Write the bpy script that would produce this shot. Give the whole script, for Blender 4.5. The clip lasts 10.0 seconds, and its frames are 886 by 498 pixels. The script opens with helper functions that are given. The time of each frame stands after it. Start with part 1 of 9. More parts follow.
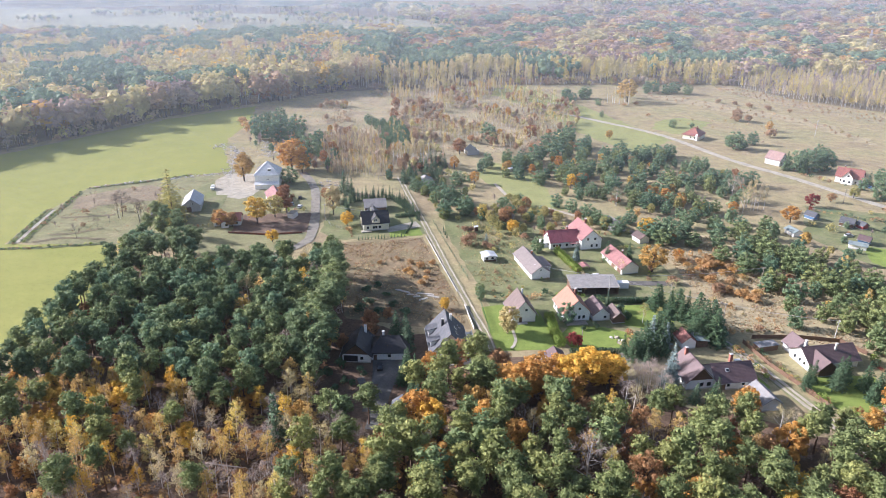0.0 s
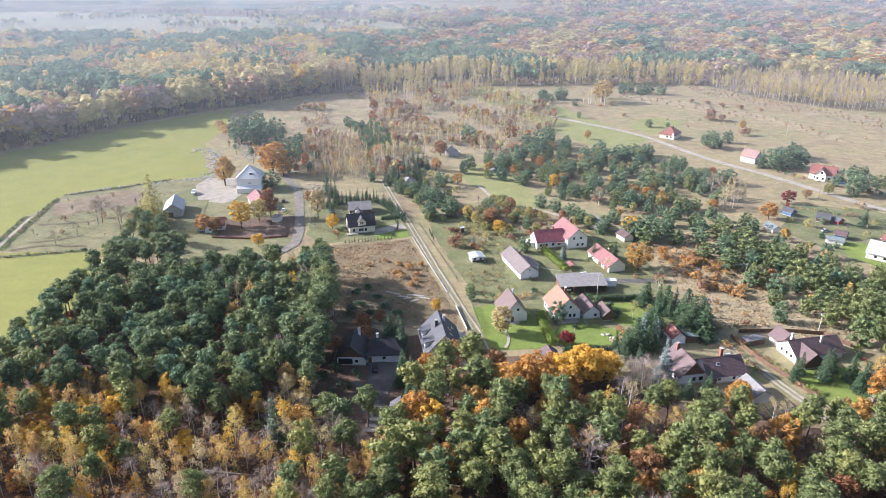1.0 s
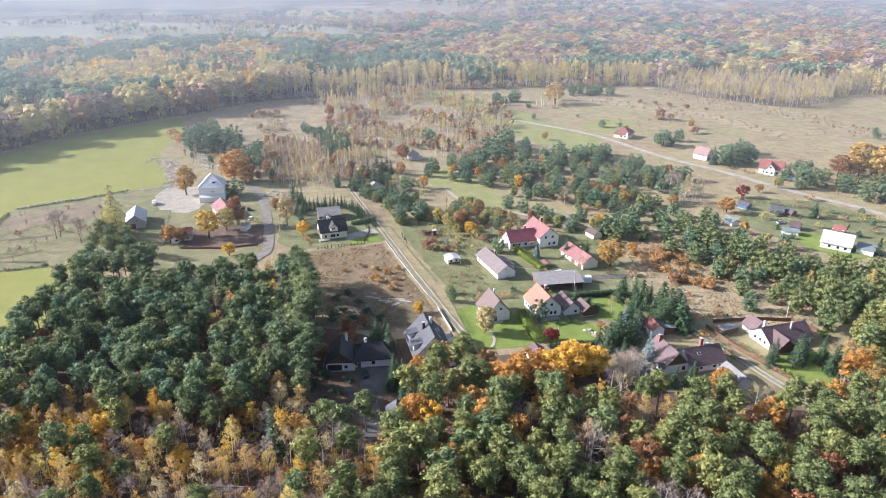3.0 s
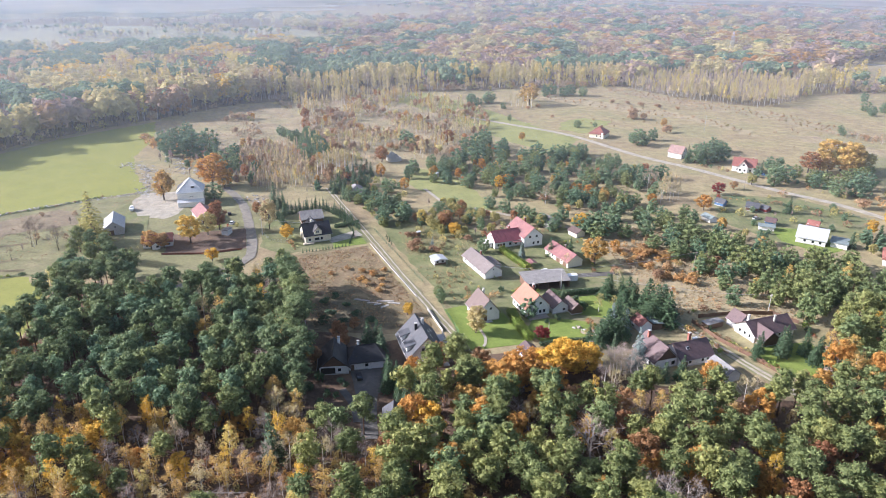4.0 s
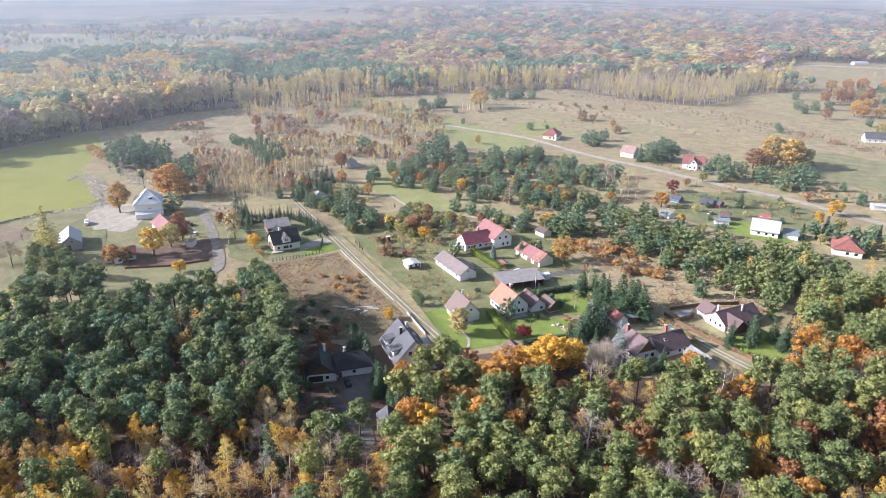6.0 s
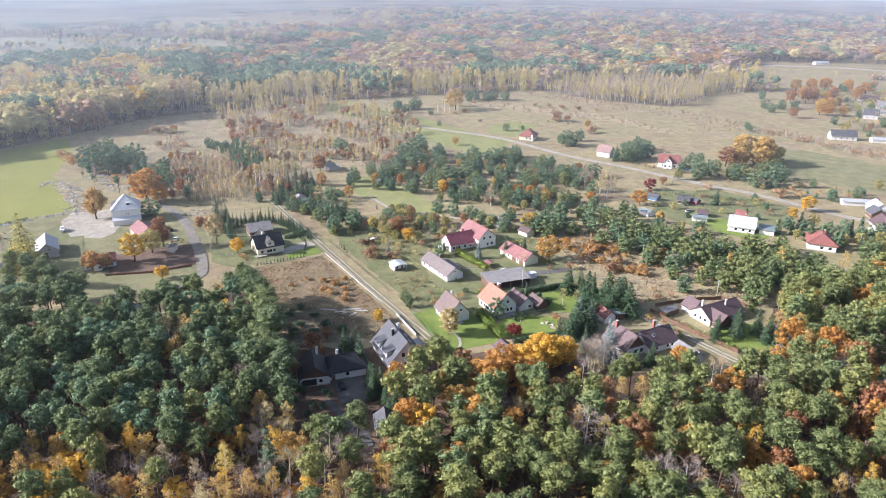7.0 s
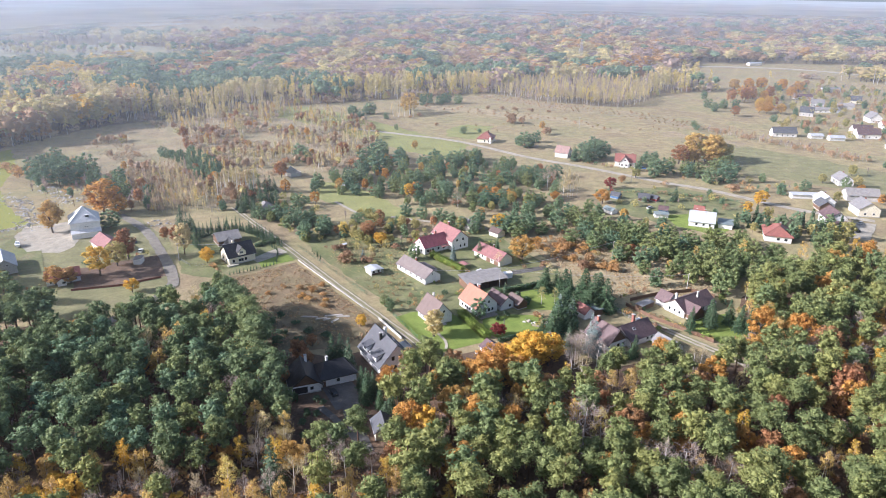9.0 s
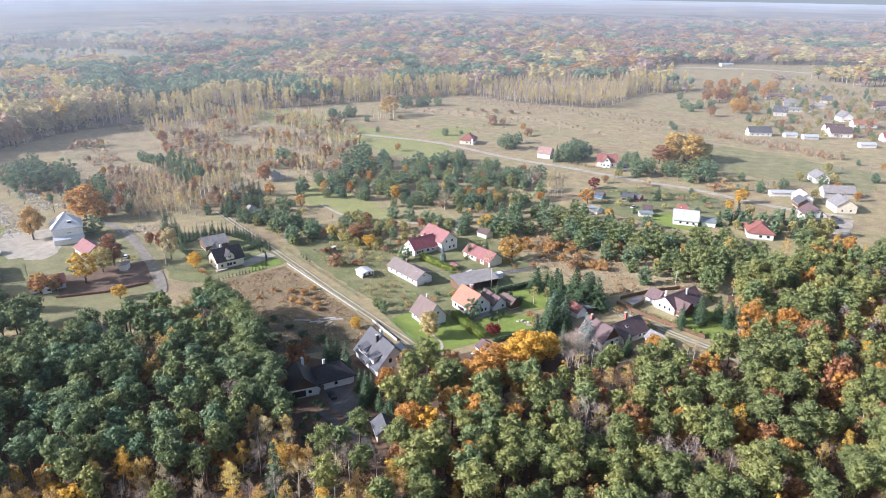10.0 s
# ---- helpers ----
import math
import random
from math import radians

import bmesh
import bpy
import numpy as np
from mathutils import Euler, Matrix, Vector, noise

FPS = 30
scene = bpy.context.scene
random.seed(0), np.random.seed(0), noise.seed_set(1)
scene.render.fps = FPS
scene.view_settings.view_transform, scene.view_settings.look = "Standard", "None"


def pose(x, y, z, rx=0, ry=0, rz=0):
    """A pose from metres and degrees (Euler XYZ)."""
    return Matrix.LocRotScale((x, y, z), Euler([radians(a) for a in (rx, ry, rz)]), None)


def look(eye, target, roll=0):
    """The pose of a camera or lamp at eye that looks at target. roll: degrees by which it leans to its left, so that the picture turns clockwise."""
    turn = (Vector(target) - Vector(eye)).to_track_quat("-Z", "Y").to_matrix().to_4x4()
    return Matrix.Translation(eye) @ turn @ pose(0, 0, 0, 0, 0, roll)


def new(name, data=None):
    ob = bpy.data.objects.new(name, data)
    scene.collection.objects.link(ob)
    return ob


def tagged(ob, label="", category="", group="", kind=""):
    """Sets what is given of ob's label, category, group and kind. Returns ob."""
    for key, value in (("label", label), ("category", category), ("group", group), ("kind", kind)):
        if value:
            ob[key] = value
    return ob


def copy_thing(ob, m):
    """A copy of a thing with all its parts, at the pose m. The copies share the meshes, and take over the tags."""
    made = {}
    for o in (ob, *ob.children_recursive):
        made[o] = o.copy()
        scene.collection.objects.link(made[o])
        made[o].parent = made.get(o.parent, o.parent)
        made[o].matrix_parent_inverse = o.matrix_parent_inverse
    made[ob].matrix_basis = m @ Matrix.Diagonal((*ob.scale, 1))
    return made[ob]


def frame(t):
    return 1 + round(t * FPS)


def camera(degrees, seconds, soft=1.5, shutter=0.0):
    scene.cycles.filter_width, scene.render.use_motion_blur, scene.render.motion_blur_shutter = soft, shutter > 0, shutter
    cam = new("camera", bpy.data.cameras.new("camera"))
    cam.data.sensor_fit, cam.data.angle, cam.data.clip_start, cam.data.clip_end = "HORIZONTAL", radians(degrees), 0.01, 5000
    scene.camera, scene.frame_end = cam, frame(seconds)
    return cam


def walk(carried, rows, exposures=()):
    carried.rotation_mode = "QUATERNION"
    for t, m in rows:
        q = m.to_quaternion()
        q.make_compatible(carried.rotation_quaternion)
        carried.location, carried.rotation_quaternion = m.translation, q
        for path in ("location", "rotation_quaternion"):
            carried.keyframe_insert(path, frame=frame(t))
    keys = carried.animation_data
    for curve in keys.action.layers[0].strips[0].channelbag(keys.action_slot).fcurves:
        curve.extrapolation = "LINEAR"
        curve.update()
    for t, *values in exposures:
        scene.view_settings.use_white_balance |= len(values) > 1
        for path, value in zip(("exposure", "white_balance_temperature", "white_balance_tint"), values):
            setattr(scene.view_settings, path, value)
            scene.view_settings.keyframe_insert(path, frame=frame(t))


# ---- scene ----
cam = camera(65.9, 10.0, soft=0.8)
METRES, EYE, TILT, LEAN, TURN = 65.0, 119.2, -23.2, -0.67, 0.0
ROWS = [
    (0.0, 0.0, 0.0, 0.0, 0.0, 0.0, -0.0),
    (0.5, -0.0469, -0.003, -0.0015, -1.07, 0.08, 0.46),
    (1.0, -0.0979, -0.0051, -0.0031, -2.25, 0.14, 0.96),
    (1.5, -0.1451, -0.0059, -0.0049, -3.33, 0.19, 1.43),
    (2.0, -0.197, -0.0065, -0.0064, -4.51, 0.26, 1.94),
    (2.5, -0.2442, -0.0062, -0.0068, -5.6, 0.31, 2.4),
    (4.0, -0.396, 0.001, -0.0083, -9.23, 0.37, 3.94),
    (4.5, -0.4443, 0.0047, -0.0079, -10.4, 0.38, 4.43),
    (5.0, -0.4969, 0.0094, -0.0048, -11.67, 0.37, 4.96),
    (5.5, -0.545, 0.0149, -0.0022, -12.82, 0.37, 5.44),
    (7.0, -0.696, 0.0397, 0.0026, -16.5, 0.26, 6.94),
    (7.5, -0.7427, 0.0493, 0.0048, -17.67, 0.19, 7.42),
    (8.0, -0.7933, 0.0608, 0.0094, -18.88, 0.12, 7.92),
    (8.5, -0.84, 0.0723, 0.0141, -19.95, 0.05, 8.35),
    (9.0, -0.8905, 0.0863, 0.0197, -21.09, -0.02, 8.79),
    (9.5, -0.9365, 0.0998, 0.0251, -22.08, -0.09, 9.18),
    (10.0, -0.9853, 0.1153, 0.0305, -23.16, -0.17, 9.59),
]
walk(cam, [(t, pose(0, 0, EYE, TILT, LEAN, TURN) @ pose(METRES * x, METRES * y, METRES * z, 90 + pitch, roll, yaw)) for t, x, y, z, yaw, pitch, roll in ROWS], exposures=((0.0, 0.98, 5830, 20.5), (10.0, 0.87, 5830, 20.5)))

# ---- daylight: low autumn sun from the west, clear hazy sky ----
SUN_EL, SUN_AZ = 25.5, 284.0          # azimuth clockwise from +y
world = bpy.data.worlds.new("sky")
scene.world = world
world.use_nodes = True
wn, wl = world.node_tree.nodes, world.node_tree.links
sky = wn.new("ShaderNodeTexSky")
sky.sky_type = "NISHITA"
sky.sun_disc = False
sky.sun_elevation, sky.sun_rotation = radians(SUN_EL), radians(SUN_AZ)
sky.air_density, sky.dust_density, sky.ozone_density = 1.3, 3.0, 1.0
wl.new(sky.outputs[0], wn["Background"].inputs[0])
wn["Background"].inputs[1].default_value = 0.1

sun_dir = Vector((math.sin(radians(SUN_AZ)) * math.cos(radians(SUN_EL)), math.cos(radians(SUN_AZ)) * math.cos(radians(SUN_EL)), math.sin(radians(SUN_EL))))
sun = new("sun", bpy.data.lights.new("sun", "SUN"))
sun.data.energy, sun.data.angle, sun.data.color = 5.6, radians(0.8), (1.0, 0.95, 0.88)
sun.matrix_world = look(sun_dir * 800, (0, 0, 0))

# ---- materials ----
def shader(name):
    m = bpy.data.materials.new(name)
    m.use_nodes = True
    return m, m.node_tree.nodes, m.node_tree.links, m.node_tree.nodes["Principled BSDF"]


def coords(n, l, scale):
    tc = n.new("ShaderNodeTexCoord")
    mp = n.new("ShaderNodeMapping")
    mp.inputs["Scale"].default_value = (scale, scale, scale)
    l.new(tc.outputs["Object"], mp.inputs[0])
    return mp.outputs[0]


def noise_tex(n, l, scale, detail=6, rough=0.6):
    t = n.new("ShaderNodeTexNoise")
    t.inputs["Scale"].default_value, t.inputs["Detail"].default_value, t.inputs["Roughness"].default_value = scale, detail, rough
    l.new(coords(n, l, 1.0), t.inputs["Vector"])
    return t.outputs[0]


def soft(c, k=0.2):
    """A slightly greyer colour, which puts some of the air's haze into every surface."""
    g = 0.3 * c[0] + 0.6 * c[1] + 0.1 * c[2]
    return tuple(v + (g - v) * k for v in c)


def ramp(n, l, fac, stops, grey=0.2):
    r = n.new("ShaderNodeValToRGB")
    for k, (p, c) in enumerate(stops):
        e = r.color_ramp.elements[k] if k < 2 else r.color_ramp.elements.new(p)
        e.position, e.color = p, (*soft(c, grey), 1)
    l.new(fac, r.inputs[0])
    return r.outputs[0]


def mix_col(n, l, fac, a, b, mode="MIX"):
    m = n.new("ShaderNodeMix")
    m.data_type, m.blend_type = "RGBA", mode
    for sock, v in ((m.inputs[0], fac), (m.inputs[6], a), (m.inputs[7], b)):
        if isinstance(v, (int, float)):
            sock.default_value = v
        elif isinstance(v, tuple):
            sock.default_value = (*v, 1)
        else:
            l.new(v, sock)
    return m.outputs[2]


def add_bump(n, l, bsdf, height, strength, dist):
    b = n.new("ShaderNodeBump")
    b.inputs["Strength"].default_value, b.inputs["Distance"].default_value = strength, dist
    l.new(height, b.inputs["Height"])
    l.new(b.outputs[0], bsdf.inputs["Normal"])


def terrain(name, broad, fine, patch=0.025, grain=0.9, amount=0.45, bump=0.25, tuft=0.75):
    """Ground cover: broad colour patches, medium tufts, fine grain."""
    m, n, l, b = shader(name)
    c1 = ramp(n, l, noise_tex(n, l, patch, 5, 0.62), broad)
    c2 = ramp(n, l, noise_tex(n, l, grain, 4, 0.7), fine)
    mid = ramp(n, l, noise_tex(n, l, grain * 0.17, 4, 0.65), ((0.33, (0.72, 0.72, 0.72)), (0.68, (1.22, 1.2, 1.15))))
    c = mix_col(n, l, amount, c1, c2)
    c = mix_col(n, l, tuft, c, mid, "MULTIPLY")
    l.new(c, b.inputs["Base Color"])
    b.inputs["Roughness"].default_value = 0.95
    b.inputs["Specular IOR Level"].default_value = 0.15
    add_bump(n, l, b, noise_tex(n, l, grain * 1.3, 5, 0.7), bump, 0.5)
    return m


def painted(name, col, rough=0.75, var=0.16, scale=0.8, bump=0.05, metal=0.0, spec=0.4):
    """Plaster, paint, timber or sheet with soft stains and fine grain."""
    m, n, l, b = shader(name)
    lo = tuple(max(0.0, v * (1 - var)) for v in col)
    hi = tuple(min(1.0, v * (1 + var * 0.7)) for v in col)
    c = ramp(n, l, noise_tex(n, l, scale, 6, 0.65), ((0.3, lo), (0.7, hi)))
    streak = ramp(n, l, noise_tex(n, l, scale * 7, 3, 0.6), ((0.3, (0.9, 0.9, 0.89)), (0.7, (1.05, 1.05, 1.05))))
    c = mix_col(n, l, 0.8, c, streak, "MULTIPLY")
    l.new(c, b.inputs["Base Color"])
    b.inputs["Roughness"].default_value, b.inputs["Metallic"].default_value = rough, metal
    b.inputs["Specular IOR Level"].default_value = spec
    add_bump(n, l, b, noise_tex(n, l, scale * 20, 3, 0.6), bump * 4, 0.02)
    return m


def roofing(name, col, rough=0.55, var=0.22, course=0.36, spec=0.4):
    """Tile or sheet roofing: courses along the slope, weathered patches."""
    m, n, l, b = shader(name)
    lo = tuple(max(0.0, v * (1 - var)) for v in col)
    hi = tuple(min(1.0, v * (1 + var)) for v in col)
    c = ramp(n, l, noise_tex(n, l, 0.7, 6, 0.7), ((0.3, lo), (0.7, hi)))
    w = n.new("ShaderNodeTexWave")
    w.wave_type, w.bands_direction = "BANDS", "X"
    w.inputs["Scale"].default_value, w.inputs["Distortion"].default_value = 0.314 / course, 0.6
    l.new(coords(n, l, 1.0), w.inputs["Vector"])
    w2 = n.new("ShaderNodeTexWave")
    w2.wave_type, w2.bands_direction = "BANDS", "Y"
    w2.inputs["Scale"].default_value, w2.inputs["Distortion"].default_value = 0.314 / 0.3, 0.4
    l.new(coords(n, l, 1.0), w2.inputs["Vector"])
    line = ramp(n, l, w.outputs[0], ((0.0, (0.72, 0.72, 0.72)), (0.35, (1, 1, 1))))
    c = mix_col(n, l, 0.6, c, line, "MULTIPLY")
    speck = ramp(n, l, noise_tex(n, l, 5.0, 3, 0.7), ((0.3, (0.85, 0.85, 0.85)), (0.7, (1.1, 1.1, 1.08))))
    c = mix_col(n, l, 0.7, c, speck, "MULTIPLY")
    l.new(c, b.inputs["Base Color"])
    b.inputs["Roughness"].default_value = rough
    b.inputs["Specular IOR Level"].default_value = spec
    h = n.new("ShaderNodeMath")
    h.operation = "ADD"
    l.new(w.outputs[0], h.inputs[0])
    l.new(w2.outputs[0], h.inputs[1])
    add_bump(n, l, b, h.outputs[0], 0.35, 0.05)
    return m


def foliage(name, a, b2, c3, trans=0.3, rough=0.7, var=1.0):
    """Leaves or needles: three tones by tree and by leaf, some light coming through."""
    m, n, l, b = shader(name)
    info, geo, att = n.new("ShaderNodeObjectInfo"), n.new("ShaderNodeNewGeometry"), n.new("ShaderNodeAttribute")
    att.attribute_name = "tone"
    s = n.new("ShaderNodeMath")
    s.operation = "ADD"
    l.new(info.outputs["Random"], s.inputs[0])
    l.new(att.outputs["Fac"], s.inputs[1])
    f = n.new("ShaderNodeMath")
    f.operation = "FRACT"
    l.new(s.outputs[0], f.inputs[0])
    tree = ramp(n, l, f.outputs[0], ((0.0, a), (0.5, b2), (1.0, c3)), 0.06)
    leaf = ramp(n, l, geo.outputs["Random Per Island"], ((0.0, tuple(1 - var * v for v in (0.28, 0.25, 0.28))), (1.0, tuple(1 + var * v for v in (0.3, 0.26, 0.22)))))
    col = mix_col(n, l, 1.0, tree, leaf, "MULTIPLY")
    l.new(col, b.inputs["Base Color"])
    b.inputs["Roughness"].default_value = rough
    b.inputs["Specular IOR Level"].default_value = 0.2
    tr = n.new("ShaderNodeBsdfTranslucent")
    l.new(col, tr.inputs["Color"])
    mx = n.new("ShaderNodeMixShader")
    mx.inputs[0].default_value = trans
    l.new(b.outputs[0], mx.inputs[1])
    l.new(tr.outputs[0], mx.inputs[2])
    l.new(mx.outputs[0], n["Material Output"].inputs["Surface"])
    return m


M = {}
# ground covers
M["meadow"] = terrain("dry_meadow", ((0.36, (0.255, 0.19, 0.085)), (0.5, (0.325, 0.27, 0.10)), (0.62, (0.25, 0.245, 0.075))), ((0.3, (0.19, 0.14, 0.08)), (0.7, (0.385, 0.315, 0.19))))
M["green"] = terrain("winter_crop", ((0.3, (0.22, 0.24, 0.02)), (0.5, (0.26, 0.265, 0.03)), (0.7, (0.195, 0.23, 0.015))), ((0.3, (0.18, 0.20, 0.03)), (0.7, (0.265, 0.275, 0.055))), 0.012, 0.5, 0.3, 0.2, 0.22)
M["brownfield"] = terrain("tall_dry_grass", ((0.3, (0.15, 0.10, 0.055)), (0.48, (0.225, 0.16, 0.075)), (0.6, (0.21, 0.18, 0.075)), (0.75, (0.28, 0.225, 0.11))), ((0.3, (0.13, 0.09, 0.05)), (0.7, (0.33, 0.26, 0.14))), 0.06, 0.9, 0.45, 0.45, 0.8)
M["tawny"] = terrain("tawny_grass", ((0.3, (0.30, 0.23, 0.115)), (0.5, (0.365, 0.30, 0.145)), (0.7, (0.33, 0.295, 0.125))), ((0.3, (0.22, 0.16, 0.09)), (0.7, (0.43, 0.36, 0.21))), 0.06, 0.8, 0.5, 0.4)
M["palefield"] = terrain("pale_stubble", ((0.3, (0.29, 0.28, 0.17)), (0.5, (0.34, 0.325, 0.19)), (0.7, (0.27, 0.28, 0.15))), ((0.3, (0.25, 0.24, 0.14)), (0.7, (0.38, 0.36, 0.24))), 0.006, 0.3, 0.3, 0.2, 0.5)
# dark tone for orchard rows and for tree shade painted on the fallow plot
M["weedy"] = terrain("shaded_weeds", ((0.3, (0.12, 0.10, 0.055)), (0.5, (0.17, 0.14, 0.07)), (0.7, (0.14, 0.14, 0.06))), ((0.3, (0.09, 0.075, 0.045)), (0.7, (0.24, 0.19, 0.10))), 0.08, 1.0, 0.45, 0.4)
M["strip"] = terrain("pale_green_meadow", ((0.3, (0.215, 0.245, 0.055)), (0.5, (0.265, 0.275, 0.07)), (0.7, (0.20, 0.24, 0.045))), ((0.3, (0.17, 0.19, 0.05)), (0.7, (0.31, 0.30, 0.11))), 0.03, 0.6, 0.4, 0.3, 0.4)
M["earthy"] = terrain("tilled_soil", ((0.3, (0.20, 0.15, 0.09)), (0.7, (0.27, 0.215, 0.12))), ((0.3, (0.15, 0.11, 0.07)), (0.7, (0.33, 0.27, 0.16))), 0.1, 0.9, 0.5, 0.5)
M["weedgreen"] = terrain("dark_ditch_weeds", ((0.3, (0.085, 0.12, 0.04)), (0.7, (0.14, 0.165, 0.06))), ((0.3, (0.07, 0.09, 0.035)), (0.7, (0.19, 0.2, 0.08))), 0.1, 1.0, 0.5, 0.6)
M["verge"] = terrain("trodden_verge", ((0.3, (0.18, 0.175, 0.075)), (0.7, (0.24, 0.22, 0.105))), ((0.3, (0.14, 0.135, 0.065)), (0.7, (0.28, 0.25, 0.135))), 0.1, 1.0, 0.45)
M["farfloor"] = terrain("shaded_wood_floor", ((0.3, (0.17, 0.14, 0.085)), (0.5, (0.21, 0.165, 0.095)), (0.7, (0.16, 0.155, 0.085))), ((0.3, (0.14, 0.11, 0.07)), (0.7, (0.25, 0.20, 0.12))), 0.01, 0.3, 0.4, 0.3)
M["lawn"] = terrain("mown_lawn", ((0.3, (0.125, 0.20, 0.012)), (0.7, (0.185, 0.25, 0.02))), ((0.3, (0.13, 0.20, 0.015)), (0.7, (0.235, 0.30, 0.035))), 0.12, 1.6, 0.4, 0.25, 0.45)
M["paddock"] = terrain("worn_grass", ((0.3, (0.165, 0.19, 0.055)), (0.55, (0.22, 0.22, 0.085)), (0.75, (0.27, 0.23, 0.12))), ((0.3, (0.14, 0.14, 0.055)), (0.7, (0.30, 0.265, 0.14))), 0.07, 0.8, 0.45)
M["garden"] = terrain("garden_grass", ((0.3, (0.12, 0.165, 0.04)), (0.5, (0.175, 0.195, 0.065)), (0.68, (0.24, 0.21, 0.105))), ((0.3, (0.10, 0.125, 0.04)), (0.7, (0.25, 0.235, 0.11))), 0.09, 0.8, 0.4)
M["litter"] = terrain("leaf_litter", ((0.3, (0.095, 0.062, 0.04)), (0.5, (0.15, 0.09, 0.052)), (0.72, (0.11, 0.095, 0.055))), ((0.3, (0.06, 0.042, 0.03)), (0.7, (0.24, 0.15, 0.09))), 0.07, 1.1, 0.5, 0.6)
M["sand"] = terrain("sandy_track", ((0.3, (0.33, 0.28, 0.205)), (0.7, (0.43, 0.38, 0.29))), ((0.3, (0.27, 0.23, 0.165)), (0.7, (0.48, 0.43, 0.34))), 0.15, 1.5, 0.4)
M["gravel"] = terrain("pale_gravel", ((0.3, (0.31, 0.28, 0.21)), (0.7, (0.40, 0.365, 0.285))), ((0.3, (0.28, 0.255, 0.195)), (0.7, (0.48, 0.445, 0.36))), 0.1, 1.5, 0.4)
M["asphalt"] = terrain("worn_asphalt", ((0.3, (0.085, 0.083, 0.08)), (0.7, (0.14, 0.133, 0.122))), ((0.3, (0.07, 0.07, 0.068)), (0.7, (0.17, 0.16, 0.145))), 0.12, 2.0, 0.4, 0.1)
M["street"] = terrain("pale_worn_street", ((0.3, (0.19, 0.175, 0.14)), (0.7, (0.26, 0.235, 0.19))), ((0.3, (0.16, 0.15, 0.12)), (0.7, (0.28, 0.255, 0.21))), 0.12, 2.0, 0.4, 0.1)
M["earth"] = terrain("bare_earth", ((0.3, (0.12, 0.075, 0.05)), (0.7, (0.19, 0.125, 0.085))), ((0.3, (0.09, 0.06, 0.04)), (0.7, (0.24, 0.17, 0.12))), 0.15, 1.2, 0.5, 0.5)
M["heath"] = terrain("scrub_heath", ((0.3, (0.27, 0.195, 0.11)), (0.45, (0.325, 0.265, 0.13)), (0.62, (0.25, 0.25, 0.095))), ((0.3, (0.21, 0.15, 0.09)), (0.7, (0.40, 0.33, 0.20))), 0.03, 0.5, 0.5, 0.4)
# building stuff
M["white"] = painted("white_render", (0.76, 0.755, 0.73), 0.8, 0.07)
M["cream"] = painted("cream_render", (0.74, 0.68, 0.50), 0.8, 0.08)
M["greywall"] = painted("grey_render", (0.45, 0.44, 0.42), 0.85, 0.15)
M["wood"] = painted("brown_timber", (0.16, 0.085, 0.045), 0.7, 0.3, 2.0)
M["palewood"] = painted("weathered_timber", (0.34, 0.29, 0.23), 0.8, 0.25, 2.0)
M["concrete"] = painted("concrete", (0.46, 0.445, 0.41), 0.85, 0.18)
M["brick"] = painted("red_brick", (0.30, 0.10, 0.065), 0.85, 0.25, 3.0)
M["steel"] = painted("galvanised_steel", (0.5, 0.51, 0.52), 0.4, 0.12, 1.0, 0.02, 0.6)
M["greenmesh"] = painted("green_coated_wire", (0.06, 0.2, 0.10), 0.5, 0.15)
M["plastic"] = painted("white_plastic", (0.8, 0.8, 0.79), 0.4, 0.05)
M["bluepaint"] = painted("blue_paint", (0.07, 0.18, 0.36), 0.5, 0.15)
M["redpaint"] = painted("red_paint", (0.36, 0.04, 0.04), 0.5, 0.15)
M["darkpaint"] = painted("dark_void", (0.025, 0.025, 0.028), 0.7, 0.2)
M["rubber"] = painted("black_rubber", (0.02, 0.02, 0.02), 0.8, 0.2)
M["r_brown"] = roofing("brown_tile", (0.13, 0.083, 0.07))
M["r_dun"] = roofing("grey_brown_tile", (0.18, 0.145, 0.135))
M["r_pink"] = roofing("faded_red_tile", (0.27, 0.105, 0.10))
M["r_pinkish"] = roofing("pale_pink_tile", (0.33, 0.20, 0.17))
M["r_crimson"] = roofing("crimson_tile", (0.36, 0.085, 0.10))
M["r_orange"] = roofing("orange_tile", (0.36, 0.135, 0.07))
M["r_red"] = roofing("red_tile", (0.29, 0.095, 0.07))
M["r_grey"] = roofing("grey_tile", (0.21, 0.205, 0.205))
M["r_black"] = roofing("graphite_tile", (0.022, 0.023, 0.028))
M["r_slate"] = roofing("slate_grey_sheet", (0.10, 0.105, 0.118), 0.7, 0.2, 0.36, 0.12)
M["r_white"] = roofing("pale_sheet_metal", (0.42, 0.45, 0.48), 0.5, 0.1, 0.5)
M["r_pale"] = roofing("whitish_sheet_metal", (0.60, 0.62, 0.64), 0.5, 0.08, 0.5)
M["r_plum"] = roofing("plum_brown_tile", (0.125, 0.075, 0.076))
M["r_eternit"] = roofing("grey_fibre_cement_sheet", (0.27, 0.255, 0.24), 0.8, 0.2, 0.3, 0.2)
M["r_teal"] = roofing("grey_teal_sheet", (0.19, 0.245, 0.24))
m, n, l, b = shader("window_glass")
b.inputs["Base Color"].default_value = (0.02, 0.025, 0.03, 1)
b.inputs["Roughness"].default_value, b.inputs["Specular IOR Level"].default_value = 0.06, 0.7
M["glass"] = m
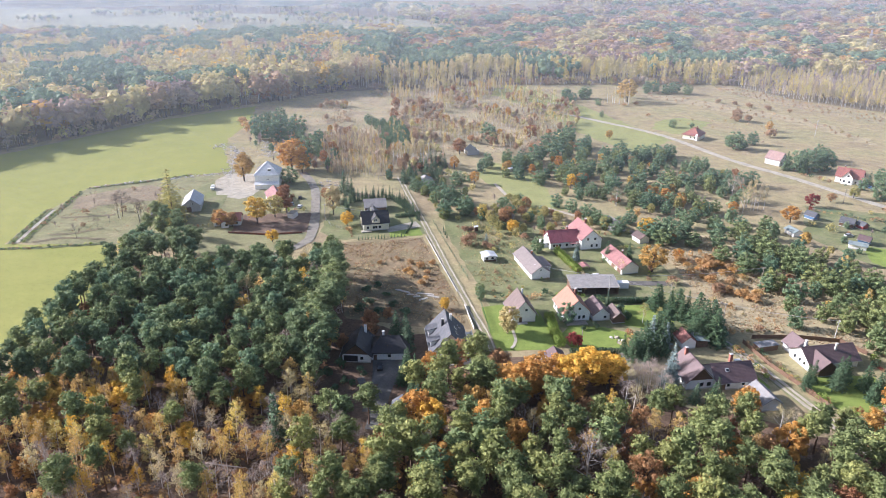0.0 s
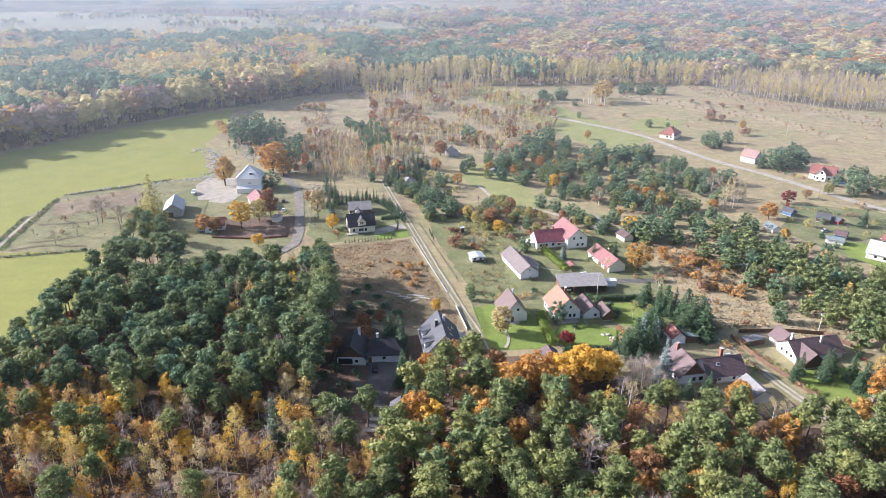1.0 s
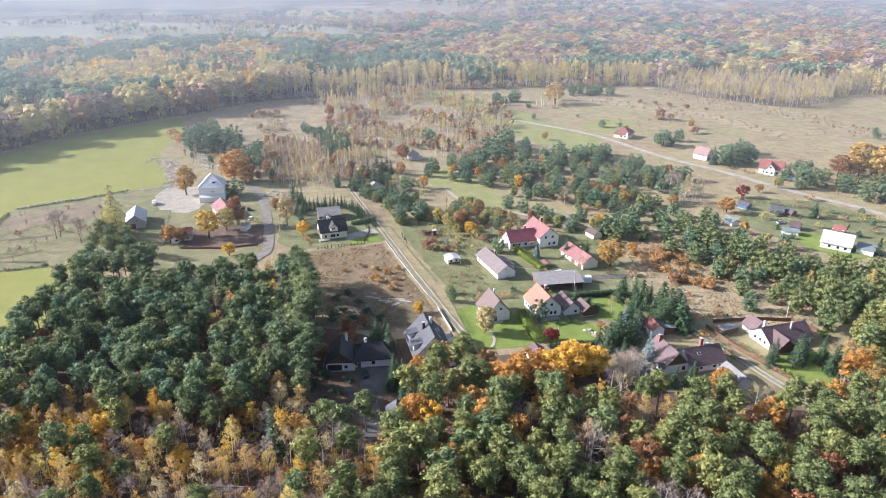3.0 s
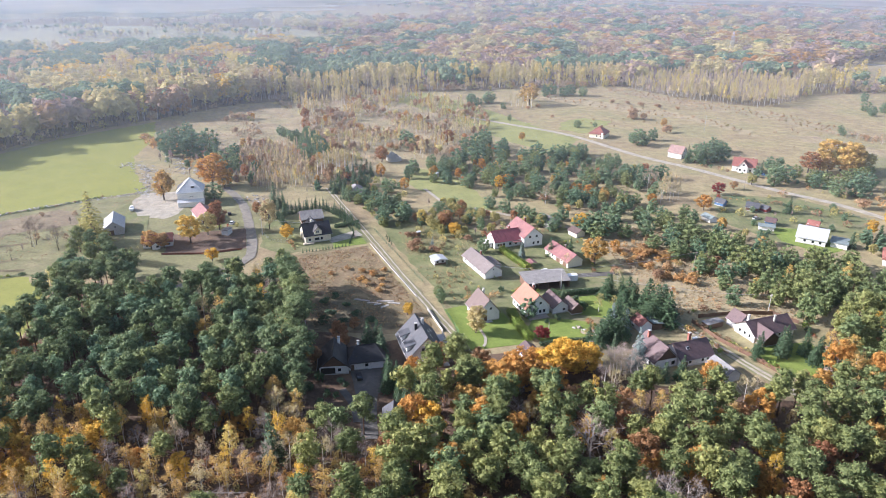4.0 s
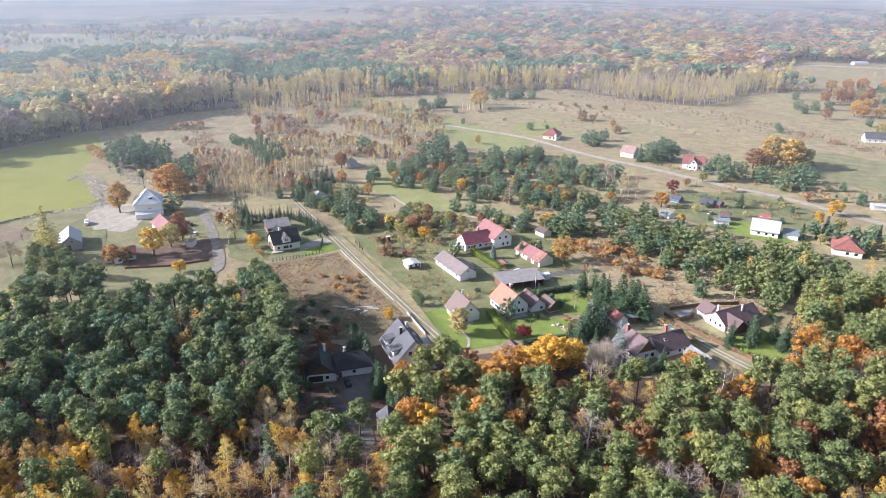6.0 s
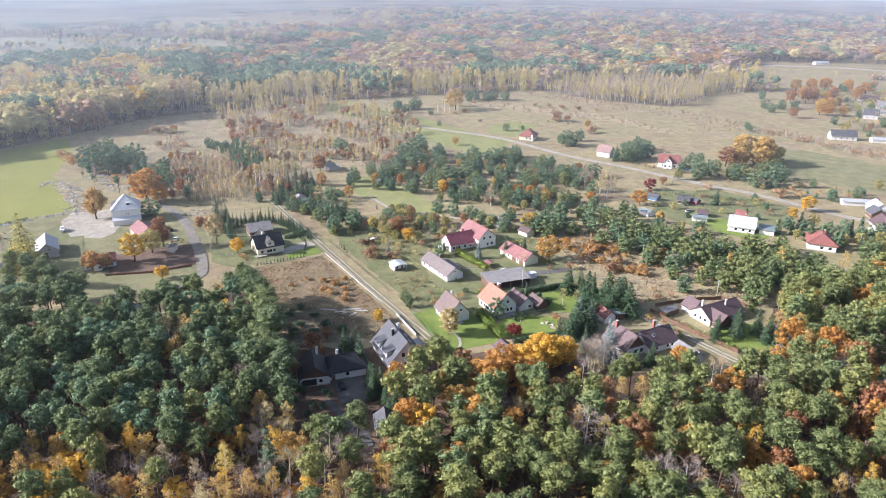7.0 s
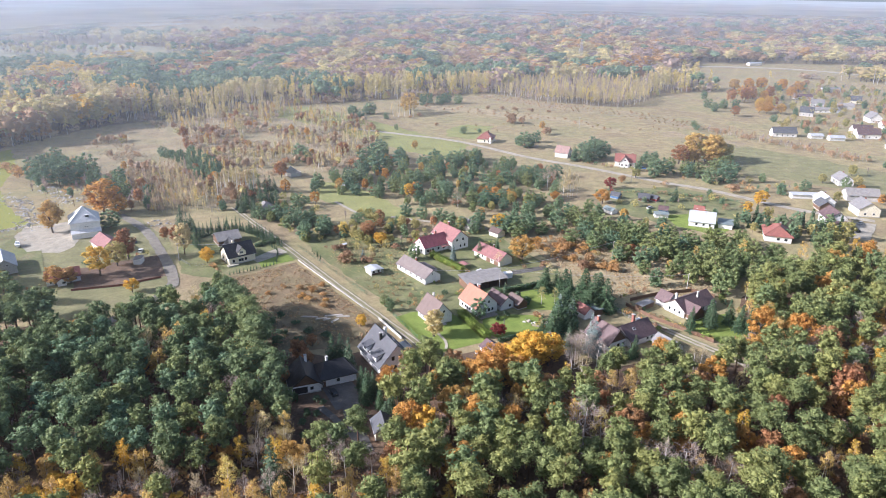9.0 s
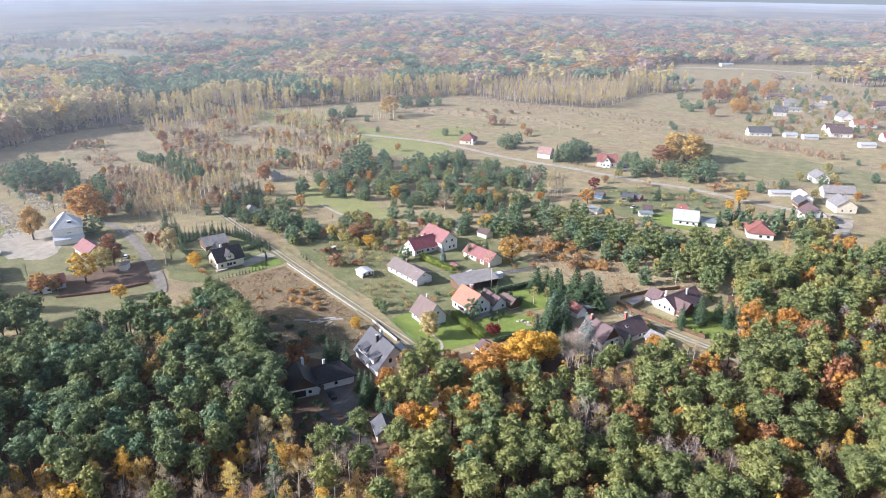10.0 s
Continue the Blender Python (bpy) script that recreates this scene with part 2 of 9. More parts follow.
# bark and leaves
M["bark"] = painted("pine_bark", (0.16, 0.095, 0.06), 0.9, 0.35, 2.5, 0.3, 0.0, 0.1)
M["darkbark"] = painted("grey_bark", (0.12, 0.10, 0.085), 0.9, 0.3, 2.5, 0.3, 0.0, 0.1)
M["birchbark"] = painted("birch_bark", (0.58, 0.55, 0.50), 0.8, 0.35, 2.2, 0.1, 0.0, 0.1)
M["whitebark"] = painted("white_birch_bark", (0.72, 0.70, 0.66), 0.8, 0.2, 2.2, 0.1, 0.0, 0.1)
M["deadwood"] = painted("bleached_wood", (0.42, 0.37, 0.34), 0.85, 0.2, 2.0, 0.1, 0.0, 0.1)
M["pine"] = foliage("pine_needles", (0.16, 0.20, 0.075), (0.19, 0.23, 0.08), (0.26, 0.275, 0.085), 0.3, 0.7, 0.9)
M["pinegreen"] = foliage("young_pine_needles", (0.165, 0.225, 0.095), (0.20, 0.255, 0.10), (0.24, 0.275, 0.10), 0.3, 0.7, 0.9)
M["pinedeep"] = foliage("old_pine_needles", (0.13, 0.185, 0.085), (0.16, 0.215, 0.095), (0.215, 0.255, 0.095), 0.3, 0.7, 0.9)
M["tawnygold"] = foliage("tawny_gold_leaves", (0.46, 0.30, 0.08), (0.42, 0.32, 0.09), (0.50, 0.27, 0.09), 0.4)
M["amber"] = foliage("amber_brush_leaves", (0.50, 0.29, 0.09), (0.54, 0.33, 0.11), (0.48, 0.31, 0.14), 0.45)
M["pinedark"] = foliage("blue_pine_needles", (0.13, 0.215, 0.125), (0.16, 0.245, 0.135), (0.20, 0.275, 0.135), 0.3, 0.7, 0.8)
M["spruce"] = foliage("spruce_needles", (0.06, 0.11, 0.055), (0.075, 0.13, 0.06), (0.095, 0.145, 0.085), 0.25)
M["bluespruce"] = foliage("silver_spruce_needles", (0.17, 0.23, 0.22), (0.20, 0.26, 0.25), (0.22, 0.28, 0.26), 0.15)
M["orange"] = foliage("orange_leaves", (0.48, 0.25, 0.06), (0.54, 0.30, 0.07), (0.50, 0.32, 0.09), 0.45)
M["rust"] = foliage("rust_leaves", (0.31, 0.14, 0.07), (0.37, 0.19, 0.085), (0.40, 0.23, 0.105), 0.4)
M["yellow"] = foliage("yellow_leaves", (0.62, 0.38, 0.045), (0.66, 0.44, 0.06), (0.60, 0.42, 0.08), 0.45)
M["gold"] = foliage("golden_birch_leaves", (0.54, 0.37, 0.10), (0.58, 0.42, 0.13), (0.48, 0.31, 0.12), 0.42)
M["olive"] = foliage("olive_yellow_leaves", (0.34, 0.33, 0.11), (0.42, 0.38, 0.14), (0.48, 0.41, 0.16), 0.45)
M["crimson"] = foliage("crimson_leaves", (0.23, 0.035, 0.03), (0.28, 0.05, 0.035), (0.25, 0.05, 0.05), 0.35)
M["larch"] = foliage("yellow_green_larch_needles", (0.36, 0.34, 0.10), (0.42, 0.38, 0.11), (0.46, 0.40, 0.12), 0.4)
M["thuja"] = foliage("hedge_leaves", (0.19, 0.27, 0.045), (0.225, 0.30, 0.05), (0.26, 0.31, 0.055), 0.3)
M["twig"] = foliage("bare_twigs", (0.31, 0.25, 0.22), (0.36, 0.29, 0.25), (0.39, 0.32, 0.27), 0.2, 0.7, 0.5)
M["palewig"] = foliage("pale_thin_leaves", (0.50, 0.42, 0.22), (0.55, 0.46, 0.22), (0.46, 0.38, 0.25), 0.35, 0.7, 0.5)
M["faded"] = foliage("faded_tan_leaves", (0.50, 0.43, 0.18), (0.56, 0.49, 0.20), (0.48, 0.38, 0.18), 0.35, 0.7, 0.5)
M["fadedrust"] = foliage("faded_russet_leaves", (0.38, 0.24, 0.14), (0.43, 0.28, 0.15), (0.40, 0.28, 0.18), 0.35, 0.7, 0.5)
M["mauve"] = foliage("thin_mauve_brown_leaves", (0.33, 0.23, 0.19), (0.38, 0.27, 0.21), (0.36, 0.27, 0.23), 0.3, 0.7, 0.5)
M["lemon"] = foliage("lemon_yellow_leaves", (0.58, 0.47, 0.13), (0.62, 0.50, 0.15), (0.55, 0.46, 0.16), 0.45)
M["darktwig"] = foliage("dark_bare_twigs", (0.16, 0.125, 0.10), (0.19, 0.15, 0.12), (0.21, 0.165, 0.13), 0.2, 0.7, 0.5)
M["sapling"] = foliage("pale_dry_saplings", (0.43, 0.34, 0.22), (0.48, 0.36, 0.22), (0.40, 0.31, 0.24), 0.3, 0.7, 0.5)
M["grass"] = foliage("dry_grass_blades", (0.33, 0.24, 0.12), (0.38, 0.29, 0.15), (0.30, 0.24, 0.10), 0.3)
M["weed"] = foliage("brown_weeds", (0.27, 0.16, 0.095), (0.34, 0.21, 0.12), (0.30, 0.21, 0.115), 0.3)
M["heather"] = foliage("rusty_brush", (0.43, 0.25, 0.10), (0.50, 0.30, 0.115), (0.40, 0.26, 0.13), 0.4)

# ---- building helpers ----
import itertools
from mathutils import geometry


def np_mesh(name, chunks, mats, tone=None, smooth=False):
    """One mesh from (verts, faces, material index) chunks of arrays; faces of three or four corners."""
    vs, fs, mi, tot, off = [], [], [], [], 0
    for v, f, k in chunks:
        v, f = np.asarray(v, float).reshape(-1, 3), np.asarray(f, int)
        vs.append(v), fs.append((f + off).ravel()), mi.append(np.full(len(f), k, int)), tot.append(np.full(len(f), f.shape[1], int))
        off += len(v)
    V, L, K, T = np.concatenate(vs), np.concatenate(fs), np.concatenate(mi), np.concatenate(tot)
    me = bpy.data.meshes.new(name)
    me.vertices.add(len(V))
    me.vertices.foreach_set("co", V.astype(np.float32).ravel())
    me.loops.add(len(L))
    me.loops.foreach_set("vertex_index", L.astype(np.int32))
    me.polygons.add(len(T))
    me.polygons.foreach_set("loop_start", np.concatenate([[0], np.cumsum(T)[:-1]]).astype(np.int32))
    me.polygons.foreach_set("material_index", K.astype(np.int32))
    me.polygons.foreach_set("use_smooth", np.full(len(T), smooth))
    for k in mats:
        me.materials.append(M[k])
    if tone is not None:
        a = me.attributes.new("tone", "FLOAT", "POINT")
        a.data.foreach_set("value", np.asarray(tone, np.float32))
    me.update(calc_edges=True)
    return me


def part(name, bm, material, parent, label=""):
    """Link a bmesh (or a ready mesh) as one object under a thing or a part."""
    if isinstance(bm, bpy.types.Mesh):
        me = bm
    else:
        bmesh.ops.recalc_face_normals(bm, faces=bm.faces)
        me = bpy.data.meshes.new(name)
        bm.to_mesh(me)
        bm.free()
        me.materials.append(M[material])
    ob = new(name, me)
    ob.parent = parent
    if label:
        ob["label"] = label
    return ob


def thing(name, m, label, category, group="", kind=""):
    ob = new(name)
    ob.empty_display_size = 0.5
    ob.matrix_basis = m
    return tagged(ob, label, category, group, kind)


def box(bm, x0, y0, z0, x1, y1, z1, bevel=0.0):
    r = bmesh.ops.create_cube(bm, size=1, matrix=Matrix.Translation(((x0 + x1) / 2, (y0 + y1) / 2, (z0 + z1) / 2)) @ Matrix.Diagonal((x1 - x0, y1 - y0, z1 - z0, 1)))
    if bevel:
        es = list({e for v in r["verts"] for e in v.link_edges})
        bmesh.ops.bevel(bm, geom=es, offset=bevel, segments=1, affect="EDGES")
    return bm


def boxed(*a, **k):
    return box(bmesh.new(), *a, **k)


def prism(bm, outline, axis_from, axis_to, axis="y"):
    """A closed prism from an outline (u, v) drawn across the given axis."""
    put = {"y": lambda u, v, s: (u, s, v), "x": lambda u, v, s: (s, u, v), "z": lambda u, v, s: (u, v, s)}[axis]
    a = [bm.verts.new(put(u, v, axis_from)) for u, v in outline]
    b = [bm.verts.new(put(u, v, axis_to)) for u, v in outline]
    bm.faces.new(a)
    bm.faces.new(b[::-1])
    for i in range(len(a)):
        j = (i + 1) % len(a)
        bm.faces.new((a[i], b[i], b[j], a[j]))
    return bm


def cyl(bm, p, q, r0, r1=None, sides=8):
    p, q = Vector(p), Vector(q)
    r1 = r0 if r1 is None else r1
    m = Matrix.Translation((p + q) / 2) @ (q - p).to_track_quat("Z", "Y").to_matrix().to_4x4()
    bmesh.ops.create_cone(bm, cap_ends=True, segments=sides, radius1=r0, radius2=max(r1, 0.001), depth=(q - p).length, matrix=m)
    return bm


def smooth_line(pts, step):
    """A Catmull-Rom line through the points, resampled at about the step."""
    P = [Vector(p[:2]) for p in pts]
    out = []
    for i in range(len(P) - 1):
        a, b, c, d = P[max(i - 1, 0)], P[i], P[i + 1], P[min(i + 2, len(P) - 1)]
        k = max(1, int((c - b).length / step))
        for j in range(k):
            t = j / k
            out.append(0.5 * ((2 * b) + (c - a) * t + (2 * a - 5 * b + 4 * c - d) * t * t + (3 * b - a - 3 * c + d) * t ** 3))
    out.append(P[-1])
    return out


LEVELS = itertools.count(6)


def level(z):
    """Every cover lies a little above the one before it."""
    return 0.004 * next(LEVELS) if z > 0.019 else z


def patch(name, pts, z, material, label, category="ground", ragged=0.8, step=3.0):
    """A flat piece of ground cover with an uneven edge."""
    ring = []
    for i in range(len(pts)):
        a, b = Vector(pts[i]), Vector(pts[(i + 1) % len(pts)])
        k = max(1, int((b - a).length / step))
        for j in range(k):
            p = a.lerp(b, j / k)
            q = Vector((p.x * 0.13, p.y * 0.13, z * 40))
            ring.append((p.x + ragged * 2 * noise.noise(q), p.y + ragged * 2 * noise.noise(q + Vector((7, 3, 1))), z))
    z = level(z)
    grid = max(9.0, step * 3)
    flat = [(p[0], p[1]) for p in ring]
    lo, hi = [min(c) for c in zip(*flat)], [max(c) for c in zip(*flat)]
    spots = [Vector(p) for p in flat]
    n = len(flat)
    for i in range(int((hi[0] - lo[0]) / grid)):
        for j in range(int((hi[1] - lo[1]) / grid)):
            x, y = lo[0] + (i + 0.5 + 0.5 * (j % 2)) * grid, lo[1] + (j + 0.5) * grid
            if inside(x, y, flat):
                spots.append(Vector((x, y)))
    vs, _, fs = geometry.delaunay_2d_cdt(spots, [(i, (i + 1) % n) for i in range(n)], [], 1, 1e-4)[:3]
    bm = bmesh.new()
    vs = [bm.verts.new((v.x, v.y, z)) for v in vs]
    for f in fs:
        f = bm.faces.new([vs[i] for i in f])
        f.normal_update()
        if f.normal.z < 0:
            f.normal_flip()
    me = bpy.data.meshes.new(name)
    bm.to_mesh(me)
    bm.free()
    me.materials.append(M[material])
    return tagged(new(name, me), label, category, kind="structure")


def ribbon(name, pts, width, z, material, label, category="road", ragged=0.25, shift=0.0):
    line = smooth_line(pts, 2.0)
    z = level(z)
    bm = bmesh.new()
    rows = []
    for i, p in enumerate(line):
        d = (line[min(i + 1, len(line) - 1)] - line[max(i - 1, 0)]).normalized()
        s = Vector((-d.y, d.x))
        j = [ragged * noise.noise(Vector((p.x * 0.3, p.y * 0.3, k * 9 + width))) for k in (0, 1)]
        rows.append([bm.verts.new((*(p + s * (shift + width / 2 + j[0])), z)), bm.verts.new((*(p + s * (shift - width / 2 + j[1])), z))])
    for a, b in zip(rows, rows[1:]):
        bm.faces.new((a[1], b[1], b[0], a[0]))
    me = bpy.data.meshes.new(name)
    bm.to_mesh(me)
    bm.free()
    me.materials.append(M[material])
    return tagged(new(name, me), label, category, kind="structure")


def inside(x, y, poly):
    r = False
    for (x1, y1), (x2, y2) in zip(poly, poly[1:] + poly[:1]):
        if (y1 > y) != (y2 > y) and x < (x2 - x1) * (y - y1) / (y2 - y1) + x1:
            r = not r
    return r


def away(x, y, line):
    """Distance from a polyline."""
    best = 1e9
    for (x1, y1), (x2, y2) in zip(line, line[1:]):
        dx, dy = x2 - x1, y2 - y1
        t = max(0, min(1, ((x - x1) * dx + (y - y1) * dy) / (dx * dx + dy * dy)))
        best = min(best, math.hypot(x - x1 - t * dx, y - y1 - t * dy))
    return best

# ---- the ground and its covers ----
bm = bmesh.new()
rings = [0, 40, 90, 150, 220, 320, 450, 650, 950, 1400, 2200, 3600, 6500]
last = [bm.verts.new((0, 200, 0))]
for r in rings[1:]:
    now = [bm.verts.new((r * math.cos(a * math.tau / 48), 200 + r * math.sin(a * math.tau / 48), 0)) for a in range(48)]
    for i in range(48):
        j = (i + 1) % 48
        bm.faces.new((last[0], now[i], now[j]) if len(last) == 1 else (last[i], now[i], now[j], last[j]))
    last = now
me = bpy.data.meshes.new("ground")
bm.to_mesh(me)
bm.free()
me.materials.append(M["meadow"])
tagged(new("ground", me), "wide flat meadow of dry straw-coloured autumn grass", "ground", kind="structure")

TRACK = [(-24, 383), (-22.2, 374.3), (-16.5, 348), (-10.5, 321.7), (-3.5, 290), (2.8, 260.7), (10.3, 227.8), (15.4, 206.5), (18, 193)]
STREET = [(-82, 392), (-70, 362), (-63, 325), (-60, 300), (-61, 283), (-75, 266), (-95, 252), (-112, 244)]
EASTROAD = [(82, 590), (125.3, 539.1), (161.6, 494.3), (186.8, 430.1), (209.1, 391.7), (235, 339.7), (251, 315), (262, 285), (272, 262), (292, 236)]
LANE = [(88, 218), (92, 208), (96.2, 200.9), (101.1, 188.6), (105.9, 171.6), (110.3, 157.3), (114, 143)]
DRIVE = [(-16.2, 187), (-15.6, 176), (-16.8, 166), (-17.6, 152)]

FIELD_W = [(-420, 330), (-330, 372), (-278, 424), (-211, 530), (-158, 583), (-146, 520), (-149, 471), (-139, 430), (-124, 391), (-144, 382), (-172, 370), (-193, 359), (-196, 317), (-192, 279), (-147, 278), (-128, 250), (-133, 205), (-142, 180), (-250, 150), (-420, 200)]
patch("field", FIELD_W, 0.02, "green", "large smooth field of short yellow-green winter crop", "field", 1.0)
SCRUB = [(-112, 550), (-86, 645), (-40, 655), (54, 690), (118, 610), (110, 540), (90, 480), (60, 440), (15, 440), (-2, 395), (-40, 388), (-66, 392), (-72, 430), (-90, 470)]
patch("heath", SCRUB, 0.02, "heath", "brown scrubby heath with saplings and dry grass", "heath", 3.0)
FRONT = [(-190, 60), (190, 60), (240, 130), (232, 190), (205, 206), (172, 198), (150, 188), (132, 172), (120, 158), (112, 150), (100, 152), (90, 160), (72, 164), (60, 176), (44, 189), (20, 190), (10, 204), (-12, 204), (-33, 216), (-40, 262), (-58, 258), (-72, 252), (-96, 243), (-104, 268), (-132, 262), (-130, 220), (-134, 178), (-160, 150)]
patch("forest_floor", FRONT, 0.025, "litter", "woodland floor under rusty fallen leaves and needles", "forest floor", 0.6)
patch("field", [(-44, 284), (-7.5, 291.5), (-1, 262), (6.5, 233), (11.5, 207), (-4, 208), (-33, 214), (-38, 240)], 0.035, "brownfield", "fallow plot of tall reddish-brown dry grass", "field", 0.6)
# patch darkened to paint the pines' shade over rough, weedy ground
patch("field", [(-32, 240), (-26, 244), (-17.7, 247), (-9, 241), (-3, 234), (0, 226), (1, 214), (-10.6, 210), (-24, 212), (-33, 216)], 0.036, "weedy", "weedy ground with fallen leaves, darkened to paint pine shade, beside a bungalow", "rough ground", 1.6)
patch("paddock", [(-193, 357), (-172, 369), (-144, 381), (-124, 389), (-100, 388), (-72, 378), (-58, 340), (-57, 290), (-66, 276), (-90, 262), (-104, 272), (-118, 286), (-128, 264), (-146, 279), (-191, 280), (-195, 317)], 0.03, "paddock", "rough worn grass of a farmyard and old orchard", "paddock", 1.2)
patch("paddock", [(-55, 345), (-26, 352), (-12, 334), (-6, 296), (-43, 287), (-56, 296)], 0.03, "garden", "short worn grass round a house plot", "paddock", 0.8)
patch("paddock", [(4, 330), (20, 318), (28, 330), (48, 300), (92, 300), (96, 240), (85, 208), (52, 208), (20, 210), (18, 232), (6, 284), (0, 318)], 0.03, "garden", "garden grass, worn and yellowed in places", "garden", 1.0)
patch("heath", [(96, 290), (128, 300), (150, 262), (168, 240), (178, 214), (150, 188), (134, 196), (118, 203), (101, 206), (97, 214), (99, 263)], 0.03, "tawny", "fallow ground with dry tawny grass and brush", "heath", 1.6)
patch("meadow", [(57, 700), (81, 693), (104, 650), (127, 592), (144, 534), (164, 480), (150, 462), (133, 440), (116, 470), (100, 504), (86, 545), (86, 570), (64, 615), (46, 644)], 0.025, "strip", "green strip of meadow between dry grassland", "meadow", 2.5)
patch("meadow", [(172, 498), (188, 500), (214, 540), (196, 556), (170, 540), (160, 516)], 0.025, "strip", "small green meadow behind a bungalow", "meadow", 2.0)
patch("meadow", [(29.4, 419.8), (38.4, 414.2), (51.1, 401.7), (58.4, 370.9), (64.5, 330.6), (52.2, 324.7), (40.9, 344.4), (32.5, 366.6), (24.6, 375.2), (21.0, 391.2)], 0.035, "strip", "narrow green meadow strip between pines", "meadow", 0.8)
patch("meadow", [(292, 355), (345, 262), (400, 290), (372, 390), (330, 430)], 0.025, "paddock", "pale green meadow beside trees", "meadow", 3.0)
patch("meadow", [(172, 300), (192, 340), (236, 328), (252, 286), (228, 262), (186, 262)], 0.03, "garden", "garden allotment with trampled green grass", "garden", 1.2)
patch("lawn", [(15.6, 224), (17.4, 205), (19, 193.5), (39.5, 194.5), (38.5, 208), (36, 222), (23, 226)], 0.05, "lawn", "bright green mown lawn", "lawn", 0.25)
patch("lawn", [(41, 202), (44, 195.5), (66, 195.5), (68, 205), (58, 210), (46, 211)], 0.05, "lawn", "bright green mown lawn", "lawn", 0.25)
patch("lawn", [(63, 226), (83, 227.5), (84, 214), (74, 207), (62, 214)], 0.05, "lawn", "fading green lawn inside a hedge", "lawn", 0.25)
patch("lawn", [(92, 182), (97, 187), (101, 174), (97, 171), (90, 174)], 0.05, "lawn", "narrow green lawn beside a lane", "lawn", 0.2)
patch("lawn", [(112, 174), (118, 182), (136, 180), (135, 164), (117, 160)], 0.05, "lawn", "shady green lawn among conifers", "lawn", 0.4)
patch("lawn", [(50, 252), (58, 279), (84, 270), (90, 250), (70, 245)], 0.045, "garden", "yellowing lawn round a farmhouse", "lawn", 0.4)
patch("lawn", [(-24, 298), (-10, 303), (-8, 294), (-23, 291)], 0.05, "lawn", "green lawn beside a driveway", "lawn", 0.2)
patch("lawn", [(186, 268), (192, 286), (212, 280), (208, 254), (196, 250)], 0.045, "lawn", "green lawn round a pale house", "lawn", 0.4)
patch("yard", [(-123, 347), (-128, 372), (-126, 387), (-98, 388), (-100, 349), (-106, 342)], 0.05, "gravel", "pale gravel farmyard", "yard", 0.7)
patch("yard", [(-97, 318), (-64, 322), (-62, 296), (-98, 294)], 0.045, "earth", "bare reddish-brown earth yard", "yard", 0.8)
patch("yard", [(-26, 303), (-12, 312), (-9, 305), (-24, 297)], 0.055, "gravel", "grey paved driveway court", "driveway", 0.2)
patch("yard", [(-21, 187), (-11.5, 187.6), (-10.5, 178), (-13, 173), (-20, 174)], 0.05, "asphalt", "dark paved forecourt", "driveway", 0.15)
patch("yard", [(56, 247), (94, 247.5), (94, 243.5), (56, 243)], 0.05, "asphalt", "grey concrete drive along a shed", "driveway", 0.15)
patch("yard", [(248, 232), (276, 246), (288, 232), (262, 216)], 0.04, "gravel", "reddish paved yard", "yard", 0.3)
patch("heath", [(270, 686), (312, 592), (357, 530), (378, 440), (396, 462), (384, 553), (336, 620), (290, 715)], 0.028, "heath", "reddish-brown band of rough grass", "heath", 6.0)
patch("heath", [(190, 640), (236, 590), (292, 520), (300, 470), (312, 486), (300, 545), (246, 620), (200, 668)], 0.028, "tawny", "tawny band of rough grass", "heath", 6.0)
patch("heath", [(330, 470), (350, 400), (372, 402), (352, 470)], 0.032, "heath", "brown rough grass on a meadow", "heath", 5.0)
patch("tilled_plot", [(-185.3, 323.9), (-191.9, 341.2), (-181.0, 352.1), (-161.1, 363.9), (-151.7, 357.5), (-145.9, 338.7), (-159.9, 334.3), (-173.5, 330.0), (-176.3, 322.3)], 0.03, "earthy", "strip of tilled brown soil in an old orchard", "soil", 0.8)
ribbon("ditch_bank", [(-189.6, 278.0), (-192.6, 299.3), (-195.9, 323.6)], 3.4, 0.06, "weedgreen", "dark green weedy bank of a field ditch", "bank", 0.8)
ribbon("ditch_bank", [(-185.8, 281.0), (-188.2, 297.8), (-190.3, 320.0), (-193.3, 349.5)], 3.4, 0.06, "weedgreen", "dark green weedy bank of a field ditch", "bank", 0.8)
ribbon("ditch_bank", [(-193.1, 356.0), (-183.5, 360.8), (-170.7, 366.8), (-157.1, 375.8), (-145.3, 383.6)], 2.4, 0.06, "weedgreen", "dark green weedy bank of a field ditch", "bank", 0.8)
ribbon("ditch_bank", [(-191.0, 272.8), (-175.5, 274.4), (-160.5, 277.4), (-148.6, 280.6)], 2.4, 0.06, "weedgreen", "dark green weedy bank of a field ditch", "bank", 0.8)
ribbon("garden_row", [(-184.5, 311.3), (-172.1, 313.4), (-160.0, 316.7)], 2.0, 0.06, "weedy", "dark weedy row across an orchard", "garden row", 0.7)
ribbon("garden_row", [(-181.1, 280.5), (-169.2, 285.9), (-150.6, 284.9)], 2.0, 0.06, "weedy", "dark weedy row across an orchard", "garden row", 0.7)
ribbon("garden_row", [(-178.0, 289.6), (-167.7, 292.1), (-158.0, 298.7)], 2.0, 0.06, "weedy", "dark weedy row across an orchard", "garden row", 0.7)
ribbon("path", [(-187.7, 279.5), (-190.4, 298.6), (-193.1, 321.8)], 1.6, 0.06, "gravel", "pale worn path between ditch banks", "path", 0.3)
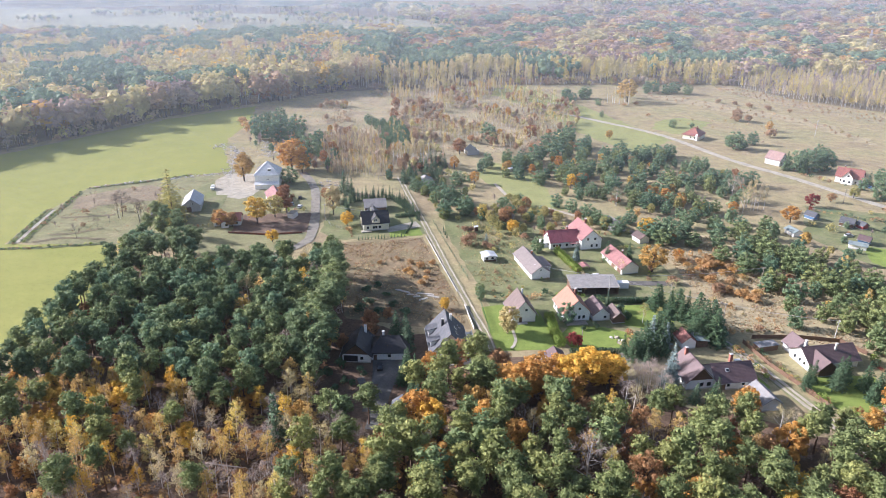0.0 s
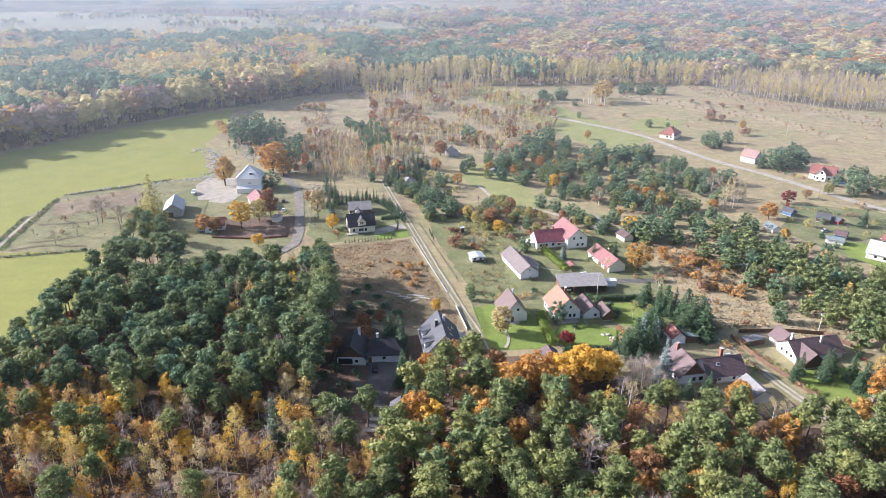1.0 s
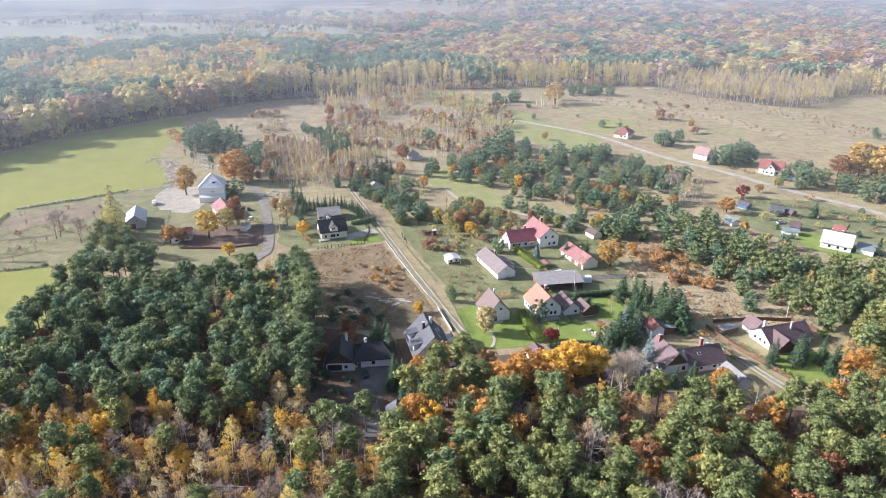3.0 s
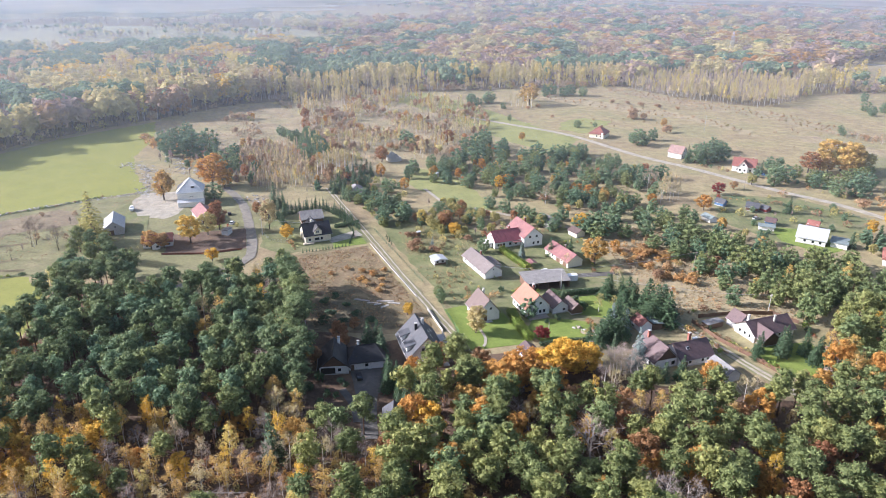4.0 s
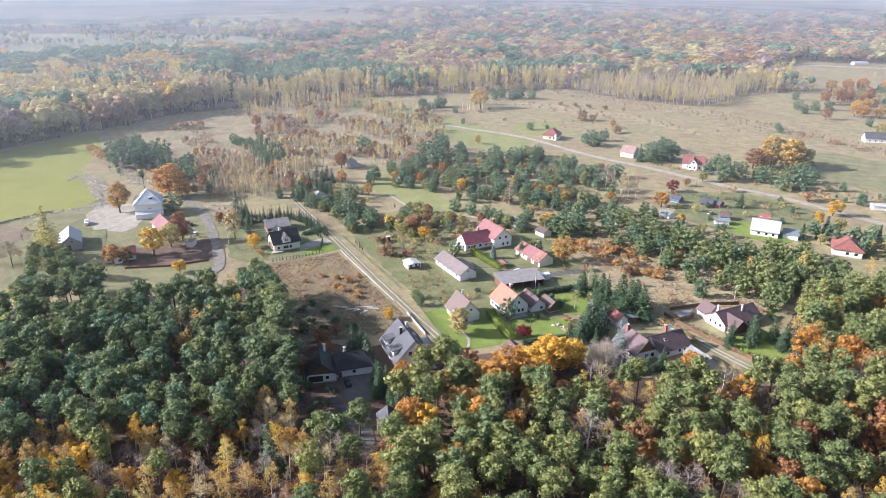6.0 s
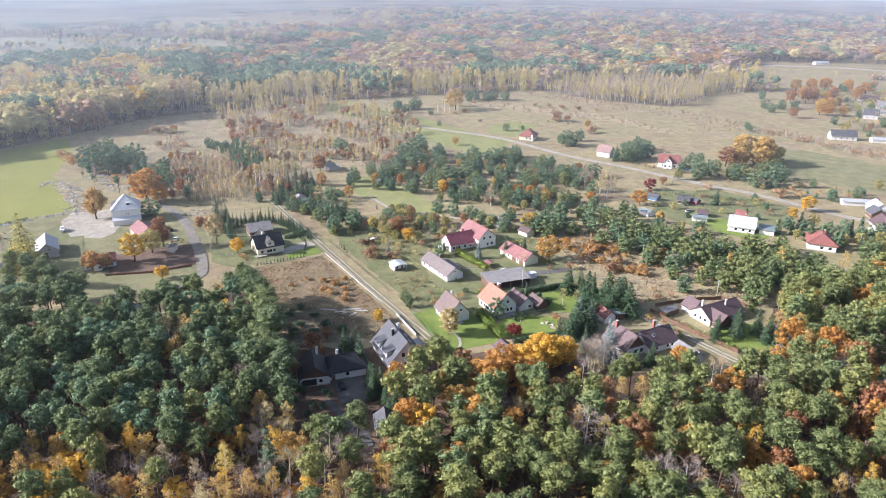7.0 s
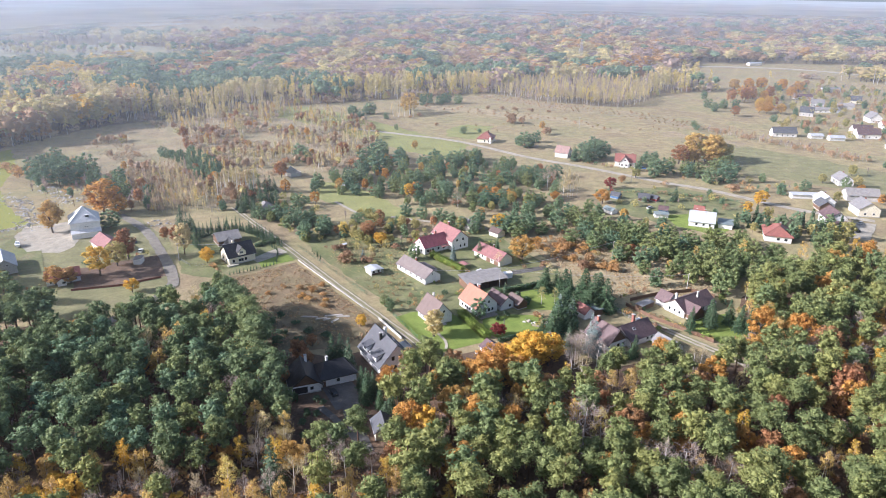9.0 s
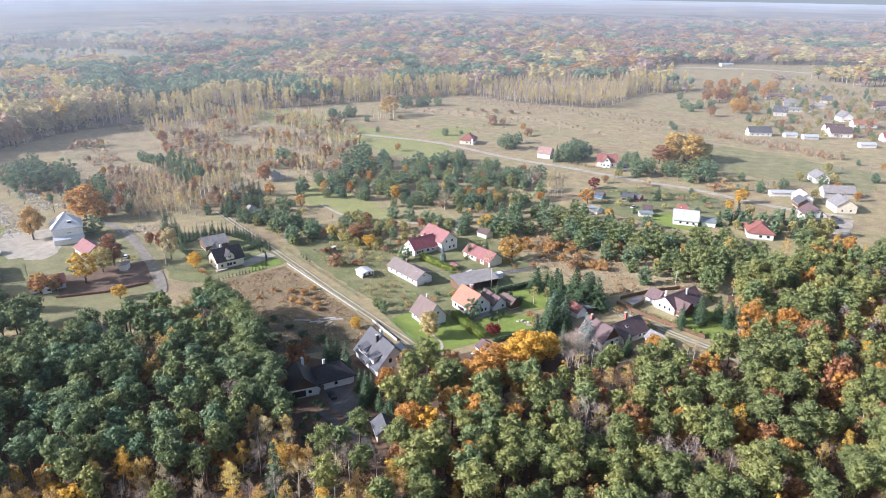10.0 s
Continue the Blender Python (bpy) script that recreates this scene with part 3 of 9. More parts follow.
patch("lawn", [(-133.8, 353.8), (-129.2, 369.7), (-119.7, 347.9), (-114.4, 348.0), (-108.6, 315.4), (-118.4, 318.7)], 0.045, "garden", "green grass beside a farmyard", "lawn", 0.6)
ribbon("road", TRACK, 3.6, 0.06, "verge", "dry grassy verge along a dirt track", "verge", 0.5)
ribbon("road", TRACK, 0.7, 0.075, "sand", "sandy wheel rut of a dirt track", "track", 0.35, 0.95)
ribbon("road", TRACK, 0.7, 0.075, "sand", "sandy wheel rut of a dirt track", "track", 0.35, -0.95)
ribbon("road", STREET, 4.6, 0.07, "street", "pale worn village street", "road", 0.5)
ribbon("road", EASTROAD, 5.2, 0.06, "gravel", "pale sandy gravel road", "road", 0.6)
ribbon("road", LANE, 4.6, 0.06, "paddock", "grassy verge of a rutted lane", "verge", 0.4)
ribbon("road", LANE, 1.15, 0.075, "sand", "sandy wheel rut of a lane", "track", 0.4, 0.95)
ribbon("road", LANE, 1.15, 0.075, "sand", "sandy wheel rut of a lane", "track", 0.4, -0.95)
ribbon("driveway", DRIVE, 4.6, 0.06, "asphalt", "dark asphalt driveway under trees", "driveway", 0.2)
ribbon("driveway", [(-24, 177), (-21, 168), (-20.5, 160)], 2.2, 0.06, "asphalt", "dark paved garden path", "path", 0.2)
ribbon("path", [(31, 373), (37, 348)], 2.0, 0.06, "gravel", "pale concrete slab path", "path", 0.1)
ribbon("path", [(25, 212), (26, 200), (24, 195)], 1.0, 0.065, "gravel", "pale garden path across a lawn", "path", 0.15)
ribbon("path", [(52, 336), (72, 318), (92, 300)], 2.6, 0.05, "sand", "sandy garden track", "path", 0.4)
ribbon("road", [(640, 900), (733, 855), (841, 782), (900, 655), (960, 560)], 14, 0.06, "gravel", "distant pale main road", "road", 1.0)

# ---- houses ----
PANE = {}


def window(parent, x, y, z, w, h, face, name="window"):
    """A framed window proud of the wall; face: turn about z in degrees, 0 looks to local -y."""
    key = (round(w, 2), round(h, 2))
    if key not in PANE:
        fr = bmesh.new()
        t = 0.1
        ring = []
        for y in (-0.06, 0.02):
            ring.append([[fr.verts.new((sx * (w / 2 - k), y, h / 2 + sz * (h / 2 - k))) for sx, sz in ((-1, -1), (1, -1), (1, 1), (-1, 1))] for k in (0, t)])
        for i in range(4):
            j = (i + 1) % 4
            (fo, fi), (bo, bi) = ring
            for q in ((fo[i], fo[j], fi[j], fi[i]), (bo[i], bi[i], bi[j], bo[j]), (fo[i], bo[i], bo[j], fo[j]), (fi[i], fi[j], bi[j], bi[i])):
                fr.faces.new(q)
        bmesh.ops.recalc_face_normals(fr, faces=fr.faces)
        f = bpy.data.meshes.new("window_frame")
        fr.to_mesh(f)
        fr.free()
        f.materials.append(M["plastic"])
        g = boxed(-w / 2 + t, -0.025, t, w / 2 - t, -0.005, h - t)
        p = bpy.data.meshes.new("pane")
        g.to_mesh(p)
        g.free()
        p.materials.append(M["glass"])
        PANE[key] = (f, p)
    f, p = PANE[key]
    o = part(name, f, "", parent)
    o.matrix_basis = pose(x, y, z, 0, 0, face)
    part("pane", p, "", o)
    return o


def chimney(parent, x, y, z0, z1, w=0.55, material="brick"):
    c = part("chimney", boxed(x - w / 2, y - w / 2, z0, x + w / 2, y + w / 2, z1, bevel=0.02), material, parent)
    part("chimney_cap", boxed(x - w / 2 - 0.08, y - w / 2 - 0.08, z1 + 0.002, x + w / 2 + 0.08, y + w / 2 + 0.08, z1 + 0.12), "concrete", c)


def gable_roof(parent, w, l, he, hr, mat, over=0.55, ends=0.45, y0=0.0, thick=0.2):
    """Two slopes with eaves, verges, a ridge cap and gutters; ridge along local y."""
    s = (hr - he) / (w / 2)
    xe, ze = w / 2 + over, he - s * over
    for sgn, nm in ((-1, "roof"), (1, "roof")):
        o = [(0, hr + 0.02), (sgn * xe, ze + 0.02), (sgn * xe, ze + 0.02 + thick), (0, hr + 0.02 + thick * 1.15)]
        part(nm, prism(bmesh.new(), o, y0 - l / 2 - ends, y0 + l / 2 + ends), mat, parent)
        g = bmesh.new()
        cyl(g, (sgn * (xe + 0.07), y0 - l / 2 - ends, ze + 0.05), (sgn * (xe + 0.07), y0 + l / 2 + ends, ze + 0.05), 0.07, sides=6)
        part("gutter", g, "steel", parent)
    cap = prism(bmesh.new(), [(-0.2, hr + thick * 1.15 - 0.02), (0, hr + thick * 1.15 + 0.1), (0.2, hr + thick * 1.15 - 0.02)], y0 - l / 2 - ends, y0 + l / 2 + ends)
    part("ridge_cap", cap, mat, parent)


def hip_roof(parent, w, l, he, hr, mat, over=0.6, ridge=None):
    """Four slopes; ridge along local y."""
    rl = max(l - w, 0.6) if ridge is None else ridge
    bm = bmesh.new()
    a, b = w / 2 + over, l / 2 + over
    lo = [bm.verts.new(p) for p in ((-a, -b, he - 0.1), (a, -b, he - 0.1), (a, b, he - 0.1), (-a, b, he - 0.1))]
    up = [bm.verts.new((v.co.x, v.co.y, he + 0.12)) for v in lo]
    r0, r1 = bm.verts.new((0, -rl / 2, hr)), bm.verts.new((0, rl / 2, hr))
    bm.faces.new(lo[::-1])
    for i in range(4):
        j = (i + 1) % 4
        bm.faces.new((lo[i], lo[j], up[j], up[i]))
    bm.faces.new((up[0], up[1], r0))
    bm.faces.new((up[1], up[2], r1, r0))
    bm.faces.new((up[2], up[3], r1))
    bm.faces.new((up[3], up[0], r0, r1))
    part("roof", bm, mat, parent)
    cap = bmesh.new()
    cyl(cap, (0, -rl / 2, hr), (0, rl / 2, hr), 0.14, sides=6)
    for x, y, yr in ((-a, -b, -rl / 2), (a, -b, -rl / 2), (a, b, rl / 2), (-a, b, rl / 2)):
        cyl(cap, (x, y, he + 0.14), (0, yr, hr), 0.12, sides=6)
    part("ridge_cap", cap, mat, parent)


def walls(parent, w, l, he, hr, mat, y0=0.0, plinth=True):
    o = [(-w / 2, 0), (w / 2, 0), (w / 2, he)] + ([(0, hr)] if hr > he else []) + [(-w / 2, he)]
    part("wall", prism(bmesh.new(), o, y0 - l / 2, y0 + l / 2), mat, parent)
    if plinth:
        part("plinth", boxed(-w / 2 - 0.04, y0 - l / 2 - 0.04, 0, w / 2 + 0.04, y0 + l / 2 + 0.04, 0.4), "concrete", parent)


def row(parent, side, at, z, w, h, wd, ln, y0=0.0):
    """Windows along one wall; side: g0, g1 gables at -y, +y; s0, s1 long walls at -x, +x."""
    for u in at:
        if side == "g0":
            window(parent, u, y0 - ln / 2 - 0.005, z, w, h, 0)
        elif side == "g1":
            window(parent, u, y0 + ln / 2 + 0.005, z, w, h, 180)
        elif side == "s0":
            window(parent, -wd / 2 - 0.005, y0 + u, z, w, h, -90)
        else:
            window(parent, wd / 2 + 0.005, y0 + u, z, w, h, 90)


def door(parent, side, u, w, h, wd, ln, mat="wood", z=0.05):
    at = {"g0": (u, -ln / 2 - 0.01, 0), "g1": (u, ln / 2 + 0.01, 180), "s0": (-wd / 2 - 0.01, u, -90), "s1": (wd / 2 + 0.01, u, 90)}[side]
    d = part("door", boxed(-w / 2, -0.06, 0, w / 2, 0.0, h, bevel=0.01), mat, parent)
    d.matrix_basis = pose(at[0], at[1], z, 0, 0, at[2])
    if w < 1.6:
        k = bmesh.new()
        cyl(k, (w / 2 - 0.15, -0.12, 1.0), (w / 2 - 0.15, -0.061, 1.0), 0.04, sides=6)
        part("handle", k, "steel", d)


def skylight(parent, x, y, w, he, hr, wd):
    """A roof window lying in the slope on the side of x."""
    s = (hr - he) / (wd / 2)
    z = hr - s * abs(x) + 0.26
    a = math.degrees(math.atan(s)) * (1 if x > 0 else -1)
    o = part("roof_window", boxed(-0.5, -w / 2, 0, 0.5, w / 2, 0.08), "plastic", parent)
    o.matrix_basis = pose(x, y, z, 0, a, 0)
    part("pane", boxed(-0.4, -w / 2 + 0.1, 0.082, 0.4, w / 2 - 0.1, 0.1), "glass", o)


# white gabled cottage with a brown roof
h = thing("house", pose(29.2, 217.8, 0, 0, 0, 9), "white gabled house with a steep brown tiled roof beside a lawn", "house")
walls(h, 8.4, 10.4, 3.5, 8.4, "white")
gable_roof(h, 8.4, 10.4, 3.5, 8.4, "r_brown", 0.8)
row(h, "g0", (-0.75, 0.75), 4.4, 1.1, 1.1, 8.4, 10.4)
row(h, "g0", (2.2,), 1.0, 1.3, 1.2, 8.4, 10.4)
door(h, "g0", -1.2, 1.1, 2.1, 8.4, 10.4)
row(h, "s0", (-3, -1, 1.2, 3.2), 1.0, 1.1, 1.4, 8.4, 10.4)
row(h, "s1", (-2.5, 2), 1.0, 1.2, 1.3, 8.4, 10.4)
chimney(h, 0.9, 2.5, 6.5, 9.4, 0.6, "white")
part("porch", boxed(-2.6, -6.6, 0, 1.2, -5.15, 0.25), "concrete", h)

# orange-roofed house with a brown annex
h = thing("house", pose(48.0, 219.6, 0, 0, 0, 9), "cream-white house with a bright orange tiled roof and brown annex", "house")
walls(h, 9.6, 11.5, 3.7, 8.3, "white")
gable_roof(h, 9.6, 11.5, 3.7, 8.3, "r_orange", 0.6)
row(h, "g0", (-3.0, -1.4, 1.0, 2.6), 0.9, 1.1, 1.5, 9.6, 11.5)
row(h, "g0", (-0.9, 0.9), 4.4, 1.1, 1.2, 9.6, 11.5)
row(h, "s0", (-3.8, -1.2, 1.4, 3.8), 0.9, 1.3, 1.4, 9.6, 11.5)
chimney(h, 1.2, 1.0, 6.6, 9.5, 0.7)
chimney(h, 2.4, 4.0, 5.2, 8.4, 0.5, "white")
part("terrace", boxed(-4.4, -8.6, 0, 3.4, -5.8, 0.3), "palewood", h)
h = thing("annex", pose(57.2, 219.2, 0, 0, 0, 9), "low white annex with a plum-brown tiled roof", "annex")
walls(h, 6.2, 9.5, 2.6, 5.2, "white")
gable_roof(h, 6.2, 9.5, 2.6, 5.2, "r_plum", 0.5)
row(h, "g0", (-1.5, 1.3), 0.9, 1.2, 1.2, 6.2, 9.5)
h = thing("annex", pose(63.2, 216.2, 0, 0, 0, 9), "small timber outbuilding with a brown roof", "outbuilding")
walls(h, 4.4, 7.0, 2.3, 4.2, "wood")
gable_roof(h, 4.4, 7.0, 2.3, 4.2, "r_brown", 0.4)
row(h, "g0", (0.6,), 0.9, 1.0, 1.0, 4.4, 7.0)

# large farmhouse with two faded red roofs
h = thing("house", pose(65.4, 287.4, 0, 0, 0, 13), "large white farmhouse with a faded red tiled roof", "house")
walls(h, 9.5, 16, 5.0, 9.0, "white")
gable_roof(h, 9.5, 16, 5.0, 9.0, "r_pink", 0.6)
row(h, "g0", (-2.4, 0.2, 2.6), 1.0, 1.2, 1.5, 9.5, 16)
row(h, "g0", (-1.8, 1.6), 4.2, 1.3, 1.4, 9.5, 16)
row(h, "g0", (0,), 6.6, 0.8, 0.8, 9.5, 16)
row(h, "s1", (-5, -1, 3, 6), 1.0, 1.2, 1.4, 9.5, 16)
chimney(h, 1.4, 3.0, 7.5, 10.3, 0.8)
h2 = thing("house_wing", pose(54.6, 284.2, 0, 0, 0, 103), "white farmhouse wing with a faded red roof and white gable", "house")
walls(h2, 8.2, 13.5, 3.6, 7.2, "white")
gable_roof(h2, 8.2, 13.5, 3.6, 7.2, "r_crimson", 0.6)
row(h2, "s0", (-4.0, -1.0, 2.2, 5.0), 1.0, 1.3, 1.4, 8.2, 13.5)
row(h2, "g1", (-1.8, 1.8), 1.0, 1.2, 1.4, 8.2, 13.5)
row(h2, "g1", (0,), 4.4, 1.2, 1.2, 8.2, 13.5)
chimney(h2, 0.6, -2.5, 6.2, 8.6, 0.7)
door(h2, "s0", 3.6, 1.1, 2.1, 8.2, 13.5)
part("porch_roof", boxed(-6.3, -5.9, 2.7, -4.12, -1.8, 2.9), "r_pink", h2)
part("lean_to", boxed(-1.5, 6.8, 0, 3.4, 9.2, 2.3), "white", h2)

# long low house with a brown-grey roof
h = thing("house", pose(38.2, 258.6, 0, 0, 0, 14), "long low white house with a faded brown tiled roof", "house")
walls(h, 7.8, 21, 2.9, 5.6, "white")
gable_roof(h, 7.8, 21, 2.9, 5.6, "r_dun", 0.6)
row(h, "g0", (1.2,), 1.1, 1.3, 1.3, 7.8, 21)
row(h, "g0", (-0.2,), 3.6, 0.8, 0.8, 7.8, 21)
row(h, "s0", (-7.5, -4, 0, 4, 8), 1.0, 1.3, 1.3, 7.8, 21)
row(h, "s1", (-7.5, -4), 1.0, 1.3, 1.3, 7.8, 21)
chimney(h, 0.9, 3.0, 4.6, 6.8, 0.6)
part("side_roof", prism(bmesh.new(), [(3.9, 2.75), (7.4, 2.1), (7.4, 2.25), (3.9, 2.9)], -4, 6), "r_dun", h)
part("side_wall", boxed(3.92, -3.6, 0, 7.0, 5.6, 2.05), "greywall", h)

# garage with a faded red roof
h = thing("garage", pose(75.9, 262.6, 0, 0, 0, 15), "cream garage building with a faded red tiled roof", "garage")
walls(h, 7.4, 17.5, 3.0, 5.7, "cream")
gable_roof(h, 7.4, 17.5, 3.0, 5.7, "r_pink", 0.7)
for u in (-6.2, -1.2):
    door(h, "s0", u, 2.8, 2.3, 7.4, 17.5, "wood")
row(h, "s0", (-3.6, 3.0), 1.0, 1.2, 1.2, 7.4, 17.5)
part("carport_floor", boxed(-5.6, 4.8, 0.03, -3.75, 8.2, 0.1), "brick", h)
chimney(h, 1.0, 0.5, 4.8, 6.6, 0.5)

# open equipment shed with a grey sheet roof
h = thing("open_shed", pose(59.8, 239.6, 0, 0, 0, 3), "open-fronted dark shed with a grey corrugated sheet roof", "shed")
part("roof", prism(bmesh.new(), [(-4.9, 3.0), (4.9, 4.1), (4.9, 4.25), (-4.9, 3.15)], -9.6, 9.4, "x"), "r_eternit", h)
part("wall", boxed(-9.0, 4.2, 0, 9.0, 4.4, 3.9), "wood", h)
for x in (-9.0, 8.8):
    part("wall", boxed(x, -4.2, 0, x + 0.2, 4.18, 2.9), "wood", h)
for x in (-9, -4.5, 0, 4.5, 8.8):
    part("post", boxed(x, -4.5, 0, x + 0.18, -4.32, 2.98), "wood", h)
part("floor", boxed(-9.2, -4.6, 0.05, 9.2, 4.4, 0.12), "earth", h)
h = thing("container", pose(71.8, 241.6, 0, 0, 0, 2), "white metal storage container behind a hedge", "container")
part("body", boxed(-2.4, -1.2, 0.1, 2.4, 1.2, 2.6, bevel=0.04), "plastic", h)
for x in (-1.8, -1.2, -0.6, 0, 0.6, 1.2, 1.8):
    part("rib", boxed(x - 0.08, -1.26, 0.2, x + 0.08, -1.205, 2.5), "plastic", h)

# white garden hut
h = thing("garden_hut", pose(20.8, 267.6, 0, 0, 0, 12), "small white garden hut with a pale flat roof and porch", "hut")
walls(h, 5.2, 4.6, 2.3, 2.3, "white", plinth=False)
part("roof", prism(bmesh.new(), [(-3.2, 2.32), (0, 2.95), (3.2, 2.32), (3.2, 2.45), (0, 3.1), (-3.2, 2.45)], -3.6, 2.8), "r_white", h)
for x in (-2.8, 2.8):
    part("post", boxed(x - 0.07, -3.4, 0, x + 0.07, -3.26, 2.35), "plastic", h)
row(h, "g0", (-1.2, 1.2), 0.8, 1.2, 1.2, 5.2, 4.6)
part("skirting", boxed(-2.65, -2.4, 0, 2.65, -2.31, 0.75), "wood", h)

# small brown-roofed shed by the hedge
h = thing("shed", pose(37.4, 186.2, 0, 0, 0, 8), "small pale shed with a plum-brown roof", "shed")
walls(h, 5.6, 6.5, 2.4, 4.2, "white")
gable_roof(h, 5.6, 6.5, 2.4, 4.2, "r_plum", 0.4)
part("canopy", boxed(-7.0, -0.4, 2.2, -2.82, 0.4, 2.32), "plastic", h)

# dark L-shaped bungalow in the wood
h = thing("house", pose(-25.8, 191.0, 0, 0, 0, -3), "white bungalow with a graphite roof and timber gable", "house")
walls(h, 9.0, 10.5, 2.9, 6.8, "white")
gable_roof(h, 9.0, 10.5, 2.9, 6.8, "r_black", 0.7, 0.8)
part("gable_cladding", prism(bmesh.new(), [(-4.3, 3.05), (4.3, 3.05), (0, 6.7)], -5.31, -5.26), "wood", h)
row(h, "g0", (0,), 3.7, 1.6, 1.1, 9.0, 10.54)
# near-black slab on the closed wall imitates the shade inside a veranda
part("veranda_shade_panel", boxed(-4.1, -5.27, 0.1, 0.4, -5.2, 2.5), "darkpaint", h)
row(h, "g0", (1.7,), 1.0, 1.2, 1.3, 9.0, 10.5)
row(h, "s0", (-3, 0, 3), 1.0, 1.2, 1.3, 9.0, 10.5)
chimney(h, 1.5, 4.4, 5.4, 8.0, 0.8, "white")
h = thing("house_wing", pose(-15.8, 191.8, 0, 0, 0, 93), "white bungalow wing with a hipped graphite roof", "house")
walls(h, 9.0, 11.5, 2.8, 2.8, "white")
hip_roof(h, 9.0, 11.5, 2.8, 6.4, "r_black", 0.6, 6.0)
row(h, "s0", (2.6,), 1.0, 1.6, 1.3, 9.0, 11.5)
door(h, "s0", -2.6, 4.6, 2.3, 9.0, 11.5, "plastic")
door(h, "s0", 4.7, 1.1, 2.1, 9.0, 11.5, "wood")
chimney(h, 0.6, 2.2, 5.4, 7.7, 0.7, "white")
o = part("roof_window", boxed(-0.5, -0.6, 0, 0.5, 0.6, 0.1), "plastic", h)
o.matrix_basis = pose(-2.2, -0.4, 4.75, 0, -35, 0)
part("pane", boxed(-0.4, -0.5, 0.102, 0.4, 0.5, 0.12), "glass", o)

# big grey-roofed house
h = thing("house", pose(2.8, 195.6, 0, 0, 0, 7), "large grey-roofed house with white walls and dormers", "house")
walls(h, 12.0, 16.0, 3.4, 9.6, "white")
gable_roof(h, 12.0, 16.0, 3.4, 9.6, "r_slate", 0.7, 0.6)
row(h, "g0", (-3, -0.6, 2.6), 1.0, 1.3, 1.7, 12, 16)
row(h, "g0", (-1.4, 1.2), 4.3, 1.3, 1.7, 12, 16)
row(h, "s0", (-5.5, -2, 2, 5.5), 0.9, 1.3, 1.6, 12, 16)
for y in (-4.0, 3.4):
    d = part("dormer", prism(bmesh.new(), [(-6.2, 3.9), (-3.0, 5.6), (-3.0, 6.3), (-6.2, 5.6)], y - 1.5, y + 1.5), "white", h)
    part("dormer_roof", prism(bmesh.new(), [(-6.7, 5.55), (-2.4, 6.62), (-2.4, 6.85), (-6.7, 5.75)], y - 1.8, y + 1.8), "r_slate", d)
    o = window(d, -6.21, y, 4.3, 2.0, 1.1, -90)
for x, y in ((2.6, -3.5), (2.6, 0.0), (4.2, 3.4)):
    skylight(h, x, y, 1.3, 3.4, 9.6, 12)
chimney(h, -1.6, 0.6, 7.6, 10.4, 0.8, "darkpaint")
chimney(h, 1.4, 3.6, 7.8, 10.3, 0.8, "white")
part("balcony", boxed(5.9, -2.2, 3.0, 8.6, 3.8, 3.2), "concrete", h)
for x, y in ((8.3, -2.0), (8.3, 3.6)):
    part("balcony_post", boxed(x - 0.12, y - 0.12, 0, x + 0.12, y + 0.12, 2.99), "white", h)
part("balcony_rail", boxed(8.45, -2.2, 3.21, 8.55, 3.8, 4.1), "steel", h)
part("terrace", boxed(-4.5, -11.4, 0.03, 6.5, -8.05, 0.3), "concrete", h)

# garage at the driveway
h = thing("garage", pose(-10.4, 158.6, 0, 0, 0, -8), "cream garage with a grey sheet roof beside the driveway", "garage")
walls(h, 5.4, 6.6, 2.6, 4.6, "cream")
gable_roof(h, 5.4, 6.6, 2.6, 4.6, "r_slate", 0.4)
door(h, "s0", 0, 2.6, 2.2, 5.4, 6.6, "plastic")
row(h, "g0", (0.6,), 1.0, 1.0, 1.0, 5.4, 6.6)

# house pair by the lane
h = thing("house", pose(77.9, 178.4, 0, 0, 0, 9), "white house with a plum-brown gabled roof and timber gable", "house")
walls(h, 8.6, 11.0, 3.2, 7.6, "white")
gable_roof(h, 8.6, 11.0, 3.2, 7.6, "r_plum", 0.6, 0.7)
part("gable_cladding", prism(bmesh.new(), [(-4.0, 3.3), (4.0, 3.3), (0, 7.4)], -5.56, -5.51), "wood", h)
row(h, "g0", (0,), 4.2, 2.2, 1.2, 8.6, 11.04)
row(h, "g0", (-2.4, 0.4, 2.8), 0.8, 1.5, 1.6, 8.6, 11.0)
row(h, "s0", (-3, 0, 3), 1.0, 1.2, 1.3, 8.6, 11.0)
chimney(h, -0.8, 3.6, 6.4, 9.2, 0.8)
h = thing("house_wing", pose(88.9, 177.8, 0, 0, 0, 99), "white house wing with a plum-brown roof and roof window", "house")
walls(h, 9.4, 12.5, 3.0, 6.4, "white")
gable_roof(h, 9.4, 12.5, 3.0, 6.4, "r_plum", 0.6, 0.5)
row(h, "s0", (-4.5, -2.4, 2.5), 1.0, 1.2, 1.3, 9.4, 12.5)
row(h, "g0", (-2, 1.6), 1.0, 1.2, 1.3, 9.4, 12.5)
door(h, "s0", 4.6, 2.4, 2.2, 9.4, 12.5, "wood")
skylight(h, -2.0, 2.0, 1.2, 3.0, 6.4, 9.4)
chimney(h, 1.0, -0.5, 5.4, 8.8, 0.9)
part("vent", boxed(0.2, -3.4, 6.2, 1.0, -1.6, 6.9), "plastic", h)
h = thing("garage", pose(95.0, 166.6, 0, 0, 0, 9), "small white garage with a grey roof beside a lane", "garage")
walls(h, 5.6, 8.6, 2.6, 4.5, "white")
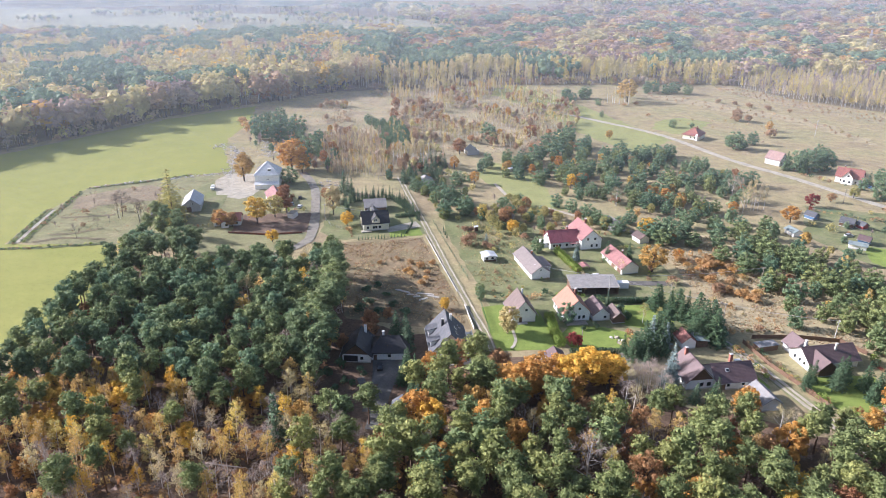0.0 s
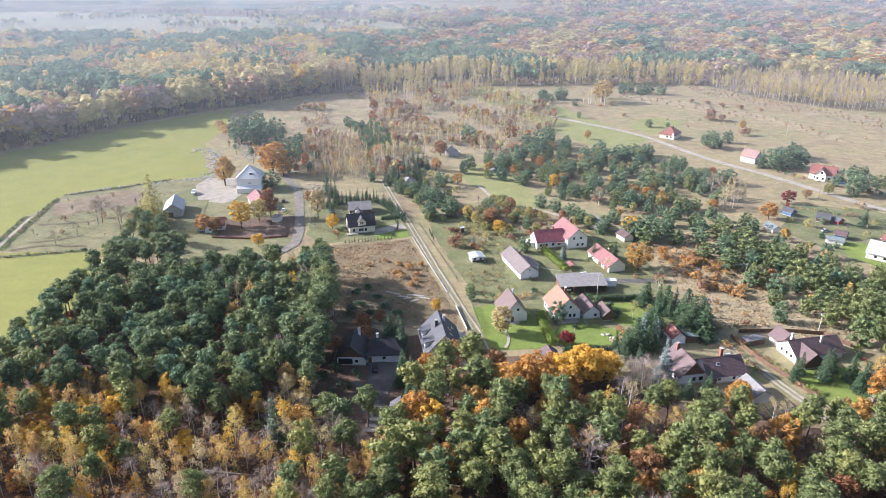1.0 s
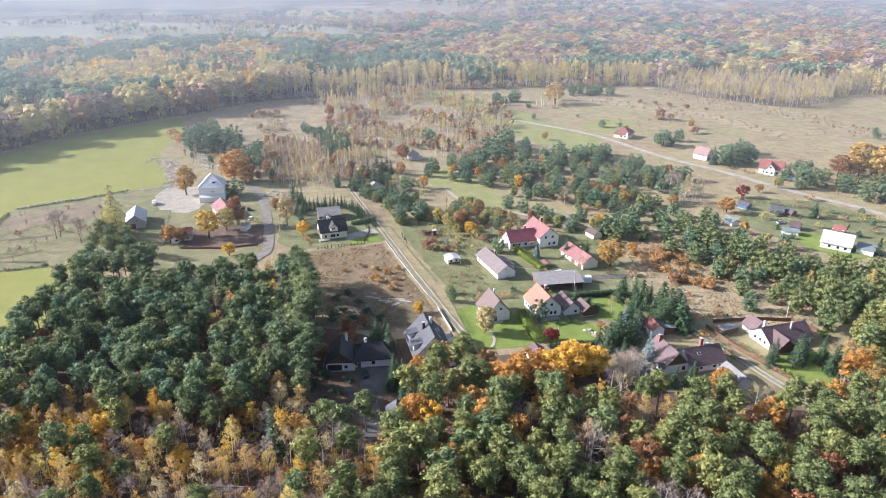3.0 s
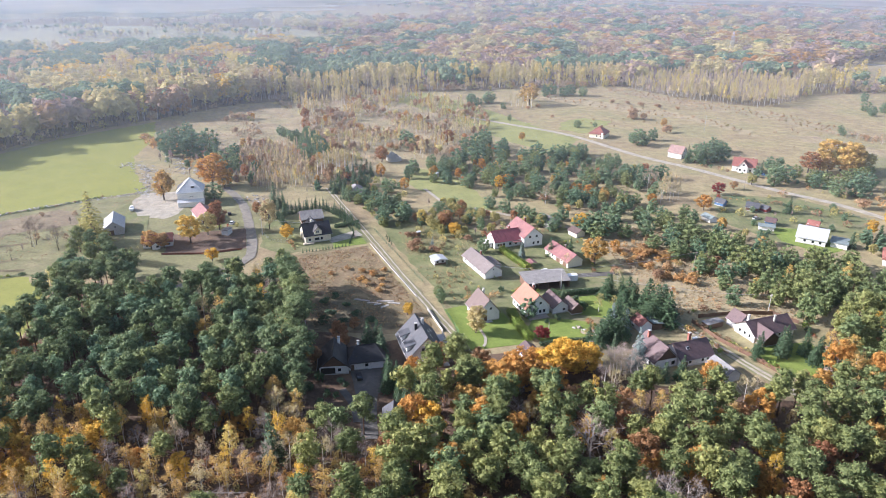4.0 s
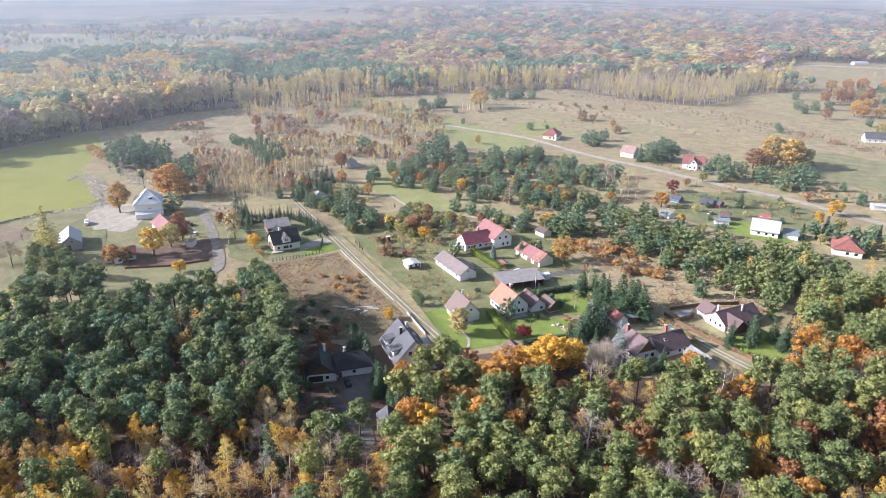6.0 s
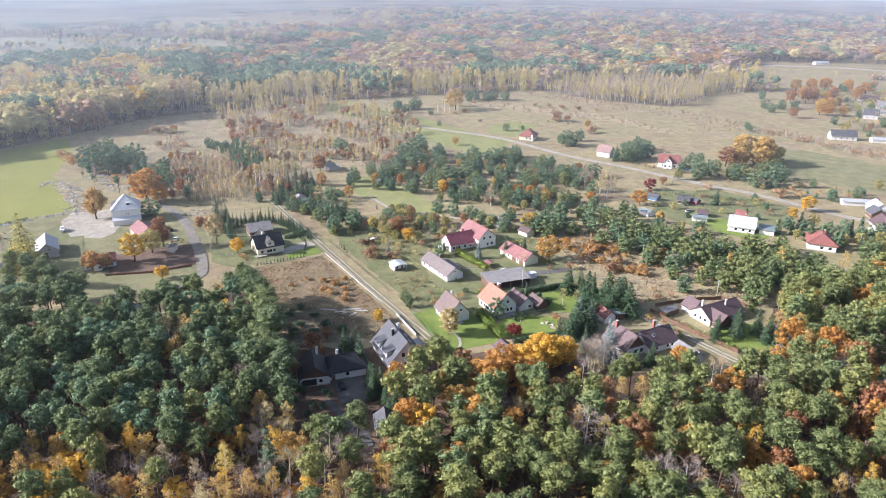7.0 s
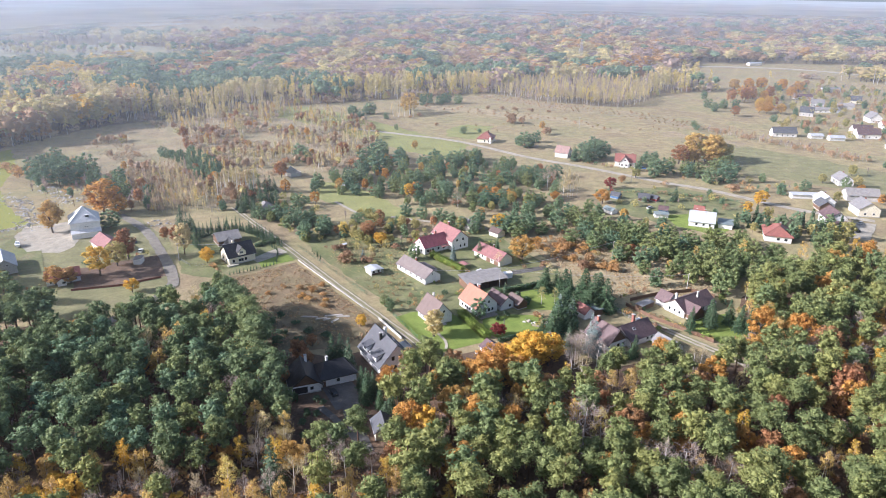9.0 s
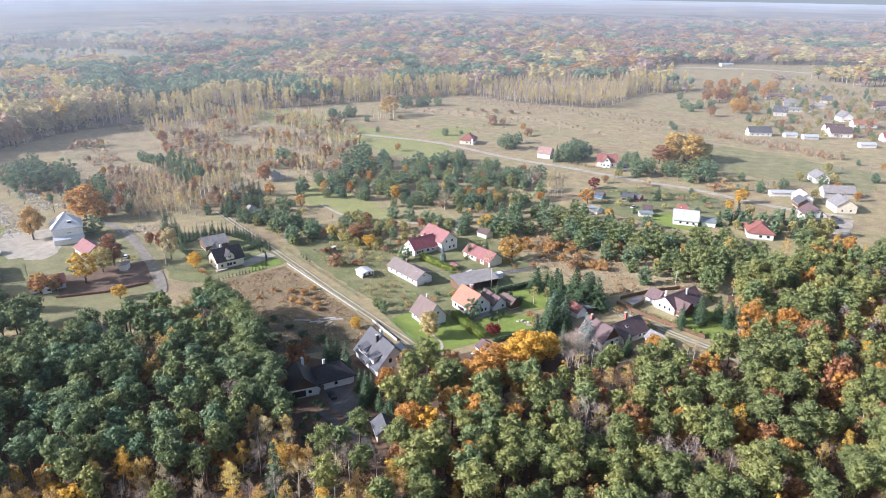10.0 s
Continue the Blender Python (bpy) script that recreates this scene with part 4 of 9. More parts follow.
gable_roof(h, 5.6, 8.6, 2.6, 4.5, "r_grey", 0.4)
door(h, "g0", 0.6, 2.6, 2.2, 5.6, 8.6, "plastic")
row(h, "s0", (-2.6, 0), 1.0, 0.9, 0.9, 5.6, 8.6)

# red and teal sheds among conifers
h = thing("shed", pose(82.6, 199.0, 0, 0, 0, 8), "white shed with a steep red roof", "shed")
walls(h, 4.8, 6.0, 2.6, 4.6, "white")
gable_roof(h, 4.8, 6.0, 2.6, 4.6, "r_red", 0.4)
h = thing("shed", pose(87.6, 199.6, 0, 0, 0, 8), "low timber lean-to with a teal sheet roof", "shed")
part("wall", boxed(-1.9, -2.6, 0, 1.9, 2.6, 2.2), "wood", h)
part("roof", prism(bmesh.new(), [(-2.4, 3.0), (2.4, 2.25), (2.4, 2.36), (-2.4, 3.12)], -3, 3), "r_teal", h)

# bungalow with a plum roof
h = thing("house", pose(124.4, 189.2, 0, 0, 0, -80), "white bungalow with a plum-brown hipped gable roof", "house")
walls(h, 9.2, 17.5, 3.0, 6.0, "white")
gable_roof(h, 9.2, 17.5, 3.0, 6.0, "r_plum", 0.7, 0.6)
row(h, "g0", (-2.2, 0.2, 2.4), 1.0, 1.1, 1.4, 9.2, 17.5)
row(h, "s1", (-6, -2.5, 2.5, 6), 1.0, 1.3, 1.3, 9.2, 17.5)
chimney(h, 1.6, 2.0, 4.6, 7.4, 0.6, "concrete")
chimney(h, -2.0, -6.0, 4.4, 7.2, 0.7, "white")
h = thing("house_wing", pose(120.4, 183.4, 0, 0, 0, 8), "front wing with a plum-brown gabled roof", "house")
walls(h, 6.0, 6.5, 2.8, 5.4, "wood")
gable_roof(h, 6.0, 6.5, 2.8, 5.4, "r_plum", 0.6, 0.6)
h = thing("house_wing", pose(118.2, 195.2, 0, 0, 0, 10), "rear wing with a plum-brown gabled roof", "house")
walls(h, 5.6, 5.5, 2.8, 5.6, "white")
gable_roof(h, 5.6, 5.5, 2.8, 5.6, "r_plum", 0.5, 0.5)
h = thing("shed", pose(108.8, 196.4, 0, 0, 0, -76), "low dark shed with a flat felt roof", "shed")
part("wall", boxed(-1.5, -3.6, 0, 1.5, 3.6, 2.0), "wood", h)
part("roof", boxed(-1.8, -3.9, 2.0, 1.8, 3.9, 2.15), "r_grey", h)

# cream house with a graphite roof and a barn behind
h = thing("house", pose(-31.2, 304.4, 0, 0, 0, 104), "cream house with a graphite roof and a central gable dormer", "house")
walls(h, 10.0, 12.0, 3.9, 7.9, "cream")
gable_roof(h, 10.0, 12.0, 3.9, 7.9, "r_black", 0.7, 0.6)
row(h, "s0", (-4, -1.6, 1.2, 4), 0.9, 1.3, 1.5, 10, 12)
row(h, "g1", (-2, 2), 1.0, 1.3, 1.5, 10, 12)
row(h, "g1", (0,), 4.6, 1.4, 1.4, 10, 12)
d = part("dormer", prism(bmesh.new(), [(-1.7, 3.5), (1.7, 3.5), (1.7, 5.6), (0, 7.5), (-1.7, 5.6)], -5.3, -1.5, "x"), "cream", h)
part("dormer_roof", prism(bmesh.new(), [(0, 7.52), (2.1, 5.2), (2.1, 5.4), (0, 7.75), (-2.1, 5.4), (-2.1, 5.2)], -5.8, -0.8, "x"), "r_black", d)
for u in (-0.6, 0.6):
    window(d, -5.31, u, 4.6, 0.9, 1.2, -90)
chimney(h, 1.2, 1.5, 6.4, 9.0, 0.7, "cream")
part("terrace", boxed(-7.2, 2.5, 0.03, -5.05, 7.2, 0.6), "gravel", h)
h = thing("barn", pose(-33.4, 329.0, 0, 0, 0, 100), "timber barn with a grey sheet roof and dark front", "barn")
walls(h, 9.5, 10.5, 3.0, 5.4, "wood")
gable_roof(h, 9.5, 10.5, 3.0, 5.4, "r_eternit", 0.7, 0.5)
h = thing("house_wing", pose(-32.6, 313.6, 0, 0, 0, 14), "white gabled rear wing with a graphite roof", "house")
walls(h, 6.0, 7.0, 3.4, 6.4, "white")
gable_roof(h, 6.0, 7.0, 3.4, 6.4, "r_black", 0.5)

# farm: white barn, red wings, grey barns
h = thing("barn", pose(-96.4, 368.0, 0, 0, 0, 6), "tall white farm building with a pale hipped sheet roof", "barn")
walls(h, 13.0, 13.0, 7.2, 7.2, "white")
hip_roof(h, 13.0, 13.0, 7.2, 13.4, "r_pale", 0.5, 1.6)
row(h, "g0", (-0.9, 0.0, 0.9), 4.6, 0.75, 0.7, 13, 13)
row(h, "s1", (-3, 1, 4), 4.2, 1.0, 1.0, 13, 13)
d = part("dormer", boxed(0.6, -5.0, 8.6, 2.2, -3.0, 10.2), "darkpaint", h)
part("dormer_roof", boxed(0.4, -5.3, 10.21, 2.4, -2.0, 10.35), "r_pale", d)
part("lean_to", prism(bmesh.new(), [(-6.4, 0), (6.4, 0), (6.4, 2.6), (-6.4, 2.6)], -9.0, -6.55), "white", h)
part("lean_to_roof", prism(bmesh.new(), [(-9.4, 2.6), (-6.52, 3.6), (-6.52, 3.75), (-9.4, 2.75)], -6.7, 6.7, "x"), "r_pale", h)
h = thing("outbuilding", pose(-86.0, 340.0, 0, 0, 0, 22), "farm outbuilding with a faded red roof and pale gable", "outbuilding")
walls(h, 9.0, 14.0, 3.2, 6.2, "cream")
gable_roof(h, 9.0, 14.0, 3.2, 6.2, "r_pink", 0.5)
door(h, "g0", -1.5, 2.6, 2.4, 9.0, 14.0, "wood")
row(h, "g0", (2.4,), 1.2, 1.0, 0.9, 9.0, 14.0)
h = thing("cottage", pose(-101.6, 306.6, 0, 0, 0, 98), "low white cottage with a red roof behind an orange tree", "cottage")
walls(h, 7.5, 12.5, 2.7, 5.2, "white")
gable_roof(h, 7.5, 12.5, 2.7, 5.2, "r_red", 0.5)
row(h, "s0", (-4.5, -2.2, 4.6), 0.9, 1.1, 1.2, 7.5, 12.5)
p = part("porch", prism(bmesh.new(), [(-0.8, 0), (2.4, 0), (2.4, 2.2), (0.8, 3.3), (-0.8, 2.2)], -6.0, -3.76, "x"), "plastic", h)
part("porch_roof", prism(bmesh.new(), [(0.8, 3.32), (2.8, 1.95), (2.8, 2.1), (0.8, 3.5), (-1.2, 2.1), (-1.2, 1.95)], -6.3, -3.77, "x"), "r_red", p)
window(p, -6.01, 0.8, 0.9, 1.5, 1.1, -90)
h = thing("barn", pose(-126.0, 329.6, 0, 0, 0, 12), "grey-walled barn with a pale blue-grey sheet roof", "barn")
walls(h, 8.6, 15.5, 3.4, 6.6, "greywall")
gable_roof(h, 8.6, 15.5, 3.4, 6.6, "r_white", 0.4)
row(h, "g0", (0.8,), 3.6, 0.9, 0.9, 8.6, 15.5)
door(h, "g0", -1.2, 2.4, 2.4, 8.6, 15.5, "wood")
h = thing("shed", pose(-137.8, 311.2, 0, 0, 0, 12), "small weathered dark timber shed", "shed")
walls(h, 4.6, 6.0, 2.6, 4.4, "palewood")
gable_roof(h, 4.6, 6.0, 2.6, 4.4, "r_slate", 0.3)
h = thing("shed", pose(-72.6, 316.0, 0, 0, 0, -20), "small pale lean-to shed with a grey roof", "shed")
part("wall", boxed(-1.6, -2.2, 0, 1.6, 2.2, 2.3), "white", h)
part("roof", prism(bmesh.new(), [(-2.0, 2.3), (2.0, 2.9), (2.0, 3.02), (-2.0, 2.42)], -2.6, 2.6), "r_eternit", h)

# house hidden by spruces at the track's end, and a ruin beyond
h = thing("cottage", pose(-8.6, 369.8, 0, 0, 0, 10), "cottage with a grey roof among spruces", "cottage")
walls(h, 8.0, 9.0, 2.6, 2.6, "greywall")
hip_roof(h, 8.0, 9.0, 2.6, 5.6, "r_eternit", 0.6, 3)
h = thing("shell_house", pose(20.2, 438.0, 0, 0, 0, 20), "unfinished pale house shell without a roof", "house")
for a in ((-4, -3.2, 4, -2.9), (-4, 2.9, 4, 3.2), (-4, -2.88, -3.7, 2.88), (3.7, -2.88, 4, 2.88)):
    part("wall", boxed(a[0], a[1], 0, a[2], a[3], 3.4 if a[1] > 0 else 2.6), "concrete", h)
part("gable", prism(bmesh.new(), [(-3, 3.41), (3, 3.41), (0, 6.0)], 2.95, 3.15), "concrete", h)

# houses on the east road
h = thing("house", pose(183.0, 487.4, 0, 0, 0, -38), "cream bungalow with a hipped red tiled roof", "house")
walls(h, 11.5, 13.0, 3.2, 3.2, "cream")
hip_roof(h, 11.5, 13.0, 3.2, 8.0, "r_red", 0.7, 2.0)
row(h, "g0", (-3, 0, 3), 0.9, 1.4, 1.5, 11.5, 13)
row(h, "s0", (-3, 1, 4), 0.9, 1.4, 1.5, 11.5, 13)
chimney(h, 1.4, 1.0, 6.4, 8.9, 0.7)
part("tower", boxed(3.6, -7.4, 0, 5.0, -6.55, 4.6), "white", h)
h = thing("house", pose(213.0, 421.8, 0, 0, 0, 38), "white house with a pinkish tiled roof and front gable", "house")
walls(h, 8.5, 9.5, 4.0, 7.8, "white")
gable_roof(h, 8.5, 9.5, 4.0, 7.8, "r_pinkish", 0.6)
row(h, "g0", (-2, 2), 0.9, 1.4, 1.5, 8.5, 9.5)
row(h, "g0", (0,), 4.2, 1.4, 1.4, 8.5, 9.5)
h = thing("house", pose(239.6, 384.4, 0, 0, 0, 52), "white house with a red tiled roof and front gable", "house")
walls(h, 9.5, 13.5, 4.0, 8.0, "white")
gable_roof(h, 9.5, 13.5, 4.0, 8.0, "r_red", 0.6)
row(h, "s0", (-4, 3.5), 0.9, 1.3, 1.5, 9.5, 13.5)
d = part("front_gable", prism(bmesh.new(), [(-2.4, 0), (3.2, 0), (3.2, 4.2), (0.4, 7.6), (-2.4, 4.2)], -6.4, -1.0, "x"), "white", h)
part("front_gable_roof", prism(bmesh.new(), [(0.4, 7.62), (3.8, 3.6), (3.8, 3.8), (0.4, 7.85), (-3.0, 3.8), (-3.0, 3.6)], -6.9, -0.6, "x"), "r_red", d)
window(d, -6.41, 0.4, 4.4, 1.4, 1.3, -90)
window(d, -6.41, -1.0, 1.0, 1.3, 1.4, -90)
window(d, -6.41, 1.8, 1.0, 1.3, 1.4, -90)
chimney(h, 0.8, 3.5, 6.8, 9.0, 0.7)
chimney(h, 0.8, -4.5, 6.8, 9.0, 0.7)
h = thing("house", pose(200.2, 266.0, 0, 0, 0, 47), "house with a shining pale sheet-metal roof and white walls", "house")
walls(h, 9.5, 12.5, 3.2, 7.2, "white")
gable_roof(h, 9.5, 12.5, 3.2, 7.2, "r_white", 0.6)
row(h, "s0", (-4, -1, 2.5), 0.9, 1.3, 1.4, 9.5, 12.5)
row(h, "g1", (-2, 2), 0.9, 1.3, 1.4, 9.5, 12.5)
row(h, "g1", (0,), 4.0, 1.2, 1.2, 9.5, 12.5)
chimney(h, 0.9, -1.0, 6.2, 8.2, 0.6)
chimney(h, 0.9, 3.0, 6.2, 8.2, 0.6)
h = thing("shed", pose(209.2, 258.6, 0, 0, 0, 47), "low annex with a pale teal sheet roof", "shed")
part("wall", boxed(-3.4, -3.4, 0, 3.4, 3.4, 2.3), "white", h)
part("roof", prism(bmesh.new(), [(-3.9, 2.35), (3.9, 3.2), (3.9, 3.34), (-3.9, 2.5)], -3.9, 3.9), "r_teal", h)
h = thing("house", pose(221.4, 236.6, 0, 0, 0, -42), "white bungalow with a hipped orange-red tiled roof", "house")
walls(h, 12.0, 14.5, 3.2, 3.2, "white")
hip_roof(h, 12.0, 14.5, 3.2, 7.0, "r_red", 0.8, 4.5)
row(h, "g0", (-3.5, 0, 3.5), 0.9, 1.6, 1.5, 12, 14.5)
row(h, "s0", (-4, 0, 4), 0.9, 1.6, 1.5, 12, 14.5)
for y in (-0.6, 0.8):
    chimney(h, 0.7, y, 6.0, 8.0, 0.6)
h = thing("house", pose(265.6, 241.0, 0, 0, 0, -28), "white two-storey house with a plum-brown roof", "house")
walls(h, 9.5, 12.0, 5.2, 8.6, "white")
gable_roof(h, 9.5, 12.0, 5.2, 8.6, "r_plum", 0.8)
row(h, "g0", (-2.4, 2.2), 4.0, 1.4, 1.5, 9.5, 12)
row(h, "g0", (0,), 6.4, 1.0, 0.9, 9.5, 12)
row(h, "s0", (-4, 0, 4), 1.0, 1.4, 1.4, 9.5, 12)
part("porch_roof", prism(bmesh.new(), [(-9.0, 2.7), (-6.02, 3.8), (-6.02, 4.0), (-9.0, 2.9)], -4.8, 4.8, "x"), "r_plum", h)
for x in (-4.4, 0, 4.4):
    part("post", boxed(x - 0.12, -8.8, 0, x + 0.12, -8.56, 2.75), "plastic", h)


def plain_house(x, y, rot, w, l, he, hr, wall, roof, label, name="house", wins=2):
    h = thing(name, pose(x, y, 0, 0, 0, rot), label, name.replace("_", " "), "houses of the far village")
    walls(h, w, l, he, hr, wall)
    gable_roof(h, w, l, he, hr, roof, 0.5)
    for k in range(wins):
        u = (k + 0.5) / wins - 0.5
        row(h, "g0", (u * w * 0.8,), 1.0, 1.2, 1.3, w, l)
        row(h, "s0", (u * l * 0.9,), 1.0, 1.2, 1.3, w, l)
    if wins:
        chimney(h, 0.6, l * 0.2, hr - 0.9, hr + 0.9, 0.6)
    return h


# the far village
plain_house(299, 248, -30, 11, 13, 4.2, 7.8, "cream", "r_grey", "cream house with a grey tiled roof")
plain_house(292, 268, -30, 8, 11, 3.4, 6.4, "white", "r_white", "white house with a pale sheet roof")
plain_house(284, 262, -30, 7, 9, 3.0, 5.6, "wood", "r_slate", "timber barn with a slate-grey roof", "barn", 0)
plain_house(322, 268, 58, 9, 18, 3.6, 6.6, "greywall", "r_eternit", "long grey outbuilding with a sheet roof", "outbuilding", 0)
plain_house(342, 296, -30, 9, 12, 3.6, 6.8, "white", "r_grey", "white house with a grey roof")
plain_house(330, 232, -30, 9, 14, 3.4, 6.6, "greywall", "r_slate", "grey outbuilding with a dark roof", "outbuilding", 0)
plain_house(292, 282, 62, 4.5, 15, 2.6, 3.4, "white", "r_white", "long low white shed with a pale roof", "shed", 0)
plain_house(427, 420, 62, 9, 19, 3.6, 7.4, "white", "r_slate", "long white house with a blue-grey roof", wins=4)
plain_house(446, 404, 62, 6, 10, 2.6, 3.8, "white", "r_white", "low white shed with a pale roof", "shed", 0)
plain_house(455, 392, 62, 6, 12, 2.6, 3.9, "white", "r_white", "low white shed with a pale roof", "shed", 0)
plain_house(528, 484, 40, 10, 12, 4.0, 8.5, "greywall", "r_slate", "tall grey farmhouse with a dark roof")
plain_house(562, 492, 60, 8, 26, 3.0, 4.6, "white", "r_eternit", "long low white farm building", "outbuilding", 5)
plain_house(488, 390, 60, 11, 18, 4.0, 8.0, "white", "r_plum", "white house with a large plum-brown roof", wins=3)
plain_house(500, 404, 60, 10, 16, 3.6, 7.4, "white", "r_plum", "white house with a plum-brown roof", wins=3)
plain_house(560, 438, -30, 11, 14, 4.4, 9.0, "white", "r_grey", "white gabled house with a grey roof")
plain_house(548, 410, 60, 10, 20, 3.4, 6.4, "white", "r_orange", "white house with an orange roof", wins=3)
plain_house(610, 560, 60, 8, 18, 3.4, 6.0, "white", "r_plum", "white house with a brown roof", wins=3)
plain_house(640, 520, 45, 9, 13, 4.0, 8.0, "cream", "r_slate", "cream house with a dark roof")
plain_house(602, 500, 50, 8, 14, 3.2, 5.6, "greywall", "r_eternit", "grey outbuilding with a sheet roof", "outbuilding", 0)
plain_house(585, 520, 45, 9, 12, 3.8, 7.4, "greywall", "r_grey", "grey house with a grey roof")
plain_house(510, 360, 60, 9, 13, 4.0, 7.6, "white", "r_red", "white house with a red roof")
plain_house(470, 352, 60, 6, 12, 2.6, 4.0, "white", "r_white", "white shed with a pale roof", "shed", 0)
plain_house(660, 470, 60, 10, 14, 4.0, 8.0, "white", "r_plum", "white house with a brown roof")
plain_house(620, 420, 30, 10, 14, 4.0, 8.0, "cream", "r_slate", "cream house with a slate-grey roof")
plain_house(690, 590, 60, 8, 20, 3.4, 5.6, "white", "r_grey", "long white house with a grey roof", wins=4)
plain_house(828, 841, 80, 8, 22, 3.5, 5.0, "white", "r_white", "distant long white hall", "hall", 0)
# sheds and shelters of the allotment
plain_house(186.5, 322, 30, 4, 5, 2.2, 3.6, "bluepaint", "r_slate", "small blue garden shed with a dark roof", "shed", 0)
plain_house(199, 312, 50, 4.5, 6, 2.4, 4.2, "wood", "r_slate", "timber garden shed with a blue-grey roof", "shed", 0)
plain_house(204.5, 309, 20, 3.4, 4, 2.2, 3.4, "redpaint", "r_slate", "small red garden shed", "shed", 0)
plain_house(195, 290, 45, 4, 4.6, 2.2, 3.6, "bluepaint", "r_plum", "blue playhouse shed with a brown roof", "shed", 0)
plain_house(188.5, 284, 60, 4, 7, 2.2, 2.9, "white", "r_teal", "low shed with a pale blue roof", "shed", 0)
plain_house(167, 300, 10, 4.5, 6.5, 2.2, 3.2, "white", "r_teal", "low pale cabin with a teal roof", "cabin", 0)
plain_house(213, 282, 40, 4, 5, 2.4, 4.0, "wood", "r_red", "timber arbour with a red-brown roof", "shed", 0)
plain_house(92, 290, 20, 5, 6, 2.4, 3.8, "cream", "r_brown", "small pale garden house with a brown roof", "shed", 0)
plain_house(83, 305, 20, 7, 9, 2.8, 5.0, "greywall", "r_eternit", "old house with a mossy grey roof among trees", "cottage", 0)

# ---- fences, poles, vehicles and yard things ----
def along(pts, step):
    """Points and headings at even steps along a line."""
    out = []
    for (x0, y0), (x1, y1) in zip(pts, pts[1:]):
        d = math.hypot(x1 - x0, y1 - y0)
        k = max(1, round(d / step))
        for i in range(k):
            out.append((x0 + (x1 - x0) * (i + 0.5) / k, y0 + (y1 - y0) * (i + 0.5) / k, math.degrees(math.atan2(y1 - y0, x1 - x0)), d / k))
    return out


def panel_fence(pts, height, step, material, post, label, name="fence", thick=0.06, gap=0.0):
    """Separate panels between posts."""
    f = thing(name, Matrix.Identity(4), label, "fence")
    shared = {}
    for x, y, a, w in along(pts, step):
        key = round(w, 2)
        if key not in shared:
            p = boxed(-w / 2 + 0.08, -thick / 2, 0.06, w / 2 - 0.08, thick / 2, height, bevel=0.015)
            q = boxed(-w / 2 - 0.07, -0.08, 0, -w / 2 + 0.07, 0.08, height + 0.12)
            ms = []
            for nm, b, mt in (("panel", p, material), ("post", q, post)):
                bmesh.ops.recalc_face_normals(b, faces=b.faces)
                me = bpy.data.meshes.new(nm)
                b.to_mesh(me)
                b.free()
                me.materials.append(M[mt])
                ms.append(me)
            shared[key] = ms
        for nm, me in zip(("panel", "post"), shared[key]):
            o = part(nm, me, "", f)
            o.matrix_basis = pose(x, y, 0, 0, 0, a)
    return f


def wire_fence(pts, height, step, label, cell=0.35, wire=0.012, material="greenmesh"):
    f = thing("fence", Matrix.Identity(4), label, "fence")
    shared = {}
    for x, y, a, w in along(pts, step):
        key = round(w, 2)
        if key not in shared:
            net, pst = bmesh.new(), bmesh.new()
            xs = [-w / 2 + k * cell + d for k in range(int(w / cell) + 1) for d in (0, 2 * wire)]
            zs = [0.05 + k * cell + d for k in range(int(height / cell) + 1) for d in (0, 2 * wire)]
            grid = [[net.verts.new((u, 0, v)) for v in zs] for u in xs]
            for i in range(len(xs) - 1):
                for j in range(len(zs) - 1):
                    if i % 2 == 0 or j % 2 == 0:
                        net.faces.new((grid[i][j], grid[i + 1][j], grid[i + 1][j + 1], grid[i][j + 1]))
            bmesh.ops.solidify(net, geom=net.faces[:], thickness=2 * wire)
            cyl(pst, (-w / 2, 0.05, 0), (-w / 2, 0.05, height + 0.1), 0.05, sides=6)
            ms = []
            for nm, b in (("wire_panel", net), ("post", pst)):
                bmesh.ops.recalc_face_normals(b, faces=b.faces)
                me = bpy.data.meshes.new(nm)
                b.to_mesh(me)
                b.free()
                me.materials.append(M[material])
                ms.append(me)
            shared[key] = ms
        for nm, me in zip(("wire_panel", "post"), shared[key]):
            o = part(nm, me, "", f)
            o.matrix_basis = pose(x, y, 0, 0, 0, a)
    return f


panel_fence([(-6.6, 293), (0.2, 264), (6.9, 235.7)], 0.6, 2.5, "concrete", "concrete", "white concrete panel wall beside the dirt track", "garden_wall", 0.12)
panel_fence([(9.4, 224.5), (12.2, 207)], 1.1, 2.5, "concrete", "concrete", "white rendered garden wall with grey gate posts", "garden_wall", 0.16)
wire_fence([(15.0, 231), (17.6, 205)], 1.6, 2.6, "green wire mesh fence with steel posts beside a lawn", 0.22, 0.016)
wire_fence([(-3.2, 310), (4.2, 278), (11.8, 246)], 1.5, 3.0, "green wire mesh fence along the dirt track", 0.3, 0.014)
panel_fence([(102.8, 200), (105.6, 186), (109.6, 175.5), (113.4, 164)], 1.5, 2.4, "wood", "wood", "dark brown timber fence beside a lane")
panel_fence([(107, 203), (122, 203.5), (136, 201), (141, 193)], 1.5, 2.4, "wood", "wood", "dark board fence round a bungalow garden")
wire_fence([(90, 209), (96, 196), (99, 184), (100.5, 176)], 1.3, 2.6, "grey wire fence beside a lane", 0.3, 0.012, "steel")
panel_fence([(60, 199), (64, 195), (67, 190.5)], 1.0, 2.0, "palewood", "wood", "weathered timber garden fence")
panel_fence([(83.4, 229.0), (75, 230.2), (66, 230.4)], 1.4, 2.4, "concrete", "concrete", "pale concrete garden wall behind a hedge", "garden_wall", 0.1)
